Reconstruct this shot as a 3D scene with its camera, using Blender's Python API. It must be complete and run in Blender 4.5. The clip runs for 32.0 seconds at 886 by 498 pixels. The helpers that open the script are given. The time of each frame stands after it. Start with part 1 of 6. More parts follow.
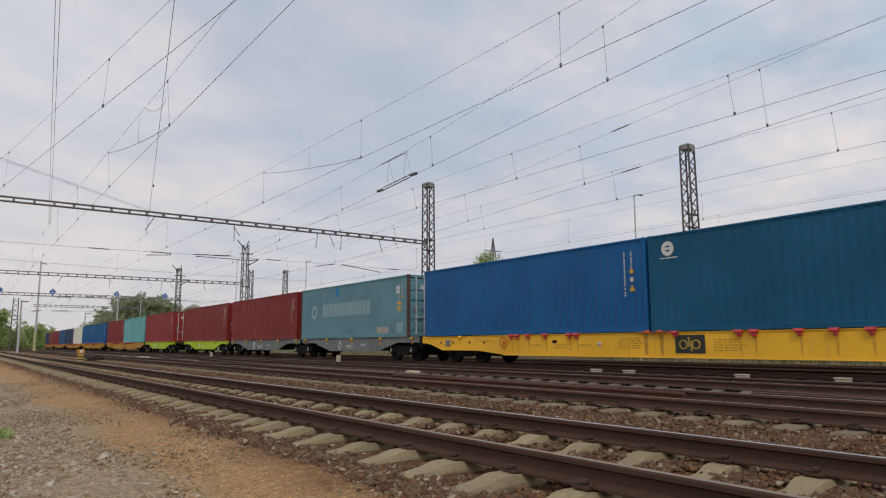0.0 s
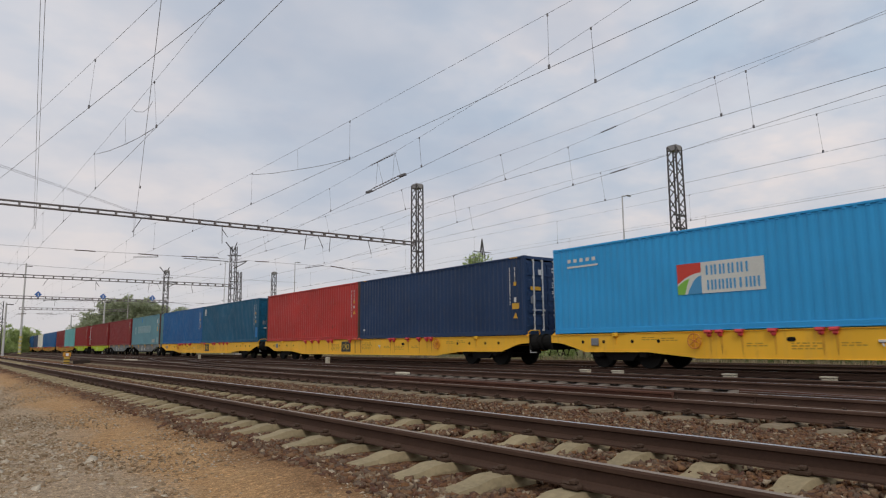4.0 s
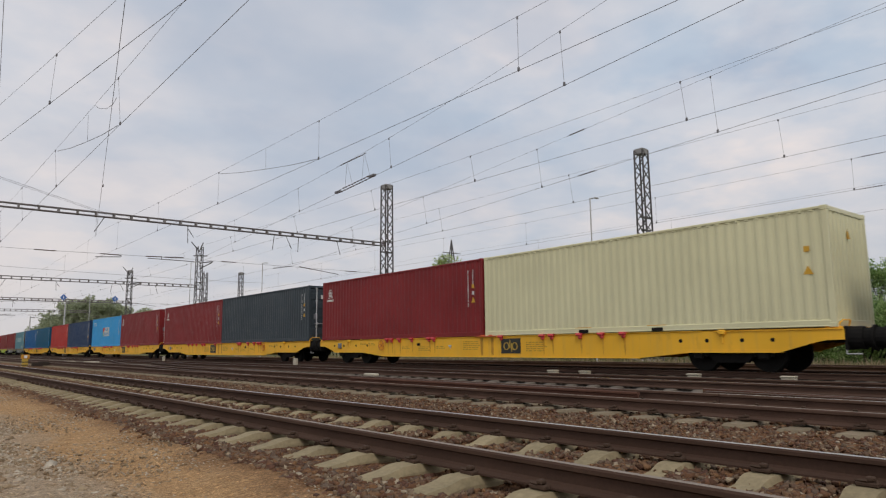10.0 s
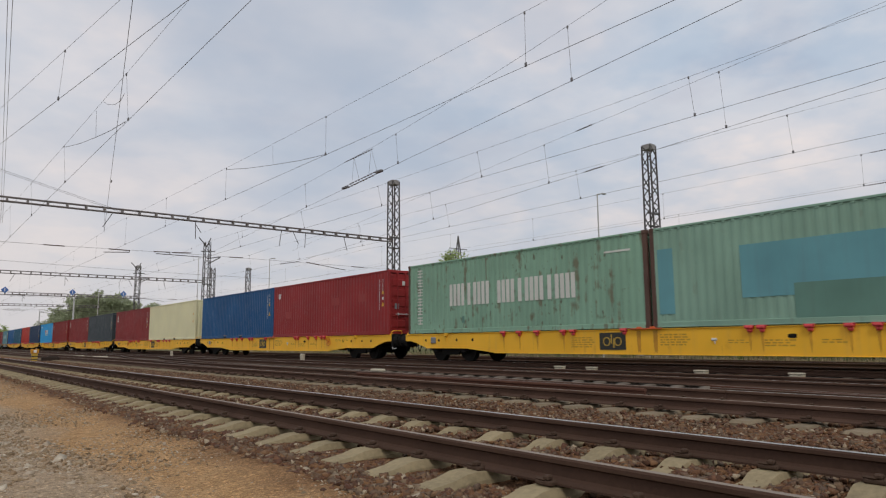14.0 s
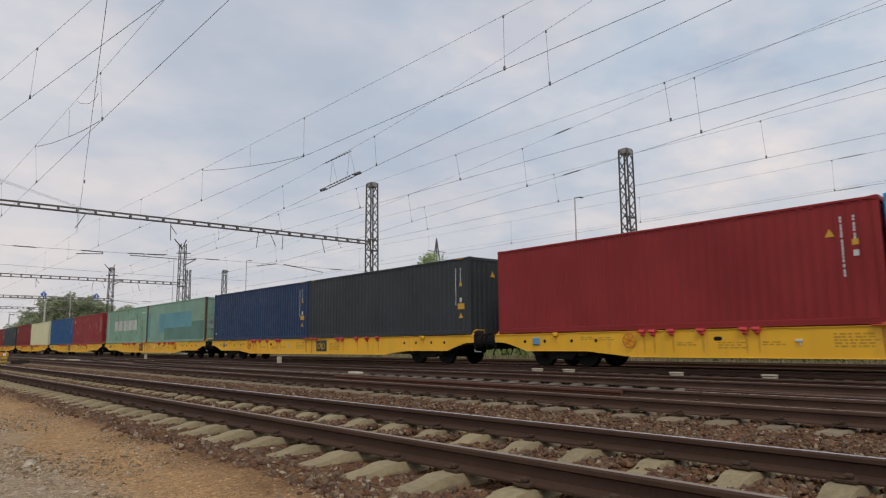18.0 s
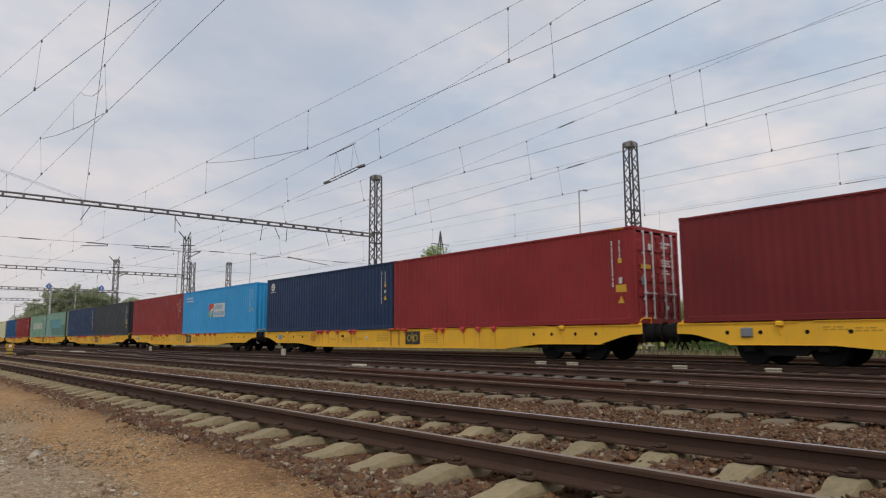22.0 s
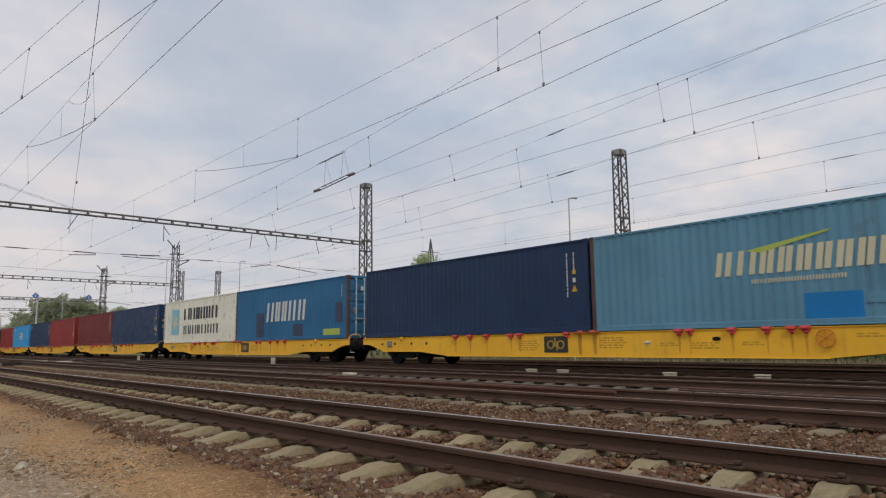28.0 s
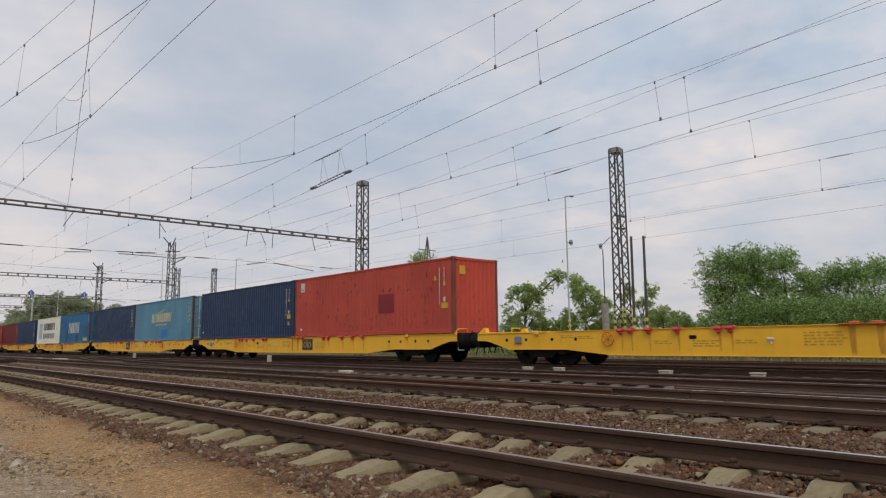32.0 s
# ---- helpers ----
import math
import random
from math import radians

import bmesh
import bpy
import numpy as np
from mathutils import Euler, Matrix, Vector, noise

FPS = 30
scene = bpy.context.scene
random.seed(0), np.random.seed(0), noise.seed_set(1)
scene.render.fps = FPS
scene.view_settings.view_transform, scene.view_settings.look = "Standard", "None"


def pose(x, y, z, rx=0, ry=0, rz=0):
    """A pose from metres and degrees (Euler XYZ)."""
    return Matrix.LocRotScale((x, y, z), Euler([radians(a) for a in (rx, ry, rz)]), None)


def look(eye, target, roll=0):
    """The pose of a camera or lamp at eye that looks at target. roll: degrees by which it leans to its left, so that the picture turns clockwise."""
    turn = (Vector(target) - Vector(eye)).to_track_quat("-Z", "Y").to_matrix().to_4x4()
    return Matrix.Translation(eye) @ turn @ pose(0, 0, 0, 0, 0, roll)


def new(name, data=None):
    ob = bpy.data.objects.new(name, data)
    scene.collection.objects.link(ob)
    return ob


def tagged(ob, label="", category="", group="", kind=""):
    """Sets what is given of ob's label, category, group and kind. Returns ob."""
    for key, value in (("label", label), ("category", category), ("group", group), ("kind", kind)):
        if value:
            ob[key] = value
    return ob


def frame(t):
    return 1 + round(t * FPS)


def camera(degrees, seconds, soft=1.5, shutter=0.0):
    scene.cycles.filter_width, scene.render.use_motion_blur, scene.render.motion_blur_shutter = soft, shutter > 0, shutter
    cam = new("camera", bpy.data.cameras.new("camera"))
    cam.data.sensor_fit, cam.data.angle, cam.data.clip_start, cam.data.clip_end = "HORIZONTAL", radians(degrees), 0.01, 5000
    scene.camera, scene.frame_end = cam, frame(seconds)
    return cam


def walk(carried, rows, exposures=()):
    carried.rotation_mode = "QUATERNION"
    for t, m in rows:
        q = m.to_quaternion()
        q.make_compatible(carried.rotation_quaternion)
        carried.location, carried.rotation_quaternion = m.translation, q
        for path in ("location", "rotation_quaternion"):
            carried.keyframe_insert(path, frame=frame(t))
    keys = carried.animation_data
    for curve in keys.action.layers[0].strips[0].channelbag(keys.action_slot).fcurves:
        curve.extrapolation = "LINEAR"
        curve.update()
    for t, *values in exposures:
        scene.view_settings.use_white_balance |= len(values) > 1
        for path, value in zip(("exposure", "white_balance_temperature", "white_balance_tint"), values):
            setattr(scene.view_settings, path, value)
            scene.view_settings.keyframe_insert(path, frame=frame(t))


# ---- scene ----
cam = camera(66.47, 32.0, soft=1.2, shutter=0.1)
EYE = 0.706


def held(yaw, pitch, roll):
    """The hand-held camera stands on one spot and only turns: degrees to the right of the tracks, upwards, lean."""
    return pose(0, 0, EYE, 90 + pitch, 0, -yaw) @ pose(0, 0, 0, 0, 0, roll)


walk(cam, [(t, held(a, b, c)) for t, a, b, c in (
    (0, 36.29, 8.03, -0.20), (0.5, 36.06, 8.07, -0.24), (1, 35.88, 8.17, -0.31), (1.5, 36.07, 8.16, -0.41),
    (2, 36.78, 8.23, -0.50), (2.5, 36.92, 8.36, -0.52), (3, 37.07, 8.36, -0.59), (3.5, 37.30, 8.11, -0.52),
    (5.5, 36.82, 8.25, -0.34), (6, 37.11, 8.23, -0.23), (6.5, 37.48, 8.24, -0.44), (7, 38.00, 8.33, -0.52),
    (7.5, 38.62, 8.39, -0.58), (8, 39.39, 8.22, -0.55), (8.5, 39.33, 8.10, -0.61), (9, 39.45, 8.05, -0.62),
    (9.5, 39.61, 8.15, -0.44), (10, 39.84, 8.18, -0.62), (10.5, 40.07, 8.20, -0.64), (11, 40.29, 8.24, -0.55),
    (11.5, 40.49, 8.31, -0.59), (12, 40.88, 8.34, -0.62), (12.5, 41.16, 8.32, -0.64), (13, 40.25, 8.12, -0.43),
    (13.5, 39.50, 8.02, -0.32), (14, 39.26, 7.83, -0.46), (14.5, 39.10, 7.70, -0.62), (16.5, 39.84, 7.91, -0.60),
    (17, 40.07, 7.96, -0.52), (17.5, 40.31, 7.99, -0.41), (18, 41.11, 8.03, -0.53), (18.5, 41.80, 7.95, -0.70),
    (19, 42.16, 7.89, -0.78), (19.5, 42.47, 7.93, -0.80), (20, 42.19, 7.89, -0.64), (20.5, 41.29, 7.79, -0.70),
    (21, 40.99, 7.68, -0.52), (21.5, 40.78, 7.52, -0.42), (22, 40.78, 7.43, -0.36), (22.5, 40.89, 7.29, -0.38),
    (23, 40.95, 7.25, -0.46), (23.5, 41.19, 7.21, -0.43), (24, 41.52, 7.22, -0.57), (24.5, 41.64, 7.26, -0.54),
    (25, 41.71, 7.27, -0.54), (25.5, 41.79, 7.46, -0.52), (27.5, 41.48, 8.00, -0.58), (28, 41.62, 8.09, -0.65),
    (28.5, 41.76, 8.16, -0.67), (29, 41.93, 8.10, -0.74), (29.5, 42.35, 8.08, -0.66), (30, 42.49, 8.08, -0.69),
    (30.5, 42.24, 8.04, -0.64), (31, 42.01, 7.96, -0.57), (31.5, 41.94, 7.93, -0.54), (32, 41.91, 7.90, -0.58),
)], exposures=[(0, 0.0, 6850, 11), (32, 0.0, 6850, 11)])

# ---- world and light ----
world = bpy.data.worlds.new("overcast_sky")
scene.world = world
world.use_nodes = True
wn, wl = world.node_tree.nodes, world.node_tree.links
wn.clear()
w_out = wn.new("ShaderNodeOutputWorld")
w_bg = wn.new("ShaderNodeBackground")
w_sky = wn.new("ShaderNodeTexSky")
w_sky.sky_type = "NISHITA"
w_sky.sun_disc = False
SUN_UP, SUN_TURN = 48, 215
w_sky.sun_elevation, w_sky.sun_rotation = radians(SUN_UP), radians(SUN_TURN)
w_sky.air_density, w_sky.dust_density = 1.0, 2.0
w_geo = wn.new("ShaderNodeTexCoord")
w_sep = wn.new("ShaderNodeSeparateXYZ")
wl.new(w_geo.outputs["Generated"], w_sep.inputs[0])


def w_math(op, a, b, clamp=False):
    n = wn.new("ShaderNodeMath")
    n.operation, n.use_clamp = op, clamp
    for i, v in enumerate((a, b)):
        if isinstance(v, (int, float)):
            n.inputs[i].default_value = v
        else:
            wl.new(v, n.inputs[i])
    return n.outputs[0]


# the cloud deck as a flat layer overhead: directions divided by their height
w_h = w_math("ADD", w_math("MAXIMUM", w_sep.outputs[2], 0.0), 0.22)
w_comb = wn.new("ShaderNodeCombineXYZ")
wl.new(w_math("DIVIDE", w_sep.outputs[0], w_h), w_comb.inputs[0])
wl.new(w_math("DIVIDE", w_sep.outputs[1], w_h), w_comb.inputs[1])


def w_noise(scale, detail, rough, shift):
    n = wn.new("ShaderNodeTexNoise")
    n.inputs["Scale"].default_value, n.inputs["Detail"].default_value = scale, detail
    n.inputs["Roughness"].default_value = rough
    m = wn.new("ShaderNodeMapping")
    m.inputs["Location"].default_value = shift
    wl.new(w_comb.outputs[0], m.inputs[0])
    wl.new(m.outputs[0], n.inputs["Vector"])
    return n.outputs["Fac"]


def w_ramp(fac, stops):
    r = wn.new("ShaderNodeValToRGB")
    r.color_ramp.interpolation = "EASE"
    while len(r.color_ramp.elements) < len(stops):
        r.color_ramp.elements.new(0.5)
    for e, (p, c) in zip(r.color_ramp.elements, stops):
        e.position, e.color = p, (*c, 1)
    wl.new(fac, r.inputs[0])
    return r.outputs[0]


def w_mix(fac, a, b):
    m = wn.new("ShaderNodeMix")
    m.data_type = "RGBA"
    if isinstance(fac, float):
        m.inputs[0].default_value = fac
    else:
        wl.new(fac, m.inputs[0])
    wl.new(a, m.inputs[6])
    wl.new(b, m.inputs[7])
    return m.outputs[2]


w_big = w_ramp(w_noise(1.25, 5.0, 0.55, (2.3, 0.4, 0)),
               [(0.34, (0.40, 0.50, 0.65)), (0.44, (0.50, 0.605, 0.74)), (0.53, (0.63, 0.685, 0.78)), (0.62, (0.92, 0.85, 0.84))])
w_fine = w_ramp(w_noise(3.0, 6.0, 0.56, (7.1, 3.0, 0)), [(0.36, (0.46, 0.56, 0.71)), (0.64, (0.84, 0.80, 0.82))])
w_cloud = w_mix(0.40, w_big, w_fine)
w_low = wn.new("ShaderNodeRGB")
w_low.outputs[0].default_value = (0.555, 0.56, 0.605, 1)
w_cloud = w_mix(w_math("MULTIPLY", w_math("SUBTRACT", 1.0, w_math("MULTIPLY", w_sep.outputs[2], 2.9), True), 0.80), w_cloud, w_low.outputs[0])
# thinner, brighter cloud towards the north-west
w_glow = wn.new("ShaderNodeRGB")
w_glow.outputs[0].default_value = (0.76, 0.73, 0.755, 1)
w_north = w_math("MULTIPLY", w_math("SUBTRACT", w_math("ADD", w_math("MULTIPLY", w_sep.outputs[1], 0.93), w_math("MULTIPLY", w_sep.outputs[0], -0.36)), 0.42), 1.5, True)
w_cloud = w_mix(w_math("MULTIPLY", w_north, 0.55), w_cloud, w_glow.outputs[0])
# one heavier cloud bank overhead
w_vec = wn.new("ShaderNodeVectorMath")
w_vec.operation = "DOT_PRODUCT"
wl.new(w_geo.outputs["Generated"], w_vec.inputs[0])
w_vec.inputs[1].default_value = (0.46, 0.74, 0.49)
w_bank = wn.new("ShaderNodeRGB")
w_bank.outputs[0].default_value = (0.40, 0.485, 0.62, 1)
w_edge = w_math("ADD", w_vec.outputs["Value"], w_math("MULTIPLY", w_math("SUBTRACT", w_noise(1.6, 4.0, 0.55, (1.0, 5.0, 0)), 0.5), 0.28))
w_cloud = w_mix(w_math("MULTIPLY", w_math("MULTIPLY", w_math("SUBTRACT", w_edge, 0.90), 9.0, True), 0.72), w_cloud, w_bank.outputs[0])
w_scaled = wn.new("ShaderNodeVectorMath")
w_scaled.operation = "SCALE"
wl.new(w_sky.outputs[0], w_scaled.inputs[0])
w_scaled.inputs[3].default_value = 0.10
w_all = w_mix(0.93, w_scaled.outputs[0], w_cloud)
wl.new(w_all, w_bg.inputs[0])
w_bg.inputs[1].default_value = 1.0
wl.new(w_bg.outputs[0], w_out.inputs[0])

sun = new("sun", bpy.data.lights.new("sun", "SUN"))
sun.data.energy, sun.data.angle, sun.data.color = 0.9, radians(14), (1.0, 0.96, 0.9)
sun.matrix_world = look((0, 0, 50), Vector((0, 0, 50)) - Vector((
    math.cos(radians(SUN_UP)) * math.sin(radians(SUN_TURN)), math.cos(radians(SUN_UP)) * math.cos(radians(SUN_TURN)), math.sin(radians(SUN_UP)))))


# ---- materials ----
def shader(name, rough=0.6, metal=0.0, spec=0.5):
    m = bpy.data.materials.new(name)
    m.use_nodes = True
    b = m.node_tree.nodes["Principled BSDF"]
    b.inputs["Roughness"].default_value, b.inputs["Metallic"].default_value = rough, metal
    b.inputs["Specular IOR Level"].default_value = spec
    return m, m.node_tree.nodes, m.node_tree.links, b


def m_coord(n, l, space="Object", scale=(1, 1, 1), vary=True):
    """Coordinates in metres, shifted by a random step per object so that alike things differ."""
    tc = n.new("ShaderNodeTexCoord")
    mp = n.new("ShaderNodeMapping")
    mp.inputs["Scale"].default_value = scale
    out = tc.outputs[space]
    if vary:
        info = n.new("ShaderNodeObjectInfo")
        mul = n.new("ShaderNodeMath")
        mul.operation = "MULTIPLY"
        mul.inputs[1].default_value = 37.0
        l.new(info.outputs["Random"], mul.inputs[0])
        add = n.new("ShaderNodeVectorMath")
        l.new(out, add.inputs[0])
        l.new(mul.outputs[0], add.inputs[1])
        out = add.outputs[0]
    l.new(out, mp.inputs[0])
    return mp.outputs[0]


def m_noise(n, l, vec, scale, detail=4.0, rough=0.55):
    t = n.new("ShaderNodeTexNoise")
    t.inputs["Scale"].default_value, t.inputs["Detail"].default_value, t.inputs["Roughness"].default_value = scale, detail, rough
    l.new(vec, t.inputs["Vector"])
    return t.outputs["Fac"]


def m_ramp(n, l, fac, stops):
    r = n.new("ShaderNodeValToRGB")
    while len(r.color_ramp.elements) < len(stops):
        r.color_ramp.elements.new(0.5)
    for e, (p, c) in zip(r.color_ramp.elements, stops):
        c = c if isinstance(c, tuple) else (c, c, c)
        e.position, e.color = p, (*c, 1)
    l.new(fac, r.inputs[0])
    return r.outputs[0]


def m_mix(n, l, fac, a, b, mode="MIX"):
    m = n.new("ShaderNodeMix")
    m.data_type, m.blend_type = "RGBA", mode
    for i, v in ((0, fac), (6, a), (7, b)):
        if isinstance(v, (int, float)):
            m.inputs[i].default_value = v
        elif isinstance(v, tuple):
            m.inputs[i].default_value = (*v, 1)
        else:
            l.new(v, m.inputs[i])
    return m.outputs[2]


def m_bump(n, l, b, height, strength, distance):
    u = n.new("ShaderNodeBump")
    u.inputs["Strength"].default_value, u.inputs["Distance"].default_value = strength, distance
    l.new(height, u.inputs["Height"])
    l.new(u.outputs[0], b.inputs["Normal"])


def dull(c, k):
    return tuple(v * k for v in c)


def plain(name, color, rough=0.6, metal=0.0, scale=6.0, spread=0.25, bump=0.15, spec=0.5):
    """A worn surface: colour varied at two scales, fine relief."""
    m, n, l, b = shader(name, rough, metal, spec)
    v = m_coord(n, l)
    big, fine = m_noise(n, l, v, scale * 0.25), m_noise(n, l, v, scale * 5, 6)
    c = m_ramp(n, l, big, [(0.3, dull(color, 1 - spread)), (0.7, dull(color, 1 + spread))])
    c = m_mix(n, l, 0.5, c, m_ramp(n, l, fine, [(0.3, dull(color, 1 - spread)), (0.7, dull(color, 1 + spread * 0.7))]))
    l.new(c, b.inputs["Base Color"])
    l.new(m_ramp(n, l, fine, [(0.2, max(rough - 0.12, 0.05)), (0.8, min(rough + 0.15, 1.0))]), b.inputs["Roughness"])
    if bump:
        m_bump(n, l, b, fine, bump, 0.01)
    return m


def painted_steel(name, color, rough=0.42, dirt=0.25, rust=0.0, fade=0.12, stain=(0.14, 0.055, 0.022), spots=0.0):
    """Painted sheet steel with faded patches, dust runs down the wall and, where worn, rust."""
    m, n, l, b = shader(name, rough, 0.0, 0.2)
    v = m_coord(n, l)
    runs = m_coord(n, l, scale=(5.0, 5.0, 0.35))
    big, mid, run, fine = m_noise(n, l, v, 0.55, 3), m_noise(n, l, v, 2.2, 5), m_noise(n, l, runs, 1.0, 5), m_noise(n, l, v, 40, 5)
    grey = sum(color) / 3
    pale = tuple(c * (1 + fade) + 0.02 * fade for c in color)
    c = m_ramp(n, l, big, [(0.32, dull(color, 1 - fade)), (0.68, pale)])
    c = m_mix(n, l, m_ramp(n, l, run, [(0.52, 0.0), (0.78, dirt)]), c, (grey * 0.45 + 0.02, grey * 0.42 + 0.017, grey * 0.38 + 0.012))
    c = m_mix(n, l, m_ramp(n, l, mid, [(0.58, 0.0), (0.75, dirt * 0.6)]), c, dull(color, 0.72))
    if rust:
        worn = m_mix(n, l, 0.5, run, mid)
        c = m_mix(n, l, m_ramp(n, l, worn, [(0.60 - 0.12 * rust, 0.0), (0.67 - 0.10 * rust, min(1.0, rust * 1.4))]), c, stain)
    if spots:
        small, where = m_noise(n, l, m_coord(n, l, scale=(1.0, 1.0, 0.6)), 6.5, 3), m_noise(n, l, v, 0.9, 2)
        mask = m_mix(n, l, 1.0, m_ramp(n, l, small, [(0.60, 0.0), (0.68, spots)]), m_ramp(n, l, where, [(0.42, 0.0), (0.60, 1.0)]), "MULTIPLY")
        c = m_mix(n, l, mask, c, dull(stain, 0.6))
    l.new(c, b.inputs["Base Color"])
    l.new(m_ramp(n, l, mid, [(0.3, rough - 0.08), (0.75, rough + 0.22)]), b.inputs["Roughness"])
    m_bump(n, l, b, m_mix(n, l, 0.35, big, fine), 0.12, 0.012)
    return m


def stones_material(name, stops, rough=0.9, deep=0.55):
    m, n, l, b = shader(name, rough, 0.0, 0.25)
    fac = n.new("ShaderNodeNewGeometry").outputs["Random Per Island"]
    v = m_coord(n, l, vary=False)
    fine = m_noise(n, l, v, 60, 4)
    c = m_ramp(n, l, fac, stops)
    c = m_mix(n, l, deep, c, m_ramp(n, l, fine, [(0.25, 0.35), (0.75, 1.0)]), "MULTIPLY")
    l.new(c, b.inputs["Base Color"])
    m_bump(n, l, b, fine, 0.4, 0.01)
    return m


M_BALLAST = stones_material("ballast_stone", [(0.0, (0.085, 0.042, 0.027)), (0.18, (0.21, 0.105, 0.055)), (0.34, (0.125, 0.058, 0.038)), (0.5, (0.20, 0.14, 0.092)), (0.64, (0.25, 0.125, 0.056)),
                                              (0.8, (0.14, 0.095, 0.068)), (0.94, (0.31, 0.22, 0.135)), (1.0, (0.50, 0.41, 0.29))])
M_GRAVEL = stones_material("loose_gravel", [(0.0, (0.19, 0.125, 0.07)), (0.3, (0.42, 0.32, 0.205)), (0.5, (0.30, 0.19, 0.10)), (0.7, (0.46, 0.375, 0.275)), (0.9, (0.48, 0.39, 0.285)), (1.0, (0.62, 0.54, 0.42))], deep=0.4)
M_SLEEPER = plain("weathered_concrete", (0.295, 0.238, 0.142), 0.92, 0, 5, 0.34, 0.35, 0.2)
M_SLEEPER_DARK = plain("oily_concrete", (0.15, 0.125, 0.10), 0.9, 0, 5, 0.3, 0.35, 0.2)
M_WOOD = plain("tarred_wood", (0.075, 0.058, 0.046), 0.85, 0, 6, 0.35, 0.4, 0.3)
M_SLEEPER_DUSTY = plain("dusty_concrete", (0.225, 0.178, 0.118), 0.92, 0, 5, 0.3, 0.35, 0.2)
M_RAIL = plain("rail_rust", (0.078, 0.046, 0.033), 0.85, 0.05, 8, 0.25, 0.25)
M_RAIL_BROWN = plain("brown_rail_rust", (0.094, 0.056, 0.041), 0.85, 0.05, 8, 0.25, 0.25)
M_RUST = plain("orange_rust", (0.115, 0.056, 0.040), 0.85, 0.1, 8, 0.3, 0.3)
M_RAILTOP = plain("polished_rail_head", (0.55, 0.53, 0.52), 0.36, 0.75, 10, 0.12, 0.05)
M_RAILTAN = plain("tan_rail_head", (0.25, 0.195, 0.15), 0.6, 0.2, 10, 0.2, 0.1)
M_RAILDULL = plain("dull_rail_head", (0.15, 0.12, 0.10), 0.55, 0.35, 10, 0.15, 0.08)
M_CLIP = plain("rusty_clip", (0.085, 0.055, 0.04), 0.8, 0.3, 12, 0.3, 0.3)
M_WHITE = plain("weathered_white_paint", (0.48, 0.43, 0.33), 0.8, 0, 10, 0.3, 0.2)
M_BLACK = plain("sooty_black_steel", (0.014, 0.013, 0.012), 0.8, 0.0, 5, 0.4, 0.2)
M_UNDER = plain("brake_dust_brown", (0.045, 0.034, 0.027), 0.8, 0.1, 5, 0.35, 0.25)
M_MAST = plain("grey_galvanised_steel", (0.10, 0.093, 0.09), 0.6, 0.35, 3, 0.2, 0.1)
M_BEAM = plain("weathered_steel_beam", (0.22, 0.20, 0.195), 0.65, 0.3, 3, 0.2, 0.1)
M_WIRE = plain("dark_copper_wire", (0.19, 0.183, 0.19), 0.55, 0.5, 3, 0.15, 0)
M_INSUL = plain("brown_porcelain", (0.09, 0.055, 0.04), 0.3, 0, 8, 0.2, 0)
M_POST = plain("pale_grey_post", (0.52, 0.52, 0.51), 0.7, 0.1, 4, 0.15, 0.1)
M_CAP = plain("grey_mast_cap", (0.30, 0.29, 0.28), 0.7, 0.1, 4, 0.15, 0.1)
M_CONC = plain("old_concrete", (0.34, 0.31, 0.27), 0.9, 0, 4, 0.2, 0.3)
M_STRIPE_Y = plain("hazard_yellow", (0.60, 0.53, 0.15), 0.6, 0, 6, 0.15, 0)
M_SIGN_BLUE = plain("sign_blue", (0.06, 0.17, 0.46), 0.45, 0, 4, 0.08, 0)
M_SIGN_WHITE = plain("sign_white", (0.75, 0.75, 0.75), 0.5, 0, 4, 0.05, 0)
M_YELLOW = painted_steel("wagon_yellow", (0.93, 0.50, 0.042), 0.45, 0.13, 0.16, 0.08, (0.52, 0.20, 0.02))
M_YELLOW_OLD = painted_steel("wagon_faded_orange", (0.55, 0.26, 0.03), 0.5, 0.4, 0.4, 0.15)
M_LIME = painted_steel("wagon_lime_green", (0.46, 0.62, 0.02), 0.45, 0.2, 0.0, 0.08)
M_GREYW = painted_steel("wagon_grey", (0.185, 0.195, 0.19), 0.55, 0.35, 0.15, 0.12)
M_RED = plain("red_spigot_paint", (0.66, 0.062, 0.07), 0.5, 0, 8, 0.12, 0.1)
M_SIGNRED = plain("orange_red_paint", (0.60, 0.12, 0.03), 0.5, 0, 8, 0.15, 0.1)
M_PLATE = plain("black_plate", (0.028, 0.028, 0.022), 0.5, 0, 6, 0.2, 0.05)
M_MARKY = plain("mark_yellow", (0.52, 0.34, 0.05), 0.5, 0, 6, 0.1, 0)
M_STENCIL = plain("faint_stencil", (0.56, 0.31, 0.028), 0.6, 0, 6, 0.2, 0)
M_BOXGREY = plain("grey_label_box", (0.20, 0.21, 0.23), 0.45, 0, 6, 0.1, 0)
M_BOXBLUE = plain("blue_label_box", (0.14, 0.32, 0.52), 0.45, 0, 6, 0.1, 0)
M_LABELW = plain("white_label", (0.62, 0.62, 0.60), 0.55, 0, 6, 0.08, 0)
M_LABELO = plain("amber_label", (0.66, 0.36, 0.03), 0.55, 0, 6, 0.08, 0)
M_LOCK = plain("galvanised_lock_rod", (0.62, 0.62, 0.62), 0.45, 0.4, 6, 0.12, 0)
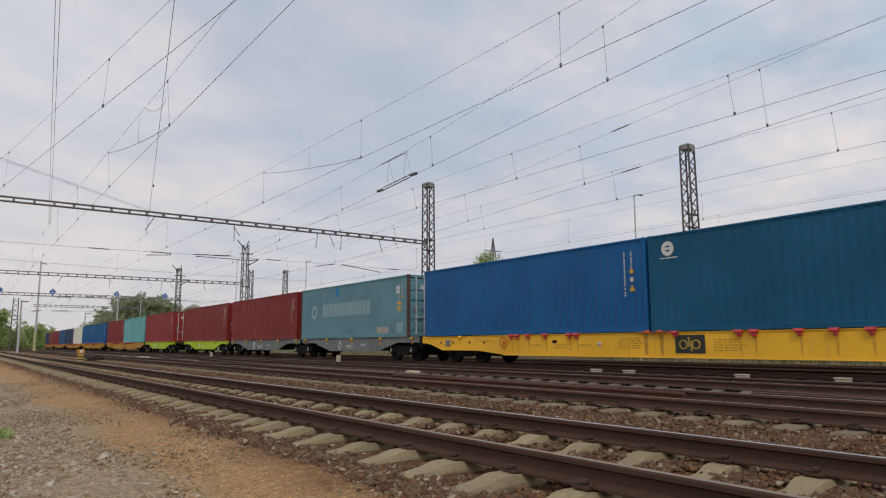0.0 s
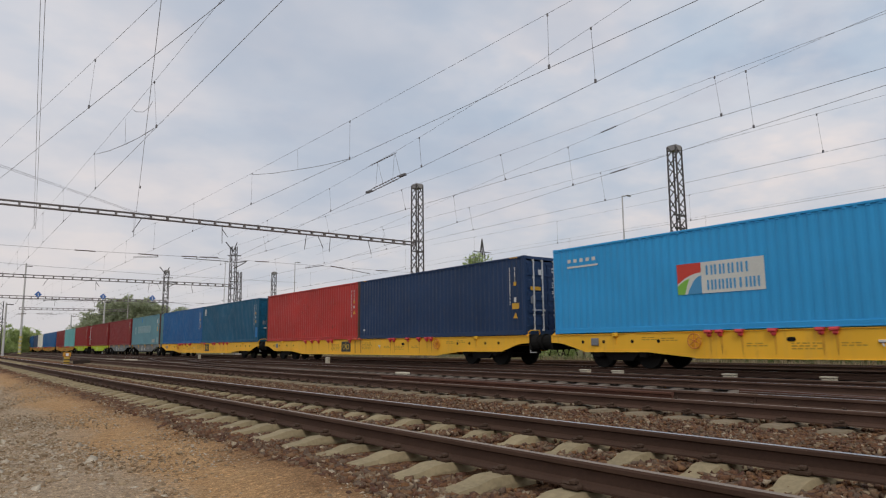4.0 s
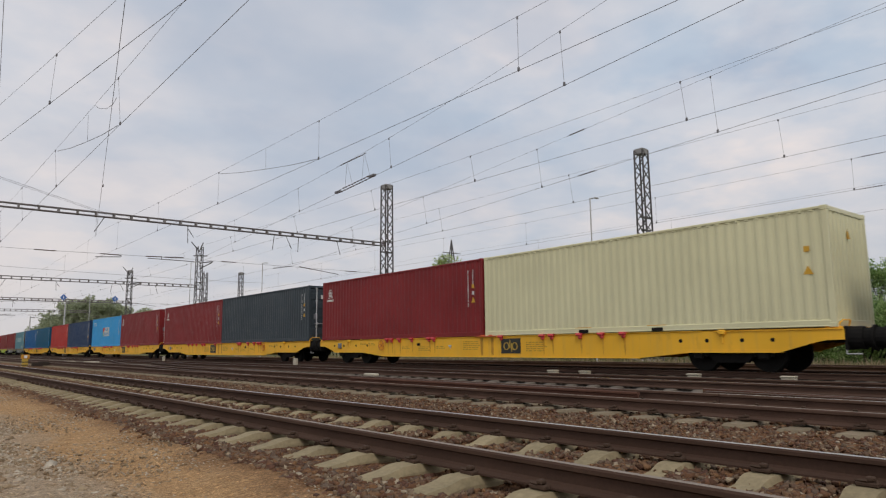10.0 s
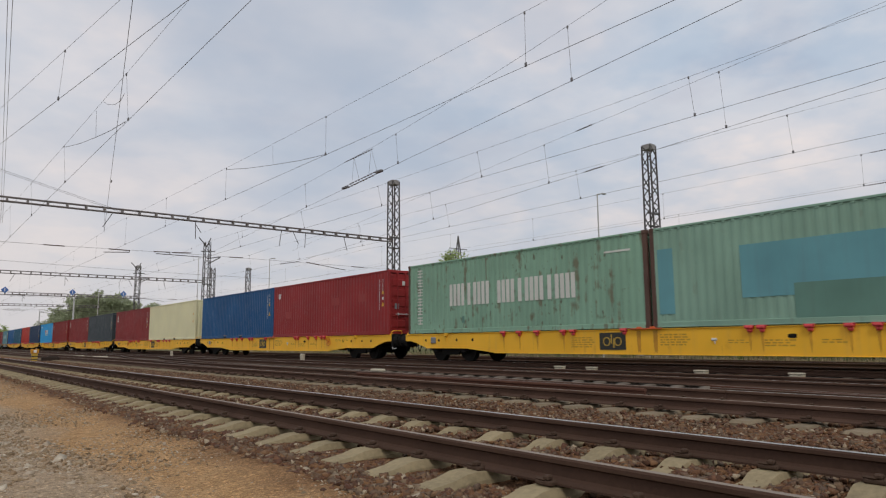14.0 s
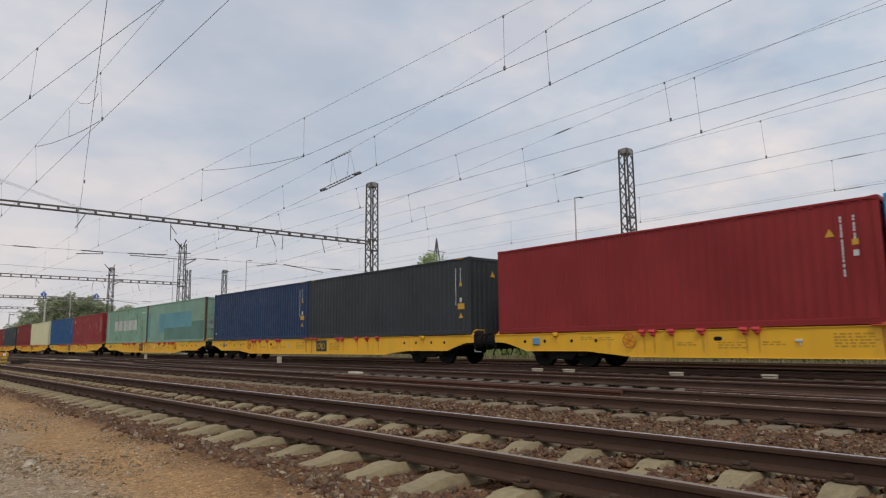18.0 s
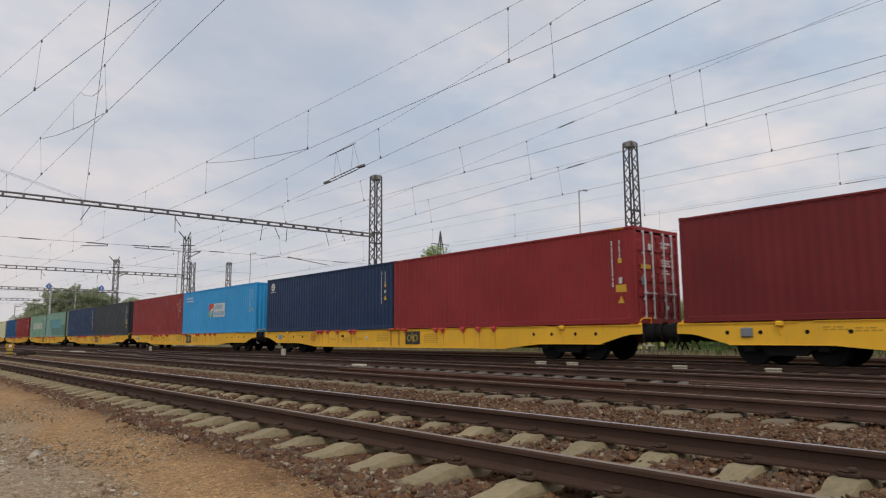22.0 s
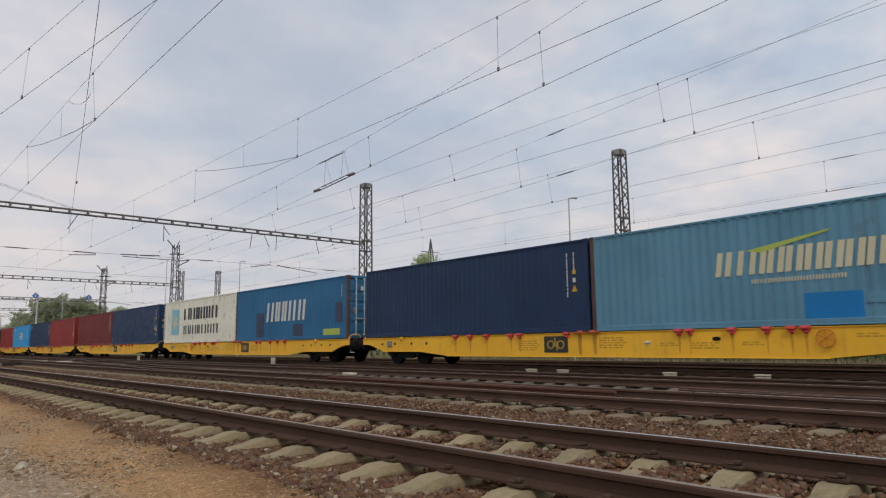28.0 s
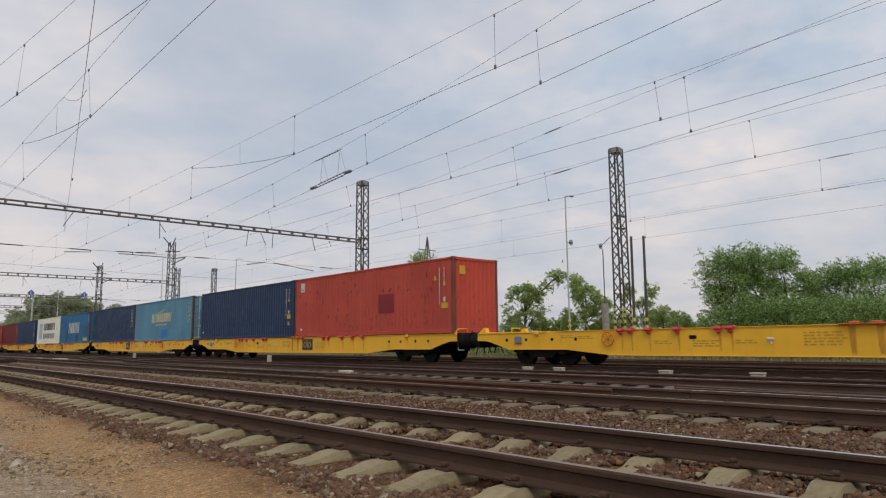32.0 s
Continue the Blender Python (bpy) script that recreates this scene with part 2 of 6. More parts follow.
for dull_one in (M_RAIL, M_RAIL_BROWN, M_BLACK, M_UNDER, M_RUST, M_CLIP):
    dull_one.node_tree.nodes["Principled BSDF"].inputs["Specular IOR Level"].default_value = 0.12
M_BARK = plain("bark", (0.10, 0.075, 0.055), 0.9, 0, 6, 0.3, 0.5)


def leaf_material(name, a, b_, c_):
    m, n, l, b = shader(name, 0.6, 0.0, 0.3)
    g = n.new("ShaderNodeNewGeometry")
    l.new(m_ramp(n, l, g.outputs["Random Per Island"], [(0.0, a), (0.55, b_), (1.0, c_)]), b.inputs["Base Color"])
    thin = n.new("ShaderNodeBsdfTranslucent")
    l.new(m_ramp(n, l, g.outputs["Random Per Island"], [(0.0, a), (0.55, b_), (1.0, c_)]), thin.inputs[0])
    both = n.new("ShaderNodeMixShader")
    both.inputs[0].default_value = 0.6
    l.new(b.outputs[0], both.inputs[1])
    l.new(thin.outputs[0], both.inputs[2])
    l.new(both.outputs[0], n["Material Output"].inputs[0])
    return m


M_LEAF = leaf_material("locust_leaves", (0.10, 0.19, 0.05), (0.27, 0.40, 0.125), (0.58, 0.69, 0.33))
M_LEAF_YOUNG = leaf_material("young_leaves", (0.26, 0.34, 0.11), (0.40, 0.50, 0.18), (0.58, 0.64, 0.32))
# distance haze is put into this leaf colour: paler and greyer
M_LEAF_HAZED = leaf_material("haze_paled_leaves", (0.30, 0.34, 0.21), (0.40, 0.44, 0.28), (0.52, 0.55, 0.37))
M_GRASS = leaf_material("dry_grass", (0.24, 0.19, 0.10), (0.38, 0.29, 0.17), (0.50, 0.39, 0.26))
M_GREEN = leaf_material("green_weeds", (0.08, 0.11, 0.04), (0.13, 0.16, 0.06), (0.20, 0.21, 0.10))


# ---- mesh tools ----
class Geo:
    """Collects the faces of one mesh."""

    def __init__(self):
        self.v, self.f, self.m = [], [], []

    def face(self, ids, mi=0):
        self.f.append(ids)
        self.m.append(mi)

    def box(self, c, s, bev=0.0, mi=0, turn=None):
        hx, hy, hz = (k / 2 for k in s)
        bev = min(bev, hx * 0.9, hy * 0.9, hz * 0.9)
        c, base = Vector(c), len(self.v)
        if bev <= 0:
            pts = [(x, y, z) for x in (-hx, hx) for y in (-hy, hy) for z in (-hz, hz)]
            faces = [(0, 1, 3, 2), (4, 6, 7, 5), (0, 4, 5, 1), (2, 3, 7, 6), (0, 2, 6, 4), (1, 5, 7, 3)]
        else:
            pts, faces = [], []
            for x in (-1, 1):
                for y in (-1, 1):
                    for z in (-1, 1):
                        pts += [(x * hx, y * (hy - bev), z * (hz - bev)), (x * (hx - bev), y * hy, z * (hz - bev)), (x * (hx - bev), y * (hy - bev), z * hz)]
            k = lambda x, y, z, a: ((x * 2 + y) * 2 + z) * 3 + a
            for i in (0, 1):
                flip = 1 if i else -1
                for a, q in ((0, [k(i, 0, 0, 0), k(i, 1, 0, 0), k(i, 1, 1, 0), k(i, 0, 1, 0)]),
                             (1, [k(0, i, 0, 1), k(0, i, 1, 1), k(1, i, 1, 1), k(1, i, 0, 1)]),
                             (2, [k(0, 0, i, 2), k(1, 0, i, 2), k(1, 1, i, 2), k(0, 1, i, 2)])):
                    faces.append(tuple(q[::flip]))
                for j in (0, 1):
                    faces += [(k(i, j, 0, 0), k(i, j, 1, 0), k(i, j, 1, 1), k(i, j, 0, 1)), (k(i, 0, j, 0), k(i, 1, j, 0), k(i, 1, j, 2), k(i, 0, j, 2)),
                              (k(0, i, j, 1), k(1, i, j, 1), k(1, i, j, 2), k(0, i, j, 2))]
                    faces += [(k(i, j, z, 0), k(i, j, z, 1), k(i, j, z, 2)) for z in (0, 1)]
        for p in pts:
            p = Vector(p)
            self.v.append(tuple(c + (turn @ p if turn else p)))
        for q in faces:
            self.face(tuple(base + i for i in q), mi)
        return self

    def rod(self, a, b, r, n=6, mi=0, r2=None, caps=True):
        a, b = Vector(a), Vector(b)
        d = (b - a).normalized()
        u = d.orthogonal().normalized()
        w = d.cross(u)
        base = len(self.v)
        for p, rr in ((a, r), (b, r if r2 is None else r2)):
            for i in range(n):
                t = 2 * math.pi * i / n
                self.v.append(tuple(p + (u * math.cos(t) + w * math.sin(t)) * rr))
        for i in range(n):
            j = (i + 1) % n
            self.face((base + i, base + j, base + n + j, base + n + i), mi)
        if caps:
            self.face(tuple(base + i for i in range(n))[::-1], mi)
            self.face(tuple(base + n + i for i in range(n)), mi)
        return self

    def tube(self, pts, r, n=5, mi=0):
        pts = [Vector(p) for p in pts]
        base = len(self.v)
        for i, p in enumerate(pts):
            d = (pts[min(i + 1, len(pts) - 1)] - pts[max(i - 1, 0)]).normalized()
            u = d.cross(Vector((0.03, 0.02, 1))).normalized() if abs(d.z) < 0.98 else Vector((1, 0, 0))
            w = d.cross(u)
            for k in range(n):
                t = 2 * math.pi * k / n
                self.v.append(tuple(p + (u * math.cos(t) + w * math.sin(t)) * r))
        for i in range(len(pts) - 1):
            for k in range(n):
                j = (k + 1) % n
                self.face((base + i * n + k, base + i * n + j, base + (i + 1) * n + j, base + (i + 1) * n + k), mi)
        self.face(tuple(base + k for k in range(n))[::-1], mi)
        self.face(tuple(base + (len(pts) - 1) * n + k for k in range(n)), mi)
        return self

    def sweep(self, profile, rows, mats=None, caps=True):
        """profile: (x, z) points; rows: functions' values (x, y, z, heading) along which the profile is set."""
        base, n = len(self.v), len(profile)
        for x, y, z, a in rows:
            for px, pz in profile:
                self.v.append((x + px * math.cos(a), y - px * math.sin(a), z + pz))
        for i in range(len(rows) - 1):
            for k in range(n):
                j = (k + 1) % n
                self.face((base + i * n + k, base + i * n + j, base + (i + 1) * n + j, base + (i + 1) * n + k), mats[k] if mats else 0)
        if caps:
            self.face(tuple(base + k for k in range(n)), 0)
            self.face(tuple(base + (len(rows) - 1) * n + k for k in range(n))[::-1], 0)
        return self

    def plate(self, outline, x0, x1, mi=0):
        """An outline of (y, z) points given thickness from x0 to x1."""
        base, n = len(self.v), len(outline)
        self.v += [(x0, y, z) for y, z in outline] + [(x1, y, z) for y, z in outline]
        self.face(tuple(base + i for i in range(n)), mi)
        self.face(tuple(base + n + i for i in range(n))[::-1], mi)
        for i in range(n):
            j = (i + 1) % n
            self.face((base + i, base + n + i, base + n + j, base + j), mi)
        return self

    def mesh(self, name, *mats, smooth=False):
        me = bpy.data.meshes.new(name)
        me.from_pydata(self.v, [], self.f)
        for m in mats:
            me.materials.append(m)
        if len(mats) > 1:
            me.polygons.foreach_set("material_index", self.m)
        if smooth:
            me.polygons.foreach_set("use_smooth", [True] * len(me.polygons))
        bm = bmesh.new()
        bm.from_mesh(me)
        bmesh.ops.recalc_face_normals(bm, faces=bm.faces)
        bm.to_mesh(me)
        bm.free()
        return me


def part(name, me, parent, at=None, label="", material=None):
    """One mesh object under a thing or under a part; material overrides the shared mesh's own."""
    ob = new(name, me)
    ob.parent = parent
    if at is not None:
        ob.matrix_basis = at if isinstance(at, Matrix) else Matrix.Translation(at)
    if material:
        ob.material_slots[0].link = "OBJECT"
        ob.material_slots[0].material = material
    if label:
        ob["label"] = label
    return ob


def thing(name, m, label, category, group="", kind="", me=None):
    ob = new(name, me)
    ob.matrix_basis = m
    return tagged(ob, label, category, group, kind)


CURVE_START, CURVE = -28.57, 5900.8


def bend(x, y):
    """All tracks follow one long curve."""
    return x + (max(y - CURVE_START, 0.0) ** 2) / (2 * CURVE)


def heading(y):
    return max(y - CURVE_START, 0.0) / CURVE


TRACKS = (3.94, 8.39, 13.30, 18.53, 23.9)
RAIL_Z = (0.0, 0.0, -0.04, -0.05, -0.05)

# ---- ground ----
def bed(x):
    """The ground's height across the tracks, measured at the curve's start."""
    if x < 1.7:
        return -0.30
    if x < 2.5:
        return -0.30 + 0.06 * (x - 1.7) / 0.8
    if x < 21.0:
        return -0.235
    if x < 22.0:
        return -0.235 - 0.1 * (x - 21.0)
    if x < 26:
        return -0.30
    return -0.35


def ground_sheet():
    xs = [-2500, -900, -300, -120, -60, -30, -18, -12] + list(np.arange(-9, 12, 0.11)) + list(np.arange(12, 30, 0.5)) + [32, 36, 42, 50, 65, 90, 140, 250, 500, 1000, 2500]
    ys = [-1500, -400, -120, -50, -25, -12, -6, -3] + list(np.arange(-1, 22, 0.11)) + list(np.arange(22, 60, 0.7)) + list(np.arange(60, 400, 6)) + [450, 600, 900, 1500, 3500]
    verts = []
    for y in ys:
        for x in xs:
            near = -9 < x < 12 and -1 < y < 40
            z = bed(x)
            if near:
                z += 0.028 * noise.noise((x * 1.1, y * 0.6, 0.3)) + 0.012 * noise.noise((x * 5, y * 5, 2.0))
                if 2.2 < x < 21:
                    z += 0.014 * noise.noise((x * 14, y * 14, 5.0))
            verts.append((bend(x, y) if -100 < x < 100 and y < 500 else x, y, z))
    w = len(xs)
    faces = [(j * w + i, j * w + i + 1, (j + 1) * w + i + 1, (j + 1) * w + i) for j in range(len(ys) - 1) for i in range(w - 1)]
    me = bpy.data.meshes.new("ground")
    me.from_pydata(verts, [], faces)
    m, n, l, b = shader("ground_dirt_ballast_grass", 0.95, 0, 0.15)
    v = m_coord(n, l, vary=False)
    sep = n.new("ShaderNodeSeparateXYZ")
    l.new(v, sep.inputs[0])

    def mm(op, a, c, clamp=False):
        k = n.new("ShaderNodeMath")
        k.operation, k.use_clamp = op, clamp
        for i, q in enumerate((a, c)):
            if isinstance(q, (int, float)):
                k.inputs[i].default_value = q
            else:
                l.new(q, k.inputs[i])
        return k.outputs[0]

    run = mm("MAXIMUM", mm("SUBTRACT", sep.outputs[1], CURVE_START), 0.0)
    across = mm("SUBTRACT", sep.outputs[0], mm("DIVIDE", mm("MULTIPLY", run, run), 2 * CURVE))
    wob = m_noise(n, l, v, 0.7, 4)
    across = mm("ADD", across, mm("MULTIPLY", mm("SUBTRACT", wob, 0.5), 1.0))
    big, mid, fine, grit = m_noise(n, l, v, 0.45, 4), m_noise(n, l, v, 3.5, 6), m_noise(n, l, v, 22, 6, 0.7), m_noise(n, l, v, 110, 3, 0.7)
    dirt = m_ramp(n, l, mid, [(0.25, (0.43, 0.24, 0.105)), (0.5, (0.58, 0.345, 0.162)), (0.75, (0.68, 0.455, 0.245))])
    dirt = m_mix(n, l, 0.55, dirt, m_ramp(n, l, fine, [(0.3, (0.36, 0.19, 0.08)), (0.6, (0.61, 0.385, 0.19)), (0.8, (0.76, 0.58, 0.37))]))
    pale = m_ramp(n, l, fine, [(0.3, (0.36, 0.275, 0.185)), (0.55, (0.52, 0.425, 0.315)), (0.8, (0.72, 0.61, 0.47))])
    dirt = m_mix(n, l, m_ramp(n, l, mm("ADD", mm("MULTIPLY", mm("SUBTRACT", 1.5, across), 0.7), big), [(0.42, 0.0), (0.78, 0.7)]), dirt, pale)
    reddish = m_ramp(n, l, fine, [(0.3, (0.12, 0.058, 0.03)), (0.55, (0.23, 0.115, 0.055)), (0.8, (0.36, 0.205, 0.11))])
    dark = m_ramp(n, l, fine, [(0.3, (0.029, 0.022, 0.018)), (0.6, (0.062, 0.046, 0.036)), (0.8, (0.11, 0.085, 0.065))])
    grass = m_ramp(n, l, m_mix(n, l, 0.5, mid, fine), [(0.3, (0.07, 0.10, 0.03)), (0.5, (0.16, 0.15, 0.06)), (0.7, (0.28, 0.24, 0.12))])
    c = m_mix(n, l, mm("MULTIPLY", mm("SUBTRACT", across, 1.95), 1.8, True), dirt, reddish)
    c = m_mix(n, l, mm("MULTIPLY", mm("SUBTRACT", across, 8.2), 0.8, True), c, dark)
    c = m_mix(n, l, mm("MULTIPLY", mm("SUBTRACT", across, 21.3), 1.5, True), c, grass)
    c = m_mix(n, l, mm("MULTIPLY", mm("SUBTRACT", -3.6, across), 0.7, True), c, grass)
    c = m_mix(n, l, 0.4, c, m_ramp(n, l, grit, [(0.32, 0.30), (0.62, 1.0)]), "MULTIPLY")

    def pebbles(scale):
        """Small stones pressed into the dirt: a tone for each and a rounded height."""
        k = n.new("ShaderNodeTexVoronoi")
        k.inputs["Scale"].default_value = scale
        l.new(v, k.inputs["Vector"])
        tone = n.new("ShaderNodeSeparateColor")
        l.new(k.outputs["Color"], tone.inputs[0])
        return tone.outputs[0], k.outputs["Distance"]

    (tone_a, dist_a), (tone_b, dist_b) = pebbles(42.0), pebbles(95.0)
    c = m_mix(n, l, 0.55, c, m_ramp(n, l, tone_a, [(0.0, 0.45), (0.6, 0.9), (0.9, 1.0), (1.0, (1.6, 1.55, 1.45))]), "MULTIPLY")
    c = m_mix(n, l, 0.55, c, m_ramp(n, l, tone_b, [(0.0, 0.5), (0.7, 1.0), (1.0, (1.7, 1.65, 1.55))]), "MULTIPLY")
    l.new(c, b.inputs["Base Color"])
    height = m_mix(n, l, 0.5, m_mix(n, l, 0.5, fine, grit), m_ramp(n, l, mm("ADD", dist_a, dist_b), [(0.2, 1.0), (1.1, 0.0)]))
    m_bump(n, l, b, height, 0.9, 0.03)
    me.materials.append(m)
    me.polygons.foreach_set("use_smooth", [True] * len(me.polygons))
    return tagged(new("ground", me), "sandy brown yard ground with red-brown ballast and dry grass", "ground", kind="structure")


ground = ground_sheet()


# ---- loose stones ----
def stone_heap(name, rng, spots, material, label, category, flat=0.72):
    """Many small angular stones in one mesh. spots: rows of x, y, z, size."""
    block_v = np.array([(x, y, z) for x in (-0.7, 0.7) for y in (-0.7, 0.7) for z in (-0.7, 0.7)])
    block_f = np.array([(0, 1, 3), (0, 3, 2), (4, 6, 7), (4, 7, 5), (0, 4, 5), (0, 5, 1), (2, 3, 7), (2, 7, 6), (0, 2, 6), (0, 6, 4), (1, 5, 7), (1, 7, 3)])
    k, nv = len(spots), len(block_v)
    spots = np.array(spots)
    verts = np.repeat(block_v[None], k, 0) * rng.uniform(0.55, 1.3, (k, nv, 1)) + rng.uniform(-0.25, 0.25, (k, nv, 3))
    verts *= spots[:, None, 3:4] * rng.uniform(0.6, 1.45, (k, 1, 3)) * np.array([1, 1, flat])
    ang = rng.uniform(0, 6.28, (k, 1))
    tilt, roll = rng.normal(0, 0.35, (k, 1)), rng.normal(0, 0.35, (k, 1))
    y2 = verts[:, :, 1] * np.cos(tilt) - verts[:, :, 2] * np.sin(tilt)
    z2 = verts[:, :, 1] * np.sin(tilt) + verts[:, :, 2] * np.cos(tilt)
    x2 = verts[:, :, 0] * np.cos(roll) - z2 * np.sin(roll)
    z3 = verts[:, :, 0] * np.sin(roll) + z2 * np.cos(roll)
    x3 = x2 * np.cos(ang) - y2 * np.sin(ang)
    y3 = x2 * np.sin(ang) + y2 * np.cos(ang)
    verts = np.stack([x3, y3, z3], -1) + spots[:, None, :3]
    faces = (block_f[None] + (np.arange(k) * nv)[:, None, None]).reshape(-1, 3)
    me = bpy.data.meshes.new(name)
    me.vertices.add(k * nv)
    me.vertices.foreach_set("co", verts.reshape(-1))
    me.loops.add(len(faces) * 3)
    me.loops.foreach_set("vertex_index", faces.reshape(-1))
    me.polygons.add(len(faces))
    me.polygons.foreach_set("loop_start", np.arange(0, len(faces) * 3, 3))
    me.update(calc_edges=True)
    me.validate()
    me.materials.append(material)
    return tagged(new(name, me), label, category, kind="stuff")


def strewn(rng, count, x0, x1, y0, y1, size, lift, power=1.7, keep=None):
    rows = []
    while len(rows) < count:
        x = rng.uniform(x0, x1)
        y = y0 + (y1 - y0) * rng.uniform() ** power
        if keep and not keep(x, y, rng):
            continue
        s = size * rng.uniform(0.5, 1.5)
        rows.append((bend(x, y), y, bed(x) + lift + s * 0.2, s))
    return rows


def off_sleeper(x, y, rng):
    """Between the sleepers the stones lie dense, on them few."""
    on = abs(((y - SLEEPER_START) / SLEEPER_STEP + 0.5) % 1 - 0.5) * SLEEPER_STEP < 0.155
    return not on or rng.uniform() < 0.04


SLEEPER_STEP, SLEEPER_START = 0.645, -19.66
SECOND_STEP, SECOND_START = 0.597, -19.43


def off_second(x, y, rng):
    """Stones round the flush sleeper heads of the second track."""
    on = x > TRACKS[1] - 1.02 and abs(((y - SECOND_START) / SECOND_STEP + 0.5) % 1 - 0.5) * SECOND_STEP < 0.11
    return not on or rng.uniform() < (0.3 if x > TRACKS[1] - 0.95 else 0.6)


def shoulder(x, y, rng):
    """The ballast thins out from the sleepers' heads towards the path."""
    if x < G1 - 1.25:
        return rng.uniform() < 0.5 * max(0.03, (x - G1 + 1.85) / 0.6) ** 2.2
    return off_sleeper(x, y, rng)


def rubble(x, y, rng):
    """Coarse gravel lies along the path's edge and thins out towards the rails."""
    patchy = noise.noise((x * 1.3, y * 0.55, 4.0)) * 0.5
    return rng.uniform() < max(0.015, min(1.0, (1.35 + 0.05 * max(0.0, 8.0 - y) + patchy - x) / 0.75))


rng = np.random.default_rng(5)
G1 = TRACKS[0]
stone_heap("ballast", rng, strewn(rng, 15000, G1 - 0.68, G1 + 0.68, 0.5, 45, 0.022, 0.020, 1.9, off_sleeper)
           + strewn(rng, 6500, G1 - 1.85, G1 - 0.85, 0.5, 45, 0.021, -0.006, 1.9, shoulder)
           + strewn(rng, 36000, G1 + 0.85, TRACKS[1] - 0.80, 0.3, 50, 0.019, 0.012, 1.9, off_second)
           + strewn(rng, 5000, TRACKS[1] - 0.68, TRACKS[1] + 0.68, 0.3, 40, 0.024, 0.03, 1.9)
           + strewn(rng, 5200, G1 - 0.68, G1 + 0.68, -19, 0.5, 0.03, 0.02, 1.0, off_sleeper) + strewn(rng, 3000, G1 - 1.7, G1 - 0.85, -19, 0.5, 0.03, -0.006, 1.0, off_sleeper)
           + strewn(rng, 9000, G1 + 0.85, TRACKS[1] - 0.85, -19, 0.3, 0.030, 0.012, 1.0) + strewn(rng, 2600, TRACKS[1] - 0.68, TRACKS[1] + 0.68, -19, 0.3, 0.034, 0.03, 1.0)
           + strewn(rng, 3600, G1 - 1.6, G1 - 1.1, 2.5, 16, 0.024, -0.006, 1.3, lambda x, y, r: x < G1 - 1.28 or off_sleeper(x, y, r)),
           M_BALLAST, "red-brown and grey crushed stone ballast between the rails", "ballast")
stone_heap("gravel", rng, strewn(rng, 2500, -3.2, 0.2, -10, 22, 0.022, -0.004, 1.0) + strewn(rng, 30000, 0.0, 2.2, 3.2, 20, 0.015, -0.005, 1.7, rubble)
           + strewn(rng, 1800, 0.1, 1.6, 3.4, 15, 0.028, -0.010, 1.5, rubble) + strewn(rng, 4000, -3.2, 2.2, -10, 22, 0.013, 0.0, 1.0) + strewn(rng, 16000, 0.2, 2.5, 2.8, 24, 0.0085, -0.004, 1.7),
           M_GRAVEL, "loose grey and tan gravel on the dirt path", "gravel", 0.5)

# ---- tracks ----
RAIL = [(-0.075, -0.155), (0.075, -0.155), (0.075, -0.142), (0.03, -0.129), (0.009, -0.115), (0.009, -0.05), (0.036, -0.036), (0.036, -0.012), (0.026, 0.0),
        (-0.026, 0.0), (-0.036, -0.012), (-0.036, -0.036), (-0.009, -0.05), (-0.009, -0.115), (-0.03, -0.129), (-0.075, -0.142)]
RAIL_MATS = [0] * 16
RAIL_MATS[8] = 1


def rail_mesh(x, z, y0, y1, top, side=M_RAIL, shape=bend):
    ys = [y0 + (y1 - y0) * i / 60 for i in range(61)] if y1 - y0 < 80 else [y0 + (y1 - y0) * (i / 110) ** 1.6 for i in range(111)]
    g = Geo().sweep(RAIL, [(shape(x, y), y, z, heading(y)) for y in ys], RAIL_MATS)
    return g.mesh("rail", side, top)


def sleeper_mesh():
    """A concrete sleeper: rounded back, raised rail seats, ends that slope down."""
    st = [(-1.3, 0.11, 0.13), (-1.27, 0.12, 0.155), (-1.08, 0.126, 0.182), (-0.98, 0.128, 0.212), (-0.92, 0.128, 0.217), (-0.58, 0.13, 0.217), (-0.52, 0.125, 0.205), (-0.42, 0.115, 0.165), (0, 0.105, 0.13),
          (0.42, 0.115, 0.165), (0.52, 0.125, 0.205), (0.58, 0.13, 0.217), (0.92, 0.128, 0.217), (0.98, 0.128, 0.212), (1.08, 0.126, 0.182), (1.27, 0.12, 0.155), (1.3, 0.11, 0.13)]
    g = Geo()
    for x, w, h in st:
        g.v += [(x, -w, 0), (x, -w * 0.93, h * 0.74), (x, -w * 0.74, h * 0.985), (x, 0, h), (x, w * 0.74, h * 0.985), (x, w * 0.93, h * 0.74), (x, w, 0)]
    for i in range(len(st) - 1):
        for k in range(6):
            a = i * 7 + k
            g.face((a, a + 1, a + 8, a + 7))
    g.face(tuple(range(7)))
    g.face(tuple(range((len(st) - 1) * 7, len(st) * 7))[::-1])
    return g


SLEEPER = sleeper_mesh().mesh("sleeper", M_SLEEPER)
SLEEPER_DUSTY = Geo().box((0, 0, 0.092), (2.36, 0.26, 0.21), 0.03).mesh("sleeper", M_SLEEPER_DUSTY)
SLEEPER_OILY = sleeper_mesh().mesh("sleeper", M_SLEEPER_DARK, smooth=True)


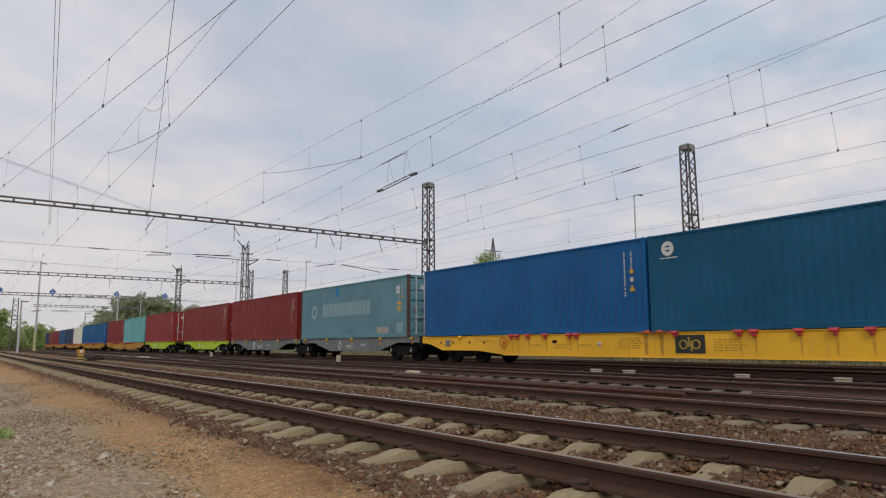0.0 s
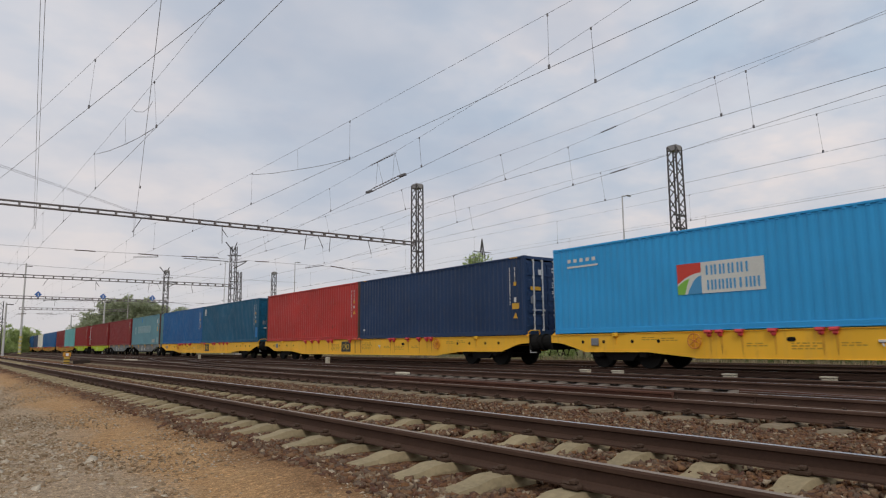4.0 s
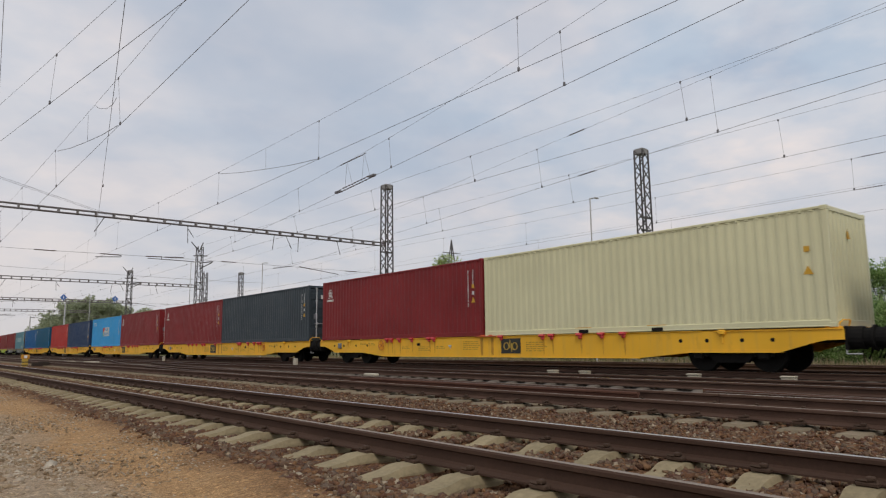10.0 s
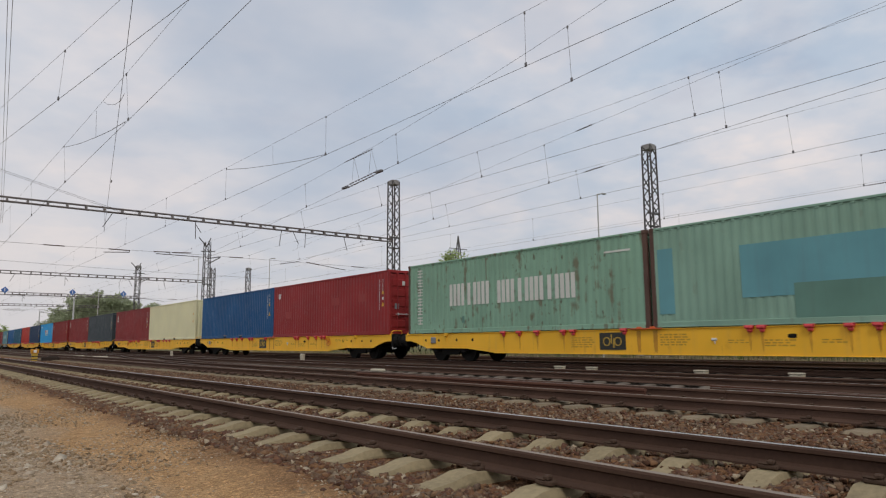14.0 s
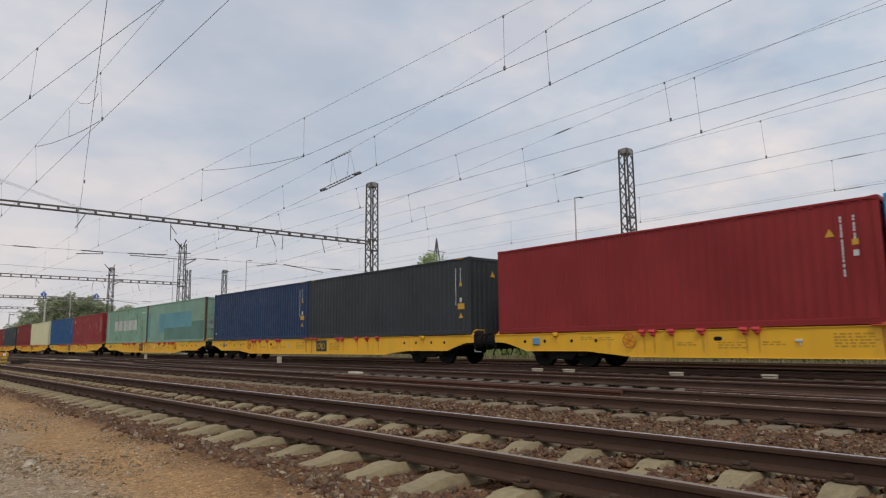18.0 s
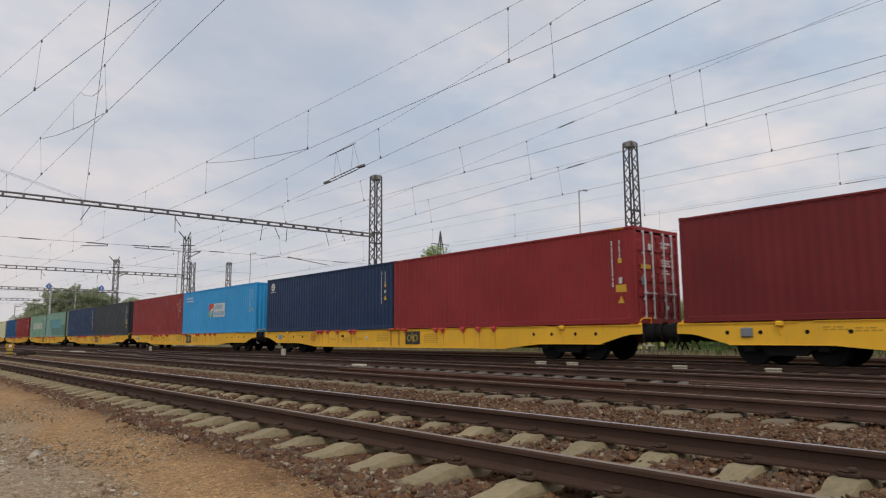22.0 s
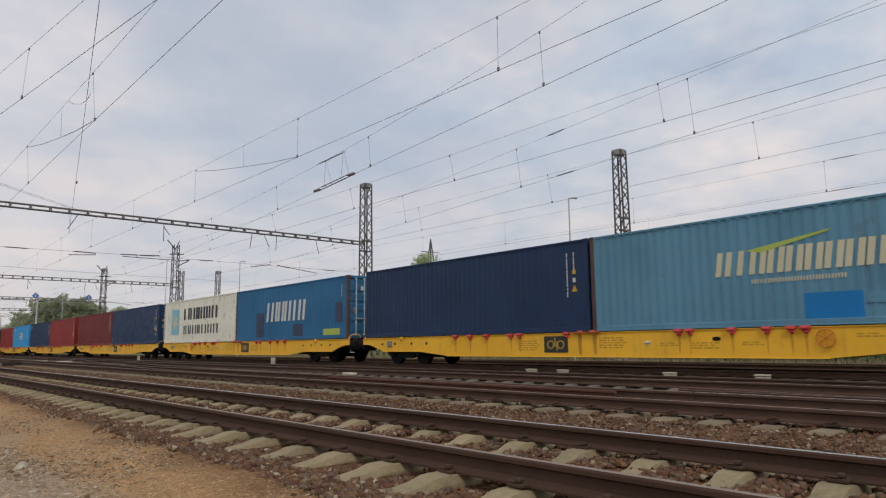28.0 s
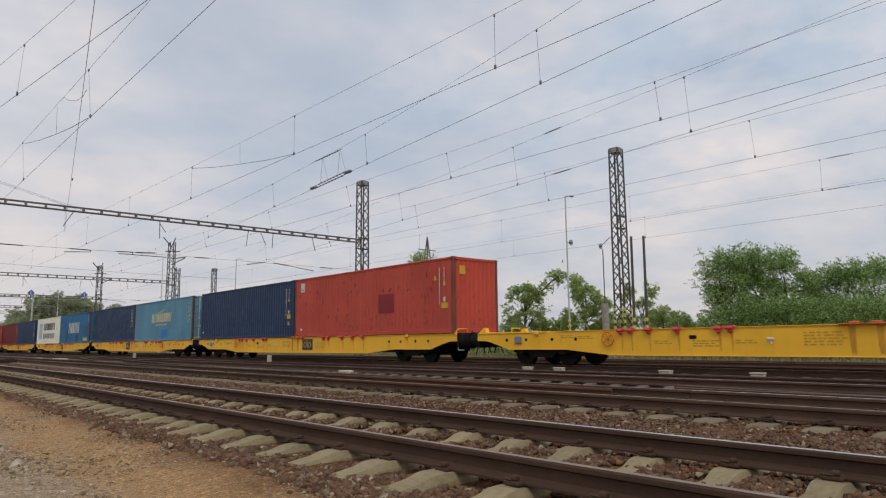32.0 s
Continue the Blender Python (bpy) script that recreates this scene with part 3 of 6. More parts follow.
def clip_mesh():
    g = Geo()
    for s in (-1, 1):
        g.box((s * 0.09, 0, 0.012), (0.07, 0.13, 0.03), 0.008)
        g.rod((s * 0.1, -0.02, 0.0), (s * 0.1, -0.02, 0.045), 0.013, 6)
        g.box((s * 0.1, -0.02, 0.045), (0.05, 0.05, 0.03), 0.008)
        g.tube([(s * 0.07, 0.05, 0.02), (s * 0.11, 0.06, 0.032), (s * 0.12, 0.0, 0.034), (s * 0.07, -0.05, 0.025)], 0.012, 4)
    return g


CLIP = clip_mesh().mesh("rail_clip", M_CLIP)


def far_sleepers(x, z, y0, y1, step, material, body=(2.6, 0.25, 0.2)):
    g = Geo()
    y = y0
    while y < y1:
        g.box((bend(x, y), y, z - 0.262), body, 0.02)
        y += step
    return g.mesh("sleepers", material)


def track(index, label, tops, singly, sleeper, material, y_end=420, start=-1.2, step=SLEEPER_STEP, joint=None):
    x, z = TRACKS[index], RAIL_Z[index]
    t = thing("railway_track", Matrix(), label, "railway track", "tracks of the yard", kind="structure")
    for s, top in zip((-1, 1), tops):
        side = M_RAIL if index == 0 else M_RAIL_BROWN
        if s > 0 and joint:
            part("rail", rail_mesh(x + s * 0.7525, z, -20, joint, M_RAILTOP, side), t)
        part("rail", rail_mesh(x + s * 0.7525, z, joint + 0.01 if s > 0 and joint else -20, y_end, top, side), t)
    y, count = start, 0
    r = random.Random(index)
    while count < singly:
        dz = r.uniform(-0.012, 0.006)
        m = Matrix.Translation((bend(x, y) + r.uniform(-0.02, 0.02), y, z - 0.157 - 0.217 + dz)) @ Matrix.Rotation(-heading(y) + r.uniform(-0.012, 0.012), 4, "Z")
        part("sleeper", sleeper, t, m)
        if -4 < y < 24 and index < 2:
            for s in (-1, 1):
                part("rail_clip", CLIP, t, Matrix.Translation((bend(x + s * 0.7525, y), y, z - 0.157)))
        y += step
        count += 1
    tagged(part("sleepers", far_sleepers(x, z, y, min(y_end, 260), step, material), t), kind="stuff")
    return t


track(0, "track with dark rusty rails on pale concrete sleepers", (M_RAILTAN, M_RAILTOP), 250, SLEEPER, M_SLEEPER, start=SLEEPER_START)
track(1, "track with dark rails on half-buried concrete sleepers", (M_RAILTAN, M_RAILTAN), 140, SLEEPER_DUSTY, M_SLEEPER_DUSTY, start=SECOND_START, step=SECOND_STEP, joint=5.0)
track(2, "sooty track with dark oily sleepers", (M_RAILTOP, M_RAILDULL), 60, SLEEPER_OILY, M_SLEEPER_DARK)
track(3, "sooty track that carries the freight train", (M_RAILTOP, M_RAILDULL), 50, SLEEPER_OILY, M_SLEEPER_DARK)
track(4, "overgrown track behind the freight train", (M_RAILDULL, M_RAILDULL), 20, SLEEPER_OILY, M_SLEEPER_DARK, 300)


def crossover():
    """Rails of the points that lead from the second to the third track, with check rails."""
    t = thing("railway_points", Matrix(), "rusty points and check rails between the second and third tracks", "railway points", kind="structure")
    far = lambda x, y: bend(x, y) + 0.9 * max(0.0, (y - 6.0) / 40.0) ** 2 * 4
    part("closure_rail", rail_mesh(9.95, -0.03, -18, 5.7, M_RAILDULL), t)
    part("check_rail", rail_mesh(9.30, -0.03, -14, 4.6, M_RAILDULL, M_RUST), t, label="rust-red check rail")
    part("check_rail", rail_mesh(8.93, -0.02, 6.2, 14.5, M_RUST, M_RUST), t, label="rust-red check rail")
    part("switch_blade", rail_mesh(9.02, -0.02, 7.5, 40, M_RAILDULL, M_RAIL, far), t)
    part("switch_blade", rail_mesh(7.56, -0.02, 18, 52, M_RAILDULL, M_RAIL, far), t)
    part("check_rail", rail_mesh(12.75, -0.05, 5.0, 16.0, M_RUST, M_RUST), t)
    for i in range(26):
        y = 4.2 + i * 0.62
        part("timber", TIMBER, t, Matrix.Translation((bend(10.6, y), y, -0.33)))
    return t


TIMBER = Geo().box((0, 0, 0), (4.2, 0.24, 0.16), 0.02).mesh("timber", M_WOOD)
crossover()
# a plank and an old rail lie loose between the tracks
thing("plank", Matrix.Translation((bend(9.43, 8.4), 8.4, -0.06)) @ Matrix.Rotation(-0.06, 4, "Z"), "pale weathered plank lying beside the rails", "plank",
      me=Geo().box((0, 0, 0), (0.16, 2.6, 0.06), 0.012).mesh("plank", M_SLEEPER))
thing("spare_rail", Matrix(), "rusty spare rail lying between the tracks", "rail", me=rail_mesh(10.85, -0.05, -14.0, 6.15, M_RAILDULL, M_RUST, lambda x, y: x - 0.14 * (6.15 - y)))

# white marker stones along the third track
MARKER = Geo().box((0, 0, 0.06), (0.18, 0.28, 0.29), 0.012).box((0, 0.01, 0.232), (0.20, 0.31, 0.035), 0.008).mesh("marker_stone", M_WHITE)
for y in (6.70, 8.96, 12.30, 13.48):
    thing("marker_stone", Matrix.Translation((bend(15.28, y), y, -0.27)), "small white-painted marker stone beside the track", "marker stone", "white marker stones", me=MARKER)
thing("marker_board", Matrix.Translation((bend(11.98, 18.2), 18.2, -0.20)), "low white-painted concrete sill between the tracks", "marker stone", "white marker stones",
      me=Geo().box((0, 0, 0.03), (0.22, 0.6, 0.10), 0.03).mesh("marker_board", M_WHITE))
for x, y in ((10.3, 55.8), (11.0, 51.7)):
    thing("marker_board", Matrix.Translation((bend(x, y), y, -0.20)), "low white-painted concrete sill between the tracks", "marker stone", "white marker stones",
          me=Geo().box((0, 0, 0.06), (0.9, 0.5, 0.14), 0.03).mesh("marker_board", M_WHITE))
# a low points signal with its machine between the first and second tracks
x, y = bend(6.35, 46.5), 46.5
t = thing("points_signal", Matrix.Translation((x, y, -0.25)), "low yellow and black points signal with white lamp face", "signal")
part("post", Geo().box((0, 0, 0.24), (0.30, 0.26, 0.46), 0.02).mesh("post", M_MARKY), t)
for z in (0.12, 0.30):
    part("band", Geo().box((0, 0, z), (0.31, 0.27, 0.07), 0.01).mesh("band", M_PLATE), t, label="black band")
part("lamp_case", Geo().box((0, 0, 0.60), (0.42, 0.28, 0.26), 0.03).mesh("lamp_case", M_YELLOW_OLD), t)
part("lamp_face", Geo().box((0, -0.145, 0.60), (0.16, 0.02, 0.16), 0.01).mesh("lamp_face", M_SIGN_WHITE), t)
thing("points_machine", Matrix.Translation((x + 0.85, y, -0.25)), "dark low steel points machine case beside the rails", "points machine",
      me=Geo().box((0, 0, 0.13), (0.95, 0.5, 0.24), 0.03).box((0.1, 0, 0.27), (0.5, 0.4, 0.08), 0.03).mesh("points_machine", M_UNDER))
for y in (31.0, 52.0):
    thing("marker_post", Matrix.Translation((bend(15.9, y), y, -0.26)), "short white marker post beside the track", "marker post", "white marker posts",
          me=Geo().box((0, 0, 0.22), (0.14, 0.3, 0.44), 0.03).mesh("marker_post", M_WHITE))


# ---- overhead line ----
def lattice_mast(width, height, cap=True, foot=1.0, taper=0.82):
    """A square lattice mast: four legs, zigzag braces on all faces."""
    legs, braces = [], []
    for sx in (-1, 1):
        for sy in (-1, 1):
            a, b = Vector((sx * width / 2, sy * width / 2, 0)), Vector((sx * width / 2 * taper, sy * width / 2 * taper, height))
            legs.append((sx, sy, a, b))
    steps = max(6, int(height / (width * 0.95)))
    at = lambda sx, sy, z: Vector((sx, sy, 0)) * (width / 2) * (1 + (taper - 1) * z / height) + Vector((0, 0, z))
    for face in ((-1, -1, 1, -1), (1, -1, 1, 1), (1, 1, -1, 1), (-1, 1, -1, -1)):
        for i in range(steps):
            z0, z1 = foot + (height - foot) * i / steps, foot + (height - foot) * (i + 1) / steps
            a, b = (face[:2], face[2:]) if i % 2 else (face[2:], face[:2])
            braces.append(Geo().rod(at(*a, z0), at(*b, z1), 0.033, 4))
    return legs, braces


def mast(name, x, y, height, width, label, stripes=False, cap=True, base=-0.5, head=False):
    t = thing(name, Matrix.Translation((x, y, base)), label, "mast", "lattice masts of the overhead line")
    legs, braces = lattice_mast(width, height)
    for sx, sy, a, b in legs:
        leg = part("leg", Geo().rod(a, b, 0.05, 4).mesh("leg", M_MAST), t)
        if stripes:
            for k in range(8):
                z = 0.5 + k * 0.34
                p = a + (b - a) * (z / height)
                part("hazard_band", Geo().rod(p, p + (b - a) * (0.18 / height), 0.085, 4).mesh("hazard_band", M_STRIPE_Y), leg)
    for g in braces:
        part("brace", g.mesh("brace", M_MAST), t)
    if cap:
        g = Geo().box((0, 0, height - 0.10), (width * 0.86, width * 0.86, 0.30), 0.02)
        n = len(g.v)
        k = width * 0.43
        g.v += [(-k, -k, height + 0.06), (k, -k, height + 0.06), (k, k, height + 0.06), (-k, k, height + 0.06), (0, 0, height + 0.16)]
        for i in range(4):
            g.face((n + i, n + (i + 1) % 4, n + 4))
        part("cap", g.mesh("cap", M_CAP), t)
    if head:
        for a, b in (((0, 0, height - 0.6), (-1.0, 0, height + 0.5)), ((0, 0, height - 0.4), (0.3, -0.2, height + 0.5)), ((0, 0, height - 1.9), (1.6, 0, height - 1.6)), ((0, 0, height - 2.6), (1.5, 0, height - 1.7)), ((-0.7, 0, height - 1.1), (0.9, 0, height - 1.0))):
            part("arm", Geo().rod(a, b, 0.06, 5).mesh("arm", M_MAST), t)
    part("foundation", Geo().box((0, 0, 0.1), (width + 0.5, width + 0.5, 0.5), 0.04).mesh("foundation", M_CONC), t)
    for z in (height * 0.62, height * 0.68):
        part("bracket", Geo().box((0.1, 0, z), (width * 1.25, 0.12, 0.1), 0.01).mesh("bracket", M_MAST), t)
    return t


def gantry_beam(x0, x1, y, z, label, depth=0.34, width=0.4, chord=0.075):
    """A Vierendeel beam across the tracks: four chords with upright posts."""
    t = thing("gantry_beam", Matrix.Translation((0, y, z)), label, "gantry beam", "gantry beams over the tracks")
    for sy in (-1, 1):
        for sz in (-1, 1):
            part("chord", Geo().box(((x0 + x1) / 2, sy * width / 2, sz * depth / 2), (x1 - x0, 0.07, chord), 0.01).mesh("chord", M_BEAM), t)
    n = int((x1 - x0) / 0.85)
    ladder = Geo().box((0, -width / 2, 0), (0.08, 0.06, depth), 0.0).box((0, width / 2, 0), (0.08, 0.06, depth), 0.0).box((0, 0, depth / 2 - 0.04), (0.07, width, 0.07)).box((0, 0, -depth / 2 + 0.04), (0.07, width, 0.07)).mesh("post", M_BEAM)
    for i in range(n + 1):
        part("post", ladder, t, (x0 + (x1 - x0) * i / n, 0, 0))
    return t


GANTRY_1, GANTRY_2, GANTRY_3, GANTRY_4 = 38.0, 77.5, 111.0, 142.0
mast("portal_mast", 26.64, GANTRY_1, 12.35, 0.68, "grey steel lattice portal mast beyond the train")
mast("portal_mast", 28.0, GANTRY_2, 12.9, 0.72, "grey steel lattice portal mast with arms beyond the train", cap=False, head=True)
gantry_beam(-9.0, 26.4, GANTRY_1, 7.69, "long grey steel gantry beam across all tracks", 0.21, 0.2, 0.055)
gantry_beam(-10.0, 27.7, GANTRY_2, 0.0922 * GANTRY_2 + 0.66, "long grey steel gantry beam across all tracks", 0.27, 0.28, 0.06)
gantry_beam(-12.0, 29.5, GANTRY_3, 0.0652 * GANTRY_3 + 0.66, "far grey steel gantry beam across the tracks")
gantry_beam(12.8, 31.0, GANTRY_4, 0.051 * GANTRY_4 + 0.66, "far grey steel gantry beam across the tracks")
mast("portal_mast", -9.3, GANTRY_1, 11.0, 0.9, "grey steel lattice portal mast on the path's side")
mast("portal_mast", 33.02, 21.68, 12.25, 0.66, "grey steel lattice tension mast with striped foot", True)
mast("portal_mast", 27.6, 104.0, 12.5, 0.72, "distant grey steel lattice mast with arms", head=True)
mast("portal_mast", 34.15, 92.0, 11.6, 0.6, "distant grey steel lattice mast", False, False)
mast("portal_mast", 38.4, 90.0, 11.6, 0.6, "distant grey steel lattice mast with cap")
mast("portal_mast", 8.3, 118.0, 8.2, 0.8, "distant grey steel lattice mast near the trees", False, False)

WIRE_R = 0.011


def strung(name, pts, label, r=WIRE_R, group="overhead wires"):
    """A wire through points, sagging in smooth arcs between them."""
    return thing(name, Matrix(), label, "wire", group, me=Geo().tube(pts, r, 5).mesh(name, M_WIRE, smooth=True))


def arc(a, b, sag, n=14):
    a, b = Vector(a), Vector(b)
    return [a.lerp(b, i / n) - Vector((0, 0, 4 * sag * (i / n) * (1 - i / n))) for i in range(n + 1)]


CONTACT = 5.6


SPANS = (-22.0, 38.0, 77.5, 111.0, 145.0)


def line_over(x_near, x_far, y_near, y_far, z_near, z_far, sag, drops, label_c, label_m, curve=True, lean=0.0, dip=None):
    """A contact wire with its messenger wire above and droppers between them. z is the messenger's height at the ends of the first span."""
    spans = [(y_near, y_far)] if not curve else list(zip(SPANS, SPANS[1:]))
    c = lambda y: x_near + (x_far - x_near) * (y - y_near) / (y_far - y_near) + ((bend(0, y) - bend(0, 12)) if curve else 0)

    def mz(y):
        if dip:
            return dip[1] + dip[2 if y < dip[0] else 3] * (y - dip[0]) ** 2
        for k, (a, b) in enumerate(spans):
            if y <= b or k == len(spans) - 1:
                u = (y - a) / (b - a)
                low = z_near + (z_far - z_near) * u if k == 0 else z_far
                return low - 4 * sag * u * (1 - u)

    n = 24 if not curve else 84
    ys = [y_near + (y_far - y_near) * i / n for i in range(n + 1)]
    ct = thing("contact_wire", Matrix(), label_c, "wire", "overhead wires", me=Geo().tube([(c(y), y, CONTACT) for y in ys], 0.005, 5).mesh("contact_wire", M_WIRE, smooth=True))
    ms = thing("messenger_wire", Matrix(), label_m, "wire", "overhead wires", me=Geo().tube([(c(y) + lean, y, mz(y)) for y in ys], 0.0035, 5).mesh("messenger_wire", M_WIRE, smooth=True))
    for y in drops:
        part("dropper", Geo().rod((c(y), y, CONTACT), (c(y) + lean, y, mz(y)), 0.0035, 4).mesh("dropper", M_WIRE), ms)
        part("clamp", Geo().box((c(y) + lean, y, mz(y) - 0.02), (0.03, 0.04, 0.06), 0.01).mesh("clamp", M_WIRE), ms)
        part("clamp", Geo().box((c(y), y, CONTACT + 0.025), (0.035, 0.05, 0.08), 0.01).mesh("clamp", M_WIRE), ct)
    return ct, ms


def every(a, b, step):
    return [a + i * step for i in range(int((b - a) / step) + 1)]


line_over(3.62, 4.02, -22, 140, 7.15, 7.05, 0.46, [15.5, 22.8] + every(29.5, 135, 6.5), "contact wire over the track beside the path", "messenger wire over the track beside the path", lean=-0.09)
line_over(3.49, -0.46, 5.0, 37.9, 6.8, 7.05, 0.25, [15.0, 24.5, 31.0], "contact wire that swings away over the path", "messenger wire that swings away over the path", curve=False, lean=0.06)
line_over(8.5, 8.6, -22, 140, 7.0, 7.0, 0.37, [8.0, 15.3, 22.3] + every(29, 135, 6.5), "contact wire over the second track", "messenger wire over the second track")
line_over(8.06, 13.4, -5.0, 37.5, 7.05, 6.45, 0.12, [7.95, 14.85, 21.8, 30.0], "contact wire over the crossing rails", "messenger wire over the crossing rails", curve=False, lean=-0.07, dip=(17.2, 6.42, 0.0030, 0.0012))
line_over(13.45, 13.4, -22, 140, 7.42, 6.38, 0.45, [7.6, 14.6, 20.0] + every(26, 135, 7), "contact wire over the third track", "messenger wire over the third track", lean=-0.17)
line_over(13.25, 19.1, -3.0, 38.0, 7.13, 6.35, 0.0, [7.6, 13.9, 21.0, 28.0], "contact wire that crosses towards the train's track", "messenger wire that crosses towards the train's track", curve=False, lean=-0.17)
line_over(18.25, 18.3, -22, 140, 7.1, 6.7, 0.30, [7.6, 14.8, 22.0] + every(29, 135, 7), "contact wire over the train's track", "messenger wire over the train's track", lean=-0.19)
line_over(24.2, 23.9, -22, 140, 7.0, 6.9, 0.30, [7.95, 15.3, 22.6] + every(29, 135, 7), "contact wire over the track behind the train", "messenger wire over the track behind the train")
line_over(28.5, 29.0, -20, 90, 6.9, 6.9, 0.3, [17.4, 26.0, 34.0], "contact wire over the outer track", "messenger wire over the outer track")


def insulator(a, b, label, rods=1):
    """A dark section insulator between two wires' ends."""
    a, b = Vector(a), Vector(b)
    t = thing("section_insulator", Matrix(), label, "insulator", "section insulators in the wires")
    d = (b - a)
    for k in range(rods):
        off = Vector((0.05 * (k - (rods - 1) / 2), 0, 0.11 * (k - (rods - 1) / 2)))
        rod = part("rod", Geo().rod(a + off, b + off, 0.008, 6).mesh("rod", M_WIRE), t)
        for i in range(9):
            p = a + off + d * (0.15 + 0.7 * i / 8)
            part("shed", Geo().rod(p - d * 0.012, p + d * 0.012, 0.022, 8).mesh("shed", M_INSUL), rod)
    if rods > 1:
        for p in (a, b):
            part("yoke", Geo().box(p, (0.09, 0.3, 0.07), 0.01).mesh("yoke", M_WIRE), t)
    return t


insulator((10.70, 16.0, 5.63), (11.0, 18.4, 5.63), "long section insulator with skids in the contact wire", 2)
for y in (16.4, 17.6):
    for dy in (-0.28, 0.28):
        strung("hanger_wire", [(8.62 + 0.1256 * y, y, 6.42), (8.69 + 0.1256 * (y + dy), y + dy, 5.62)], "thin hanger wire of the section insulator", 0.004)
insulator((15.17, 11.7, 6.85), (15.29, 12.5, 6.835), "rod insulator in the messenger wire")
insulator((15.32, 11.5, 5.6), (15.44, 12.35, 5.6), "rod insulator in the contact wire")
insulator((24.12, 6.95, 6.652), (24.12, 7.75, 6.651), "rod insulator in the messenger wire")
insulator((24.12, 7.05, 5.6), (24.12, 7.9, 5.6), "rod insulator in the contact wire")
strung("jumper_cable", [(3.74, 15.7, 5.63), (3.74, 17.1, 5.77), (3.73, 18.56, 5.96), (3.74, 20.6, 6.28), (3.76, 22.7, 6.68)], "thin cross-bond between messenger and contact wire", 0.007)
strung("jumper_cable", [(8.54, 15.3, 5.61), (8.55, 16.8, 5.77), (8.56, 18.5, 6.01), (8.57, 20.4, 6.30), (8.58, 22.25, 6.64)], "thin cross-bond between messenger and contact wire", 0.007)
for x, y, z, top in ((3.73, 18.56, 5.96, 6.66), (8.56, 18.5, 6.01, 6.64)):
    strung("hanger_wire", [(x, y, z), (x - 0.02, y, top)], "thin hanger wire between messenger and cross-bond", 0.0035)
insulator((10.76, 16.4, 6.415), (10.90, 18.3, 6.42), "rod insulator in the messenger wire")
insulator((5.74, 25.6, 6.5), (5.82, 26.0, 6.5), "small egg insulator in the feeder wire")
strung("jumper_cable", [(3.66, 17.6, 6.62), (3.70, 17.4, 6.50), (3.80, 17.1, 6.43), (3.86, 16.8, 6.46), (3.84, 16.4, 6.50)], "small looped jumper between messenger and feeder", 0.005)
# feeders that run over the path to the gantry
for dx in (0, 0.07):
    strung("feeder_wire", [(0.18 + dx, 4.0, 6.5), (3.76 + dx, 37.9, 6.5), (3.76 + dx, 38.0, 7.55)], "thin feeder wire that runs obliquely to the gantry", 0.005)
    strung("anchor_rope", arc((-3.6, 24.0, 7.5 + dx), (9.3, 37.9, 7.56 + dx), 0.02), "slanting anchor rope tied to the gantry beam", 0.007)
strung("feeder_wire", [(0.95, 3.0, 6.5), (8.29, 37.9, 6.5), (8.29, 38.0, 7.55)], "thin feeder wire that runs obliquely to the gantry", 0.006)


def steady_set(rods, insulators, y, dx, lift, label):
    """Droppers from a gantry beam and steady arms on the cross-span rope; rows of x, z, x, z across the tracks."""
    t = thing("registration_arm", Matrix.Translation((dx, y, 0)), label, "steady arm", "steady arms under the gantries")
    for x0, z0, x1, z1 in rods:
        hung = z0 > 7
        part("drop_tube" if hung else "arm", Geo().rod((x0, 0, z0 + lift if hung else z0), (x1, 0, z1 + lift if hung else z1), 0.02, 6).mesh("arm", M_MAST), t)
    for x0, z0, x1, z1 in insulators:
        part("insulator", Geo().rod((x0, 0, z0), (x1, 0, z1), 0.026, 8).mesh("insulator", M_INSUL), t)
    return t


STEADY = (((), ((5.6, 5.62, 6.55, 5.62),)),
          (((8.67, 7.56, 8.23, 6.77), (8.35, 5.46, 9.59, 5.55), (9.59, 5.55, 9.59, 5.66)), ((8.58, 5.65, 9.58, 5.64),)),
          (((13.0, 7.58, 13.03, 6.58), (13.0, 7.42, 13.34, 6.96), (10.94, 5.58, 13.41, 5.57), (11.66, 5.58, 11.66, 5.74)), ((10.83, 5.68, 11.66, 5.71), (11.8, 5.71, 12.84, 5.76))),
          (((18.26, 7.58, 18.14, 6.62), (19.03, 7.58, 19.43, 6.81), (18.22, 5.49, 19.49, 5.74), (19.9, 7.58, 19.86, 6.64)), ((15.02, 5.69, 15.86, 5.70),)),
          (((22.67, 7.6, 22.93, 6.68), (19.98, 5.73, 22.83, 5.4)), ((20.0, 5.72, 20.9, 5.61), (23.3, 5.66, 24.2, 5.66))))
for gy, lift in ((GANTRY_1, 0.0), (GANTRY_2, 0.12), (GANTRY_3, 0.2)):
    dx = bend(0, gy) - bend(0, 38.0)
    for rods, insulators in STEADY:
        steady_set(rods, insulators, gy, dx, lift, "grey steady arm with brown insulator under the gantry")
    # the cross-span rope that the arms are tied to
    strung("cross_span_wire", [(-8, gy, 5.62), (6, gy, 5.62), (13, gy, 5.70), (26.3 + gy * 0.018, gy, 5.66)], "cross-span rope under the gantry beam", 0.008)
for y in (58.0, 97.0):
    strung("cross_span_wire", arc((-8, y, 7.4), (27, y, 6.6), 0.25), "cross-span rope between far masts", 0.01)


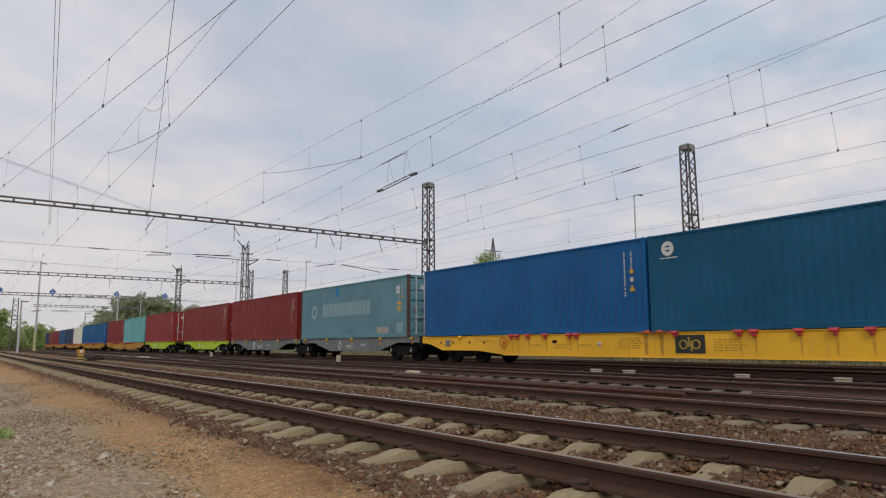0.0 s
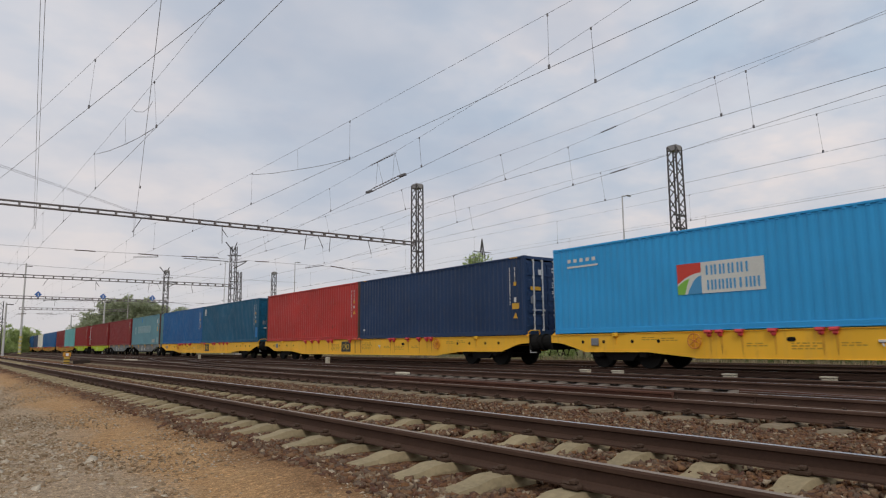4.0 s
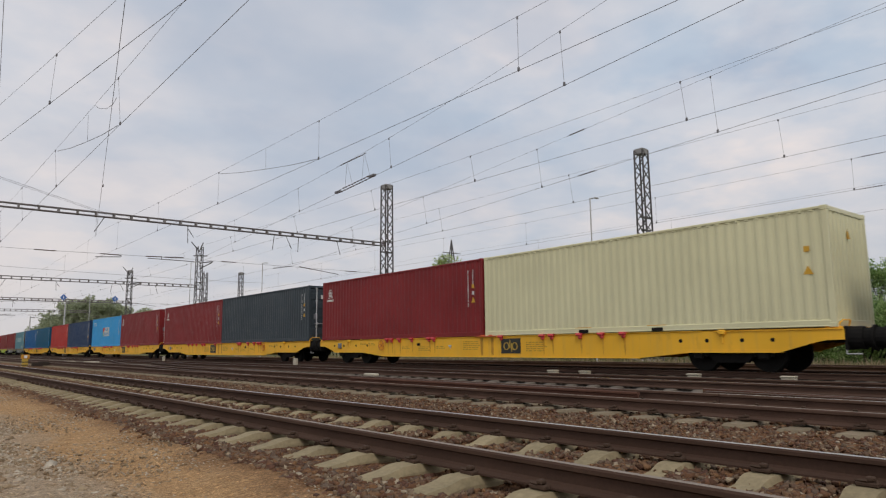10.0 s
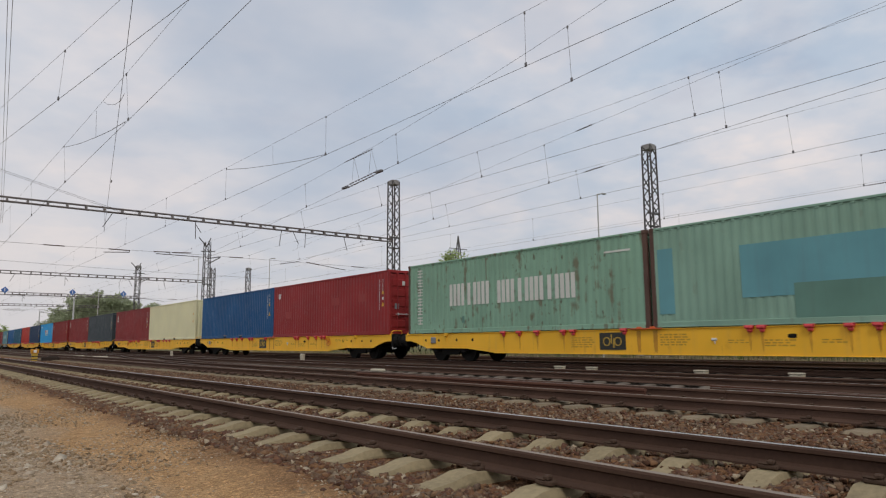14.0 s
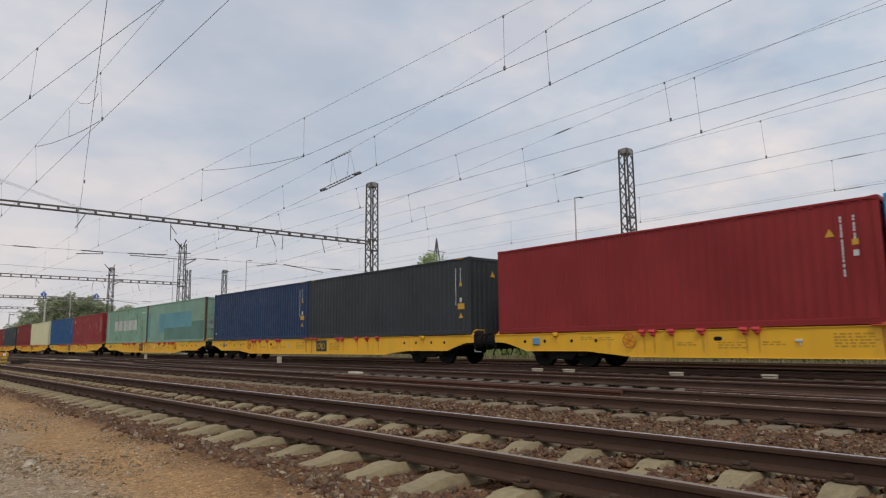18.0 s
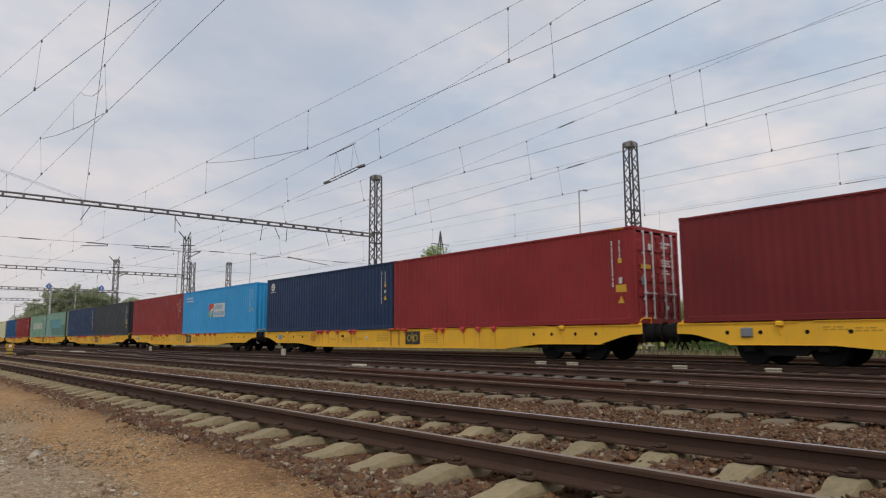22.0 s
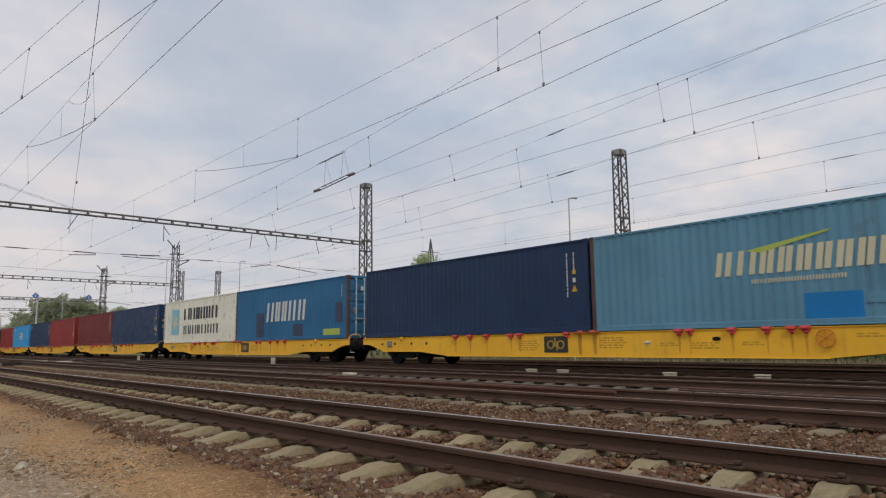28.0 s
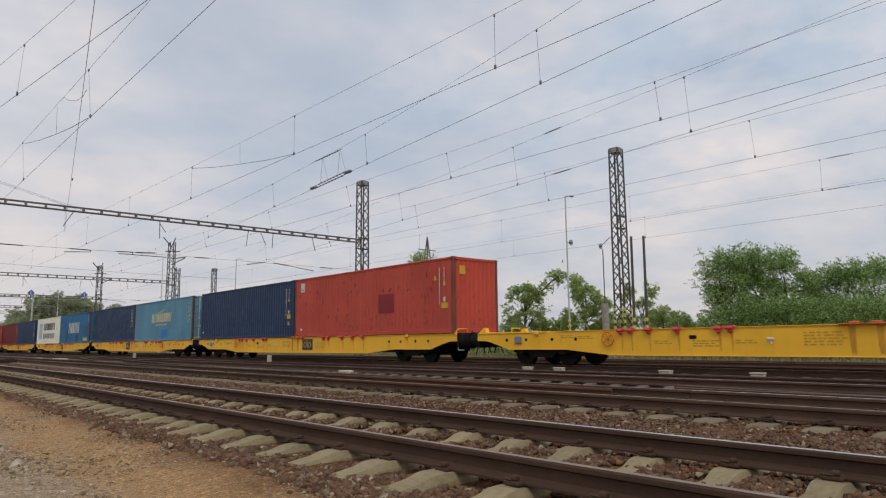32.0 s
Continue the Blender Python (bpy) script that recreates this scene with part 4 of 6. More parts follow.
def diamond_sign(x, y, z):
    t = thing("diamond_sign", Matrix.Translation((x, y, z)), "blue diamond sign with white mark hung over the track", "sign", "blue diamond signs over the tracks")
    s = 0.47
    face = Geo()
    face.v = [(0, -0.02, -s), (s, -0.02, 0), (0, -0.02, s), (-s, -0.02, 0), (0, 0.02, -s), (s, 0.02, 0), (0, 0.02, s), (-s, 0.02, 0)]
    for q in ((0, 1, 2, 3), (7, 6, 5, 4), (0, 4, 5, 1), (1, 5, 6, 2), (2, 6, 7, 3), (3, 7, 4, 0)):
        face.face(q)
    part("board", face.mesh("board", M_SIGN_BLUE), t)
    part("mark", Geo().box((0, -0.035, 0), (0.10, 0.02, 0.42), 0.0).mesh("mark", M_SIGN_WHITE), t, label="white bar")
    part("bracket", Geo().box((0, 0.04, -s * 0.85), (0.12, 0.05, 0.5), 0.0).mesh("bracket", M_MAST), t)
    return t


for x in (5.2, 11.0, 18.6, 24.9):
    diamond_sign(x * 1.102, 110.72, 8.34)


def street_lamp(x, y, height, label, base=-0.45, stripes=False):
    t = thing("yard_lamp", Matrix.Translation((x, y, base)), label, "yard lamp", "slim yard lamps")
    part("pole", Geo().rod((0, 0, 0), (0, 0, height), 0.05, 8, r2=0.036).mesh("pole", M_POST), t)
    part("arm", Geo().rod((0, 0, height), (0.22, -0.15, height + 0.03), 0.03, 6).mesh("arm", M_POST), t)
    part("lamp_head", Geo().box((0.28, -0.2, height + 0.02), (0.34, 0.15, 0.07), 0.03).mesh("lamp_head", M_POST), t)
    if stripes:
        for k in range(6):
            part("hazard_band", Geo().rod((0, 0, 0.7 + k * 0.3), (0, 0, 0.85 + k * 0.3), 0.09, 8).mesh("hazard_band", M_STRIPE_Y), t)
    return t


def at_az(az, r):
    return r * math.sin(az), r * math.cos(az)


street_lamp(*at_az(0.9145, 37.0), 9.05, "slim pale grey yard lamp behind the train", stripes=True)
street_lamp(*at_az(0.4325, 64.0), 8.9, "slim pale grey yard lamp behind the train")
street_lamp(*at_az(0.336, 80.0), 10.8, "slim pale grey yard lamp behind the train")
street_lamp(*at_az(0.2135, 95.0), 7.9, "slim pale grey yard lamp near the trees")


def pulley(x, y, z, reach):
    t = thing("tension_wheel", Matrix.Translation((x, y, z)), "small steel tensioning wheel of the overhead line", "wheel", "tensioning wheels")
    ring = Geo()
    pts = [(0.14 * math.cos(a), 0, 0.14 * math.sin(a)) for a in [2 * math.pi * i / 16 for i in range(17)]]
    part("rim", ring.tube(pts, 0.022, 5).mesh("rim", M_MAST), t)
    part("hub", Geo().rod((0, -0.05, 0), (0, 0.05, 0), 0.06, 8).mesh("hub", M_MAST), t)
    part("spoke", Geo().rod((-0.14, 0, 0), (0.14, 0, 0), 0.012, 4).mesh("spoke", M_MAST), t)
    part("spoke", Geo().rod((0, 0, -0.14), (0, 0, 0.14), 0.012, 4).mesh("spoke", M_MAST), t)
    part("strut", Geo().rod((0, 0, 0), reach, 0.02, 4).mesh("strut", M_MAST), t)
    return t


pulley(*at_az(0.9205, 37.0), 0.706 + 37 * 0.1438, (-0.15, 0.18, 0.02))
pulley(*at_az(0.9627, 39.3), 0.706 + 39.3 * 0.1368, (0.42, -0.52, 0.6))
for az, label in ((1.0045, "thin dark stay post beside the tension mast"), (1.0216, "thin dark stay post beside the tension mast")):
    x, y = at_az(az, 38.5)
    t = thing("stay_post", Matrix.Translation((x, y, -0.45)), label, "post", "stay posts by the mast")
    part("pole", Geo().rod((0, 0, 0), (0.1, 0, 6.9), 0.085, 6, r2=0.07).mesh("pole", M_MAST), t)
    for k in range(5):
        part("hazard_band", Geo().rod((0, 0, 0.6 + k * 0.4), (0, 0, 0.8 + k * 0.4), 0.1, 6).mesh("hazard_band", M_STRIPE_Y), t)
x, y = at_az(0.9655, 38.2)
t = thing("weight_stack", Matrix.Translation((x, y, -0.45)), "stack of round concrete tension weights beside the mast", "weights")
for k in range(11):
    part("weight", Geo().rod((0, 0, 0.35 + k * 0.26), (0, 0, 0.59 + k * 0.26), 0.19, 10).mesh("weight", M_CONC), t)
part("guide_rod", Geo().rod((0, 0, 0), (0, 0, 6.2), 0.03, 6).mesh("guide_rod", M_MAST), t)


# ---- the train ----
WAGON_STEP = 25.943
BOX_L, BOX_W, BOX_H = 12.19, 2.44, 2.96
DECK = 1.035


# seconds, and how far along the curve the front edge of the first yellow wagon's load has come by then
RUN = ((0, 25.31), (1, 35.98), (2, 46.81), (3, 57.60), (5.5, 84.89), (6, 90.40), (7, 101.48), (8, 112.46), (9, 123.55),
       (10, 134.62), (11, 145.84), (12, 157.12), (13, 168.25), (14, 179.54), (14.5, 185.13), (16.5, 207.66), (17,
       213.29), (18, 224.58), (19, 235.85), (20, 246.93), (21, 258.12), (22, 269.40), (23, 280.62), (24, 291.69), (25,
       302.94), (25.5, 308.54), (27.5, 330.81), (28, 336.30), (29, 347.46), (30, 358.61), (31, 369.60), (32, 380.64))


def on_track(s):
    a = (s - CURVE_START) / CURVE
    return Matrix.Translation((TRACKS[3] + CURVE * (1 - math.cos(a)), CURVE_START + CURVE * math.sin(a), 0)) @ Matrix.Rotation(-a, 4, "Z")


MOVING = []


def rides(ob, behind, lift=0.0):
    """Puts a thing on the track, that far behind the train's mark, and notes it for the motion."""
    ob.matrix_basis = Matrix.Translation((0, 0, lift)) @ on_track(RUN[0][1] - behind)
    MOVING.append((ob, behind, lift))
    return ob


# container meshes, shared by all containers
def ribbed(n, length, depth, z0, z1, face_x, outward):
    """A trapezoid-ribbed sheet in the plane x = face_x along y, with a flat back."""
    g, pitch = Geo(), length / n
    prof = []
    for i in range(n):
        y = -length / 2 + i * pitch
        prof += [(y + pitch * 0.04, 0), (y + pitch * 0.29, 0), (y + pitch * 0.53, depth), (y + pitch * 0.80, depth)]
    prof = [(-length / 2, 0)] + prof + [(length / 2, 0)]
    for y, d in prof:
        x = face_x - outward * d
        g.v += [(x, y, z0), (x, y, z1)]
    for i in range(len(prof) - 1):
        g.face((2 * i, 2 * i + 1, 2 * i + 3, 2 * i + 2))
    b = len(g.v)
    xb = face_x - outward * (depth + 0.02)
    g.v += [(xb, -length / 2, z0), (xb, -length / 2, z1), (xb, length / 2, z0), (xb, length / 2, z1)]
    g.face((b, b + 2, b + 3, b + 1))
    return g


M_ANY = M_GREYW
SIDE = ribbed(44, BOX_L - 0.30, 0.019, 0.17, BOX_H - 0.06, 1.203, 1).mesh("side_wall", M_ANY)
END = ribbed(9, BOX_W - 0.28, 0.04, 0.16, BOX_H - 0.1, BOX_L / 2 - 0.02, 1)
END_WALL = END.mesh("end_wall", M_ANY)
for v_ in END_WALL.vertices:
    v_.co = (v_.co.y, v_.co.x, v_.co.z)
ROOF = Geo().box((0, 0, BOX_H - 0.035), (BOX_W - 0.14, BOX_L - 0.2, 0.05), 0.01).mesh("roof", M_ANY)
FLOOR = Geo().box((0, 0, 0.13), (BOX_W - 0.18, BOX_L - 0.2, 0.1), 0.0).mesh("floor", M_UNDER)
BOTTOM_RAIL = Geo().box((1.19, 0, 0.10), (0.06, BOX_L - 0.3, 0.16), 0.012).box((1.205, 0, 0.035), (0.05, BOX_L - 0.3, 0.03), 0.006).mesh("bottom_rail", M_ANY)
rail_g, PITCH = Geo().box((1.185, 0, BOX_H - 0.045), (0.07, BOX_L - 0.3, 0.07), 0.012), (BOX_L - 0.30) / 44
# tabs added under the rail, to cast its row of short shadow dashes
for i_ in range(44):
    rail_g.box((1.204, -(BOX_L - 0.30) / 2 + (i_ + 0.165) * PITCH, BOX_H - 0.105), (0.03, PITCH * 0.36, 0.05), 0.008)
TOP_RAIL = rail_g.mesh("top_rail", M_ANY)
CORNER_POST = Geo().box((0, 0, BOX_H / 2), (0.12, 0.15, BOX_H - 0.22), 0.015).mesh("corner_post", M_ANY)
CASTING = Geo().box((0, 0, 0), (0.164, 0.178, 0.118), 0.012).rod((-0.085, 0, 0), (0.085, 0, 0), 0.035, 8).mesh("corner_casting", M_ANY)
END_SILL_BOX = Geo().box((0, 0, 0.10), (BOX_W - 0.3, 0.1, 0.17), 0.012).mesh("end_sill", M_ANY)
END_HEADER = Geo().box((0, 0, BOX_H - 0.07), (BOX_W - 0.3, 0.1, 0.12), 0.012).mesh("end_header", M_ANY)
door_g = Geo().box((0, 0, BOX_H / 2), (1.06, 0.04, BOX_H - 0.36), 0.01)
for i in range(5):
    door_g.box((0, -0.03, 0.5 + i * 0.47), (0.98, 0.045, 0.33), 0.02)
for sx in (-0.5, 0.5):
    for z in (0.32, 0.95, 1.6, 2.25, 2.7):
        door_g.box((sx, -0.035, z), (0.10, 0.03, 0.09), 0.01)
DOOR = door_g.mesh("door", M_ANY)
rod_g = Geo().rod((0, 0, 0.16), (0, 0, BOX_H - 0.12), 0.029, 7)
for z in (0.2, 0.75, 1.45, 2.15, BOX_H - 0.16):
    rod_g.box((0, 0.02, z), (0.11, 0.05, 0.07), 0.01)
LOCK_ROD = rod_g.mesh("lock_rod", M_LOCK)
DOOR_HANDLE = Geo().rod((-0.55, -0.03, 0.93), (0.12, -0.03, 0.93), 0.018, 6).box((-0.40, -0.01, 0.93), (0.08, 0.05, 0.1), 0.01).box((0.04, -0.01, 0.93), (0.06, 0.05, 0.09), 0.01).mesh("door_handle", M_LOCK)

# markings on the wall that faces the path lie at -x; text runs from the front (+y) backwards
MARK_X = -1.2065


def strip(g, y0, y1, z0, z1):
    """A flat painted patch; y0 and y1 are distances behind the container's front edge."""
    g.box((MARK_X, BOX_L / 2 - (y0 + y1) / 2, (z0 + z1) / 2), (0.005, abs(y1 - y0), abs(z1 - z0)))
    return g


def column(o, z_top, z_low, seed, w=0.045):
    """Writing that runs down the wall: short bars."""
    r, g, z = random.Random(seed), Geo(), z_top
    while z > z_low:
        hgt = r.choice((0.05, 0.06, 0.07, 0.08))
        strip(g, o - w / 2, o + w / 2, z - hgt, z)
        z -= hgt + r.choice((0.012, 0.014, 0.018, 0.045))
    return g


def triangle(o, z, s=0.2):
    g, y = Geo(), BOX_L / 2 - o
    g.v = [(MARK_X, y - s / 2, z), (MARK_X, y + s / 2, z), (MARK_X, y, z + s * 0.9), (MARK_X + 0.004, y - s / 2, z), (MARK_X + 0.004, y + s / 2, z), (MARK_X + 0.004, y, z + s * 0.9)]
    for q in ((0, 1, 2), (5, 4, 3), (0, 3, 4, 1), (1, 4, 5, 2), (2, 5, 3, 0)):
        g.face(q)
    return g


SERIAL_A = column(11.36, 2.56, 1.2, 3).mesh("serial_number", M_LABELW)
SERIAL_B = column(11.64, 2.56, 2.0, 4).mesh("type_code", M_LABELW)
AMBER = strip(Geo(), 11.57, 11.71, 1.86, 2.0).mesh("amber_label", M_LABELO)
PALE = strip(Geo(), 11.58, 11.70, 1.60, 1.74).mesh("inspection_plate", M_LABELW)
WARN = triangle(11.64, 1.30, 0.24).mesh("warning_sign", M_LABELO)
CAUTION = strip(Geo(), 11.46, 11.84, 0.98, 1.20).mesh("caution_panel", M_LABELO)
WARN_HIGH = triangle(11.1, 2.1, 0.22).mesh("warning_sign", M_LABELO)
PALE_LOW = strip(Geo(), 11.58, 11.70, 1.24, 1.42).mesh("inspection_plate", M_LABELW)
WARN_LOW = triangle(11.64, 0.64, 0.24).mesh("warning_sign", M_LABELO)
POCKETS = strip(strip(Geo(), 4.3, 4.95, 0.12, 0.20), 7.0, 7.65, 0.12, 0.20).mesh("pocket_label", M_LABELO)
# a black box stands for the shade inside the open fork pocket
POCKET_SHADE = Geo().box((-1.205, BOX_L / 2 - 4.65, 0.07), (0.06, 0.36, 0.11)).mesh("fork_pocket", M_BLACK)


# writing and plates on the door end
DOOR_Y = -BOX_L / 2 + 0.003
cap_g = Geo()
for i_, (w_, z_) in enumerate(((0.62, 2.52), (0.40, 2.40), (0.56, 1.98), (0.50, 1.90), (0.56, 1.82), (0.44, 1.66), (0.52, 1.58))):
    for k_ in range(int(w_ / 0.09)):
        cap_g.box((0.25 + k_ * 0.09, DOOR_Y, z_), (0.065, 0.005, 0.075 if i_ < 2 else 0.05))
DOOR_CAPTION = cap_g.mesh("door_caption", M_LABELW)
DOOR_NOTICE = Geo().box((-0.42, DOOR_Y, 2.36), (0.16, 0.005, 0.2)).box((0.42, DOOR_Y, 0.52), (0.2, 0.005, 0.12)).mesh("door_notice", M_LABELW)
DOOR_PLATE = Geo().box((-0.80, DOOR_Y, 1.30), (0.24, 0.006, 0.26)).mesh("data_plate", M_BOXGREY)
DOOR_AMBER = Geo().box((-0.66, DOOR_Y, 1.74), (0.52, 0.005, 0.14)).mesh("amber_label", M_LABELO)
warn_g = Geo()
for y_ in (-BOX_L / 2 + 0.012, -BOX_L / 2 + 0.016):
    warn_g.v += [(-0.13, y_, 2.22), (0.13, y_, 2.22), (0.0, y_, 2.46)]
for q_ in ((0, 1, 2), (5, 4, 3), (0, 3, 4, 1), (1, 4, 5, 2), (2, 5, 3, 0)):
    warn_g.face(q_)
END_WARN = warn_g.mesh("warning_sign", M_LABELO)

RIM_BARS = Geo()
for i_ in range(3):
    RIM_BARS.box((-1.2215, BOX_L / 2 - 0.40 - i_ * 0.09, BOX_H - 0.045), (0.006, 0.05, 0.045))
for i_ in range(5):
    RIM_BARS.box((-1.2215, -BOX_L / 2 + 0.40 + i_ * 0.09, BOX_H - 0.045), (0.006, 0.05, 0.045))
RIM_BARS_MESH = RIM_BARS.mesh("height_stripes", M_LABELO)


def container(behind, paint, label, doors=True, marks="abcdw", extra=None, posts=None, rods=None):
    t = thing("shipping_container", Matrix(), label, "shipping container", "containers on the train")
    body = lambda name, me, at=None, mat=paint: part(name, me, t, at, material=mat)
    half = Matrix.Rotation(math.pi, 4, "Z")
    for m in (None, half):
        body("side_wall", SIDE, m)
        body("bottom_rail", BOTTOM_RAIL, m)
        body("top_rail", TOP_RAIL, m)
    body("roof", ROOF)
    part("floor", FLOOR, t)
    for sx in (-1, 1):
        for sy in (-1, 1):
            body("corner_post", CORNER_POST, (sx * 1.155, sy * (BOX_L / 2 - 0.08), 0), posts or paint)
            for z in (0.06, BOX_H - 0.058):
                body("corner_casting", CASTING, (sx * 1.138, sy * (BOX_L / 2 - 0.089), z), posts or paint)
    body("end_wall", END_WALL)
    for sy in (-1, 1):
        body("end_sill", END_SILL_BOX, (0, sy * (BOX_L / 2 - 0.06), 0))
        body("end_header", END_HEADER, (0, sy * (BOX_L / 2 - 0.06), 0))
    if doors:
        for sx in (-1, 1):
            leaf = body("door", DOOR, (sx * 0.545, -BOX_L / 2 + 0.06, 0))
            for k in (-0.22, 0.24):
                part("lock_rod", LOCK_ROD, leaf, (k, -0.075, 0), material=rods)
            part("door_handle", DOOR_HANDLE, leaf, (0.2, -0.09, 0))
        if "p" not in marks:
            for me, name in ((DOOR_CAPTION, "door_caption"), (DOOR_PLATE, "data_plate"), (DOOR_AMBER, "amber_label"), (DOOR_NOTICE, "door_notice")):
                if name == "amber_label" and "y" not in marks:
                    continue
                small = part(name, me, t)
                if name in ("door_caption", "door_notice"):
                    tagged(small, kind="stuff")
    else:
        body("end_wall", END_WALL, half)
        if "w" in marks:
            part("warning_sign", END_WARN, t)
    for key, me, name in (("a", SERIAL_A, "serial_number"), ("b", SERIAL_B, "type_code"), ("c", AMBER, "amber_label"), ("d", PALE, "inspection_plate"), ("w", WARN, "warning_sign"), ("t", WARN_HIGH, "warning_sign"), ("y", CAUTION, "caution_panel"), ("f", POCKETS, "pocket_label")):
        if key in marks:
            if "y" in marks and key in "dw":
                me = PALE_LOW if key == "d" else WARN_LOW
            small = part(name, me, t)
            if key in "ab":
                tagged(small, kind="stuff")
    if "y" in marks:
        tagged(part("height_stripes", RIM_BARS_MESH, t, label="amber stripes on the top rail"), kind="stuff")
    if "f" in marks:
        part("fork_pocket", POCKET_SHADE, t)
        part("fork_pocket", POCKET_SHADE, t, (0, -2.7, 0))
    if extra:
        extra(t)
    return rides(t, behind + BOX_L / 2, DECK + 0.018)


def patch(t, name, o0, o1, z0, z1, material, label=""):
    part(name, strip(Geo(), o0, o1, z0, z1).mesh(name, material), t, label=label)


def barred(t, name, spans, z0, z1, stroke, material, label="", lean=0.0, lift=0.0):
    """Painted lettering of a company as plain bars, two for each letter or one for a narrow one; lean slants them."""
    at = lambda o, z: BOX_L / 2 - o - lean * (z - z0)
    for o0, o1 in spans:
        for oa in ((o0, o1 - stroke) if o1 - o0 > stroke * 1.6 else (o0,)):
            g = Geo().plate([(at(oa, z0), z0), (at(oa + stroke, z0), z0), (at(oa + stroke, z1), z1), (at(oa, z1), z1)], MARK_X - 0.0025 - lift, MARK_X + 0.0025 - lift)
            part(name, g.mesh(name, material), t, label=label)


def spread(o0, o1, n, fill=0.8, narrow=()):
    """Even letter widths from o0 to o1; the narrow ones are single strokes."""
    w = (o1 - o0) / n
    return [(o0 + i * w + (w * 0.28 if i in narrow else 0.0), o0 + i * w + w * (0.52 if i in narrow else fill)) for i in range(n)]


def disc(t, name, o, z, r, material, label="", inner=0.0):
    g, y, n = Geo(), BOX_L / 2 - o, 20
    for k in range(n):
        a = 2 * math.pi * k / n
        for rr in (r, max(inner, 0.001)):
            g.v.append((MARK_X, y + rr * math.cos(a), z + rr * math.sin(a)))
    for k in range(n):
        j = (k + 1) % n
        g.face((2 * k, 2 * j, 2 * j + 1, 2 * k + 1))
    part(name, g.mesh(name, material), t, label=label)


def star(t, o, z, r, material):
    g, y = Geo(), BOX_L / 2 - o
    g.v.append((MARK_X - 0.004, y, z))
    for k in range(14):
        a, rr = 2 * math.pi * k / 14, r if k % 2 == 0 else r * 0.38
        g.v.append((MARK_X - 0.004, y + rr * math.sin(a), z + rr * math.cos(a)))
    for k in range(14):
        g.face((0, 1 + k, 1 + (k + 1) % 14))
    part("star_mark", g.mesh("star_mark", material), t, label="cream star shape")


def paint_of(name, color, **k):
    k["dirt"] = k.get("dirt", 0.25) * 0.6
    return painted_steel("paint_" + name, color, **k)


P_BLUE = paint_of("bright_blue", (0.007, 0.105, 0.285), dirt=0.12)
P_TEALBLUE = paint_of("petrol_blue", (0.0065, 0.0950, 0.1782), dirt=0.15)
P_RED = paint_of("signal_red", (0.46, 0.040, 0.033), dirt=0.22, fade=0.16, spots=0.5)
P_NAVY = paint_of("navy", (0.0201, 0.0460, 0.1086), dirt=0.18)
P_NAVY2 = paint_of("dark_navy", (0.0177, 0.0413, 0.0968), dirt=0.18)
P_SKY = paint_of("sky_blue", (0.034, 0.35, 0.70), dirt=0.1, fade=0.06)
P_MAROON = paint_of("maroon", (0.2296, 0.0235, 0.0246), dirt=0.2)
P_MAROON2 = paint_of("brown_maroon", (0.1848, 0.0235, 0.0246), dirt=0.2)
P_MAROON3 = paint_of("brick_maroon", (0.2830, 0.0281, 0.0292), dirt=0.2)
P_GREY = paint_of("slate_grey", (0.0483, 0.0633, 0.0736), dirt=0.2)
P_CHAR = paint_of("charcoal", (0.0396, 0.0462, 0.0517), dirt=0.2)
P_CREAM = paint_of("cream", (0.74, 0.70, 0.44), dirt=0.10, fade=0.05)
P_MID = paint_of("royal_blue", (0.009, 0.083, 0.22), dirt=0.15)
P_GREEN = paint_of("faded_green", (0.235, 0.40, 0.29), rough=0.6, dirt=0.35, rust=0.42, fade=0.12, spots=0.7)
P_GREEN2 = paint_of("patched_green", (0.24, 0.39, 0.30), rough=0.6, dirt=0.30, rust=0.10, fade=0.12)
P_WHITE = paint_of("old_white", (0.84, 0.82, 0.69), rough=0.6, dirt=0.18, rust=0.44, stain=(0.46, 0.30, 0.13), fade=0.08, spots=0.5)
P_ITAL = paint_of("worn_blue", (0.03, 0.155, 0.30), rough=0.55, dirt=0.3, rust=0.22, fade=0.12)
P_NILE = paint_of("faded_sea_blue", (0.115, 0.275, 0.375), rough=0.6, dirt=0.35, rust=0.15, fade=0.12)
P_ORANGE = paint_of("faded_orange_red", (0.52, 0.080, 0.052), rough=0.55, dirt=0.22, rust=0.05, fade=0.12, stain=(0.12, 0.035, 0.03), spots=0.9)
P_TEAL = paint_of("teal_grey", (0.135, 0.285, 0.325), rough=0.6, dirt=0.3, rust=0.12, fade=0.1)
P_TURQ = paint_of("turquoise", (0.14, 0.42, 0.42), dirt=0.2)
P_RUSTPOST = plain("rust_brown_post", (0.11, 0.06, 0.045), 0.8, 0.1, 5, 0.35, 0.3)
P_REDPOST = plain("red_brown_post", (0.20, 0.062, 0.045), 0.8, 0.05, 5, 0.4, 0.3)
P_PATCHG = paint_of("overpainted_green", (0.13, 0.255, 0.205), rough=0.6)
P_PATCHT = paint_of("overpainted_teal", (0.135, 0.335, 0.365), rough=0.6)
P_PATCHB = paint_of("overpainted_bright_blue", (0.01, 0.20, 0.50))
P_PATCHP = paint_of("overpainted_purple_grey", (0.05, 0.065, 0.12))
P_PATCHR = paint_of("overpainted_red", (0.26, 0.028, 0.030))
P_PATCHL = paint_of("pale_red_patch", (0.32, 0.046, 0.043))
P_PALEBLUE = paint_of("pale_star_blue", (0.25, 0.55, 0.66))
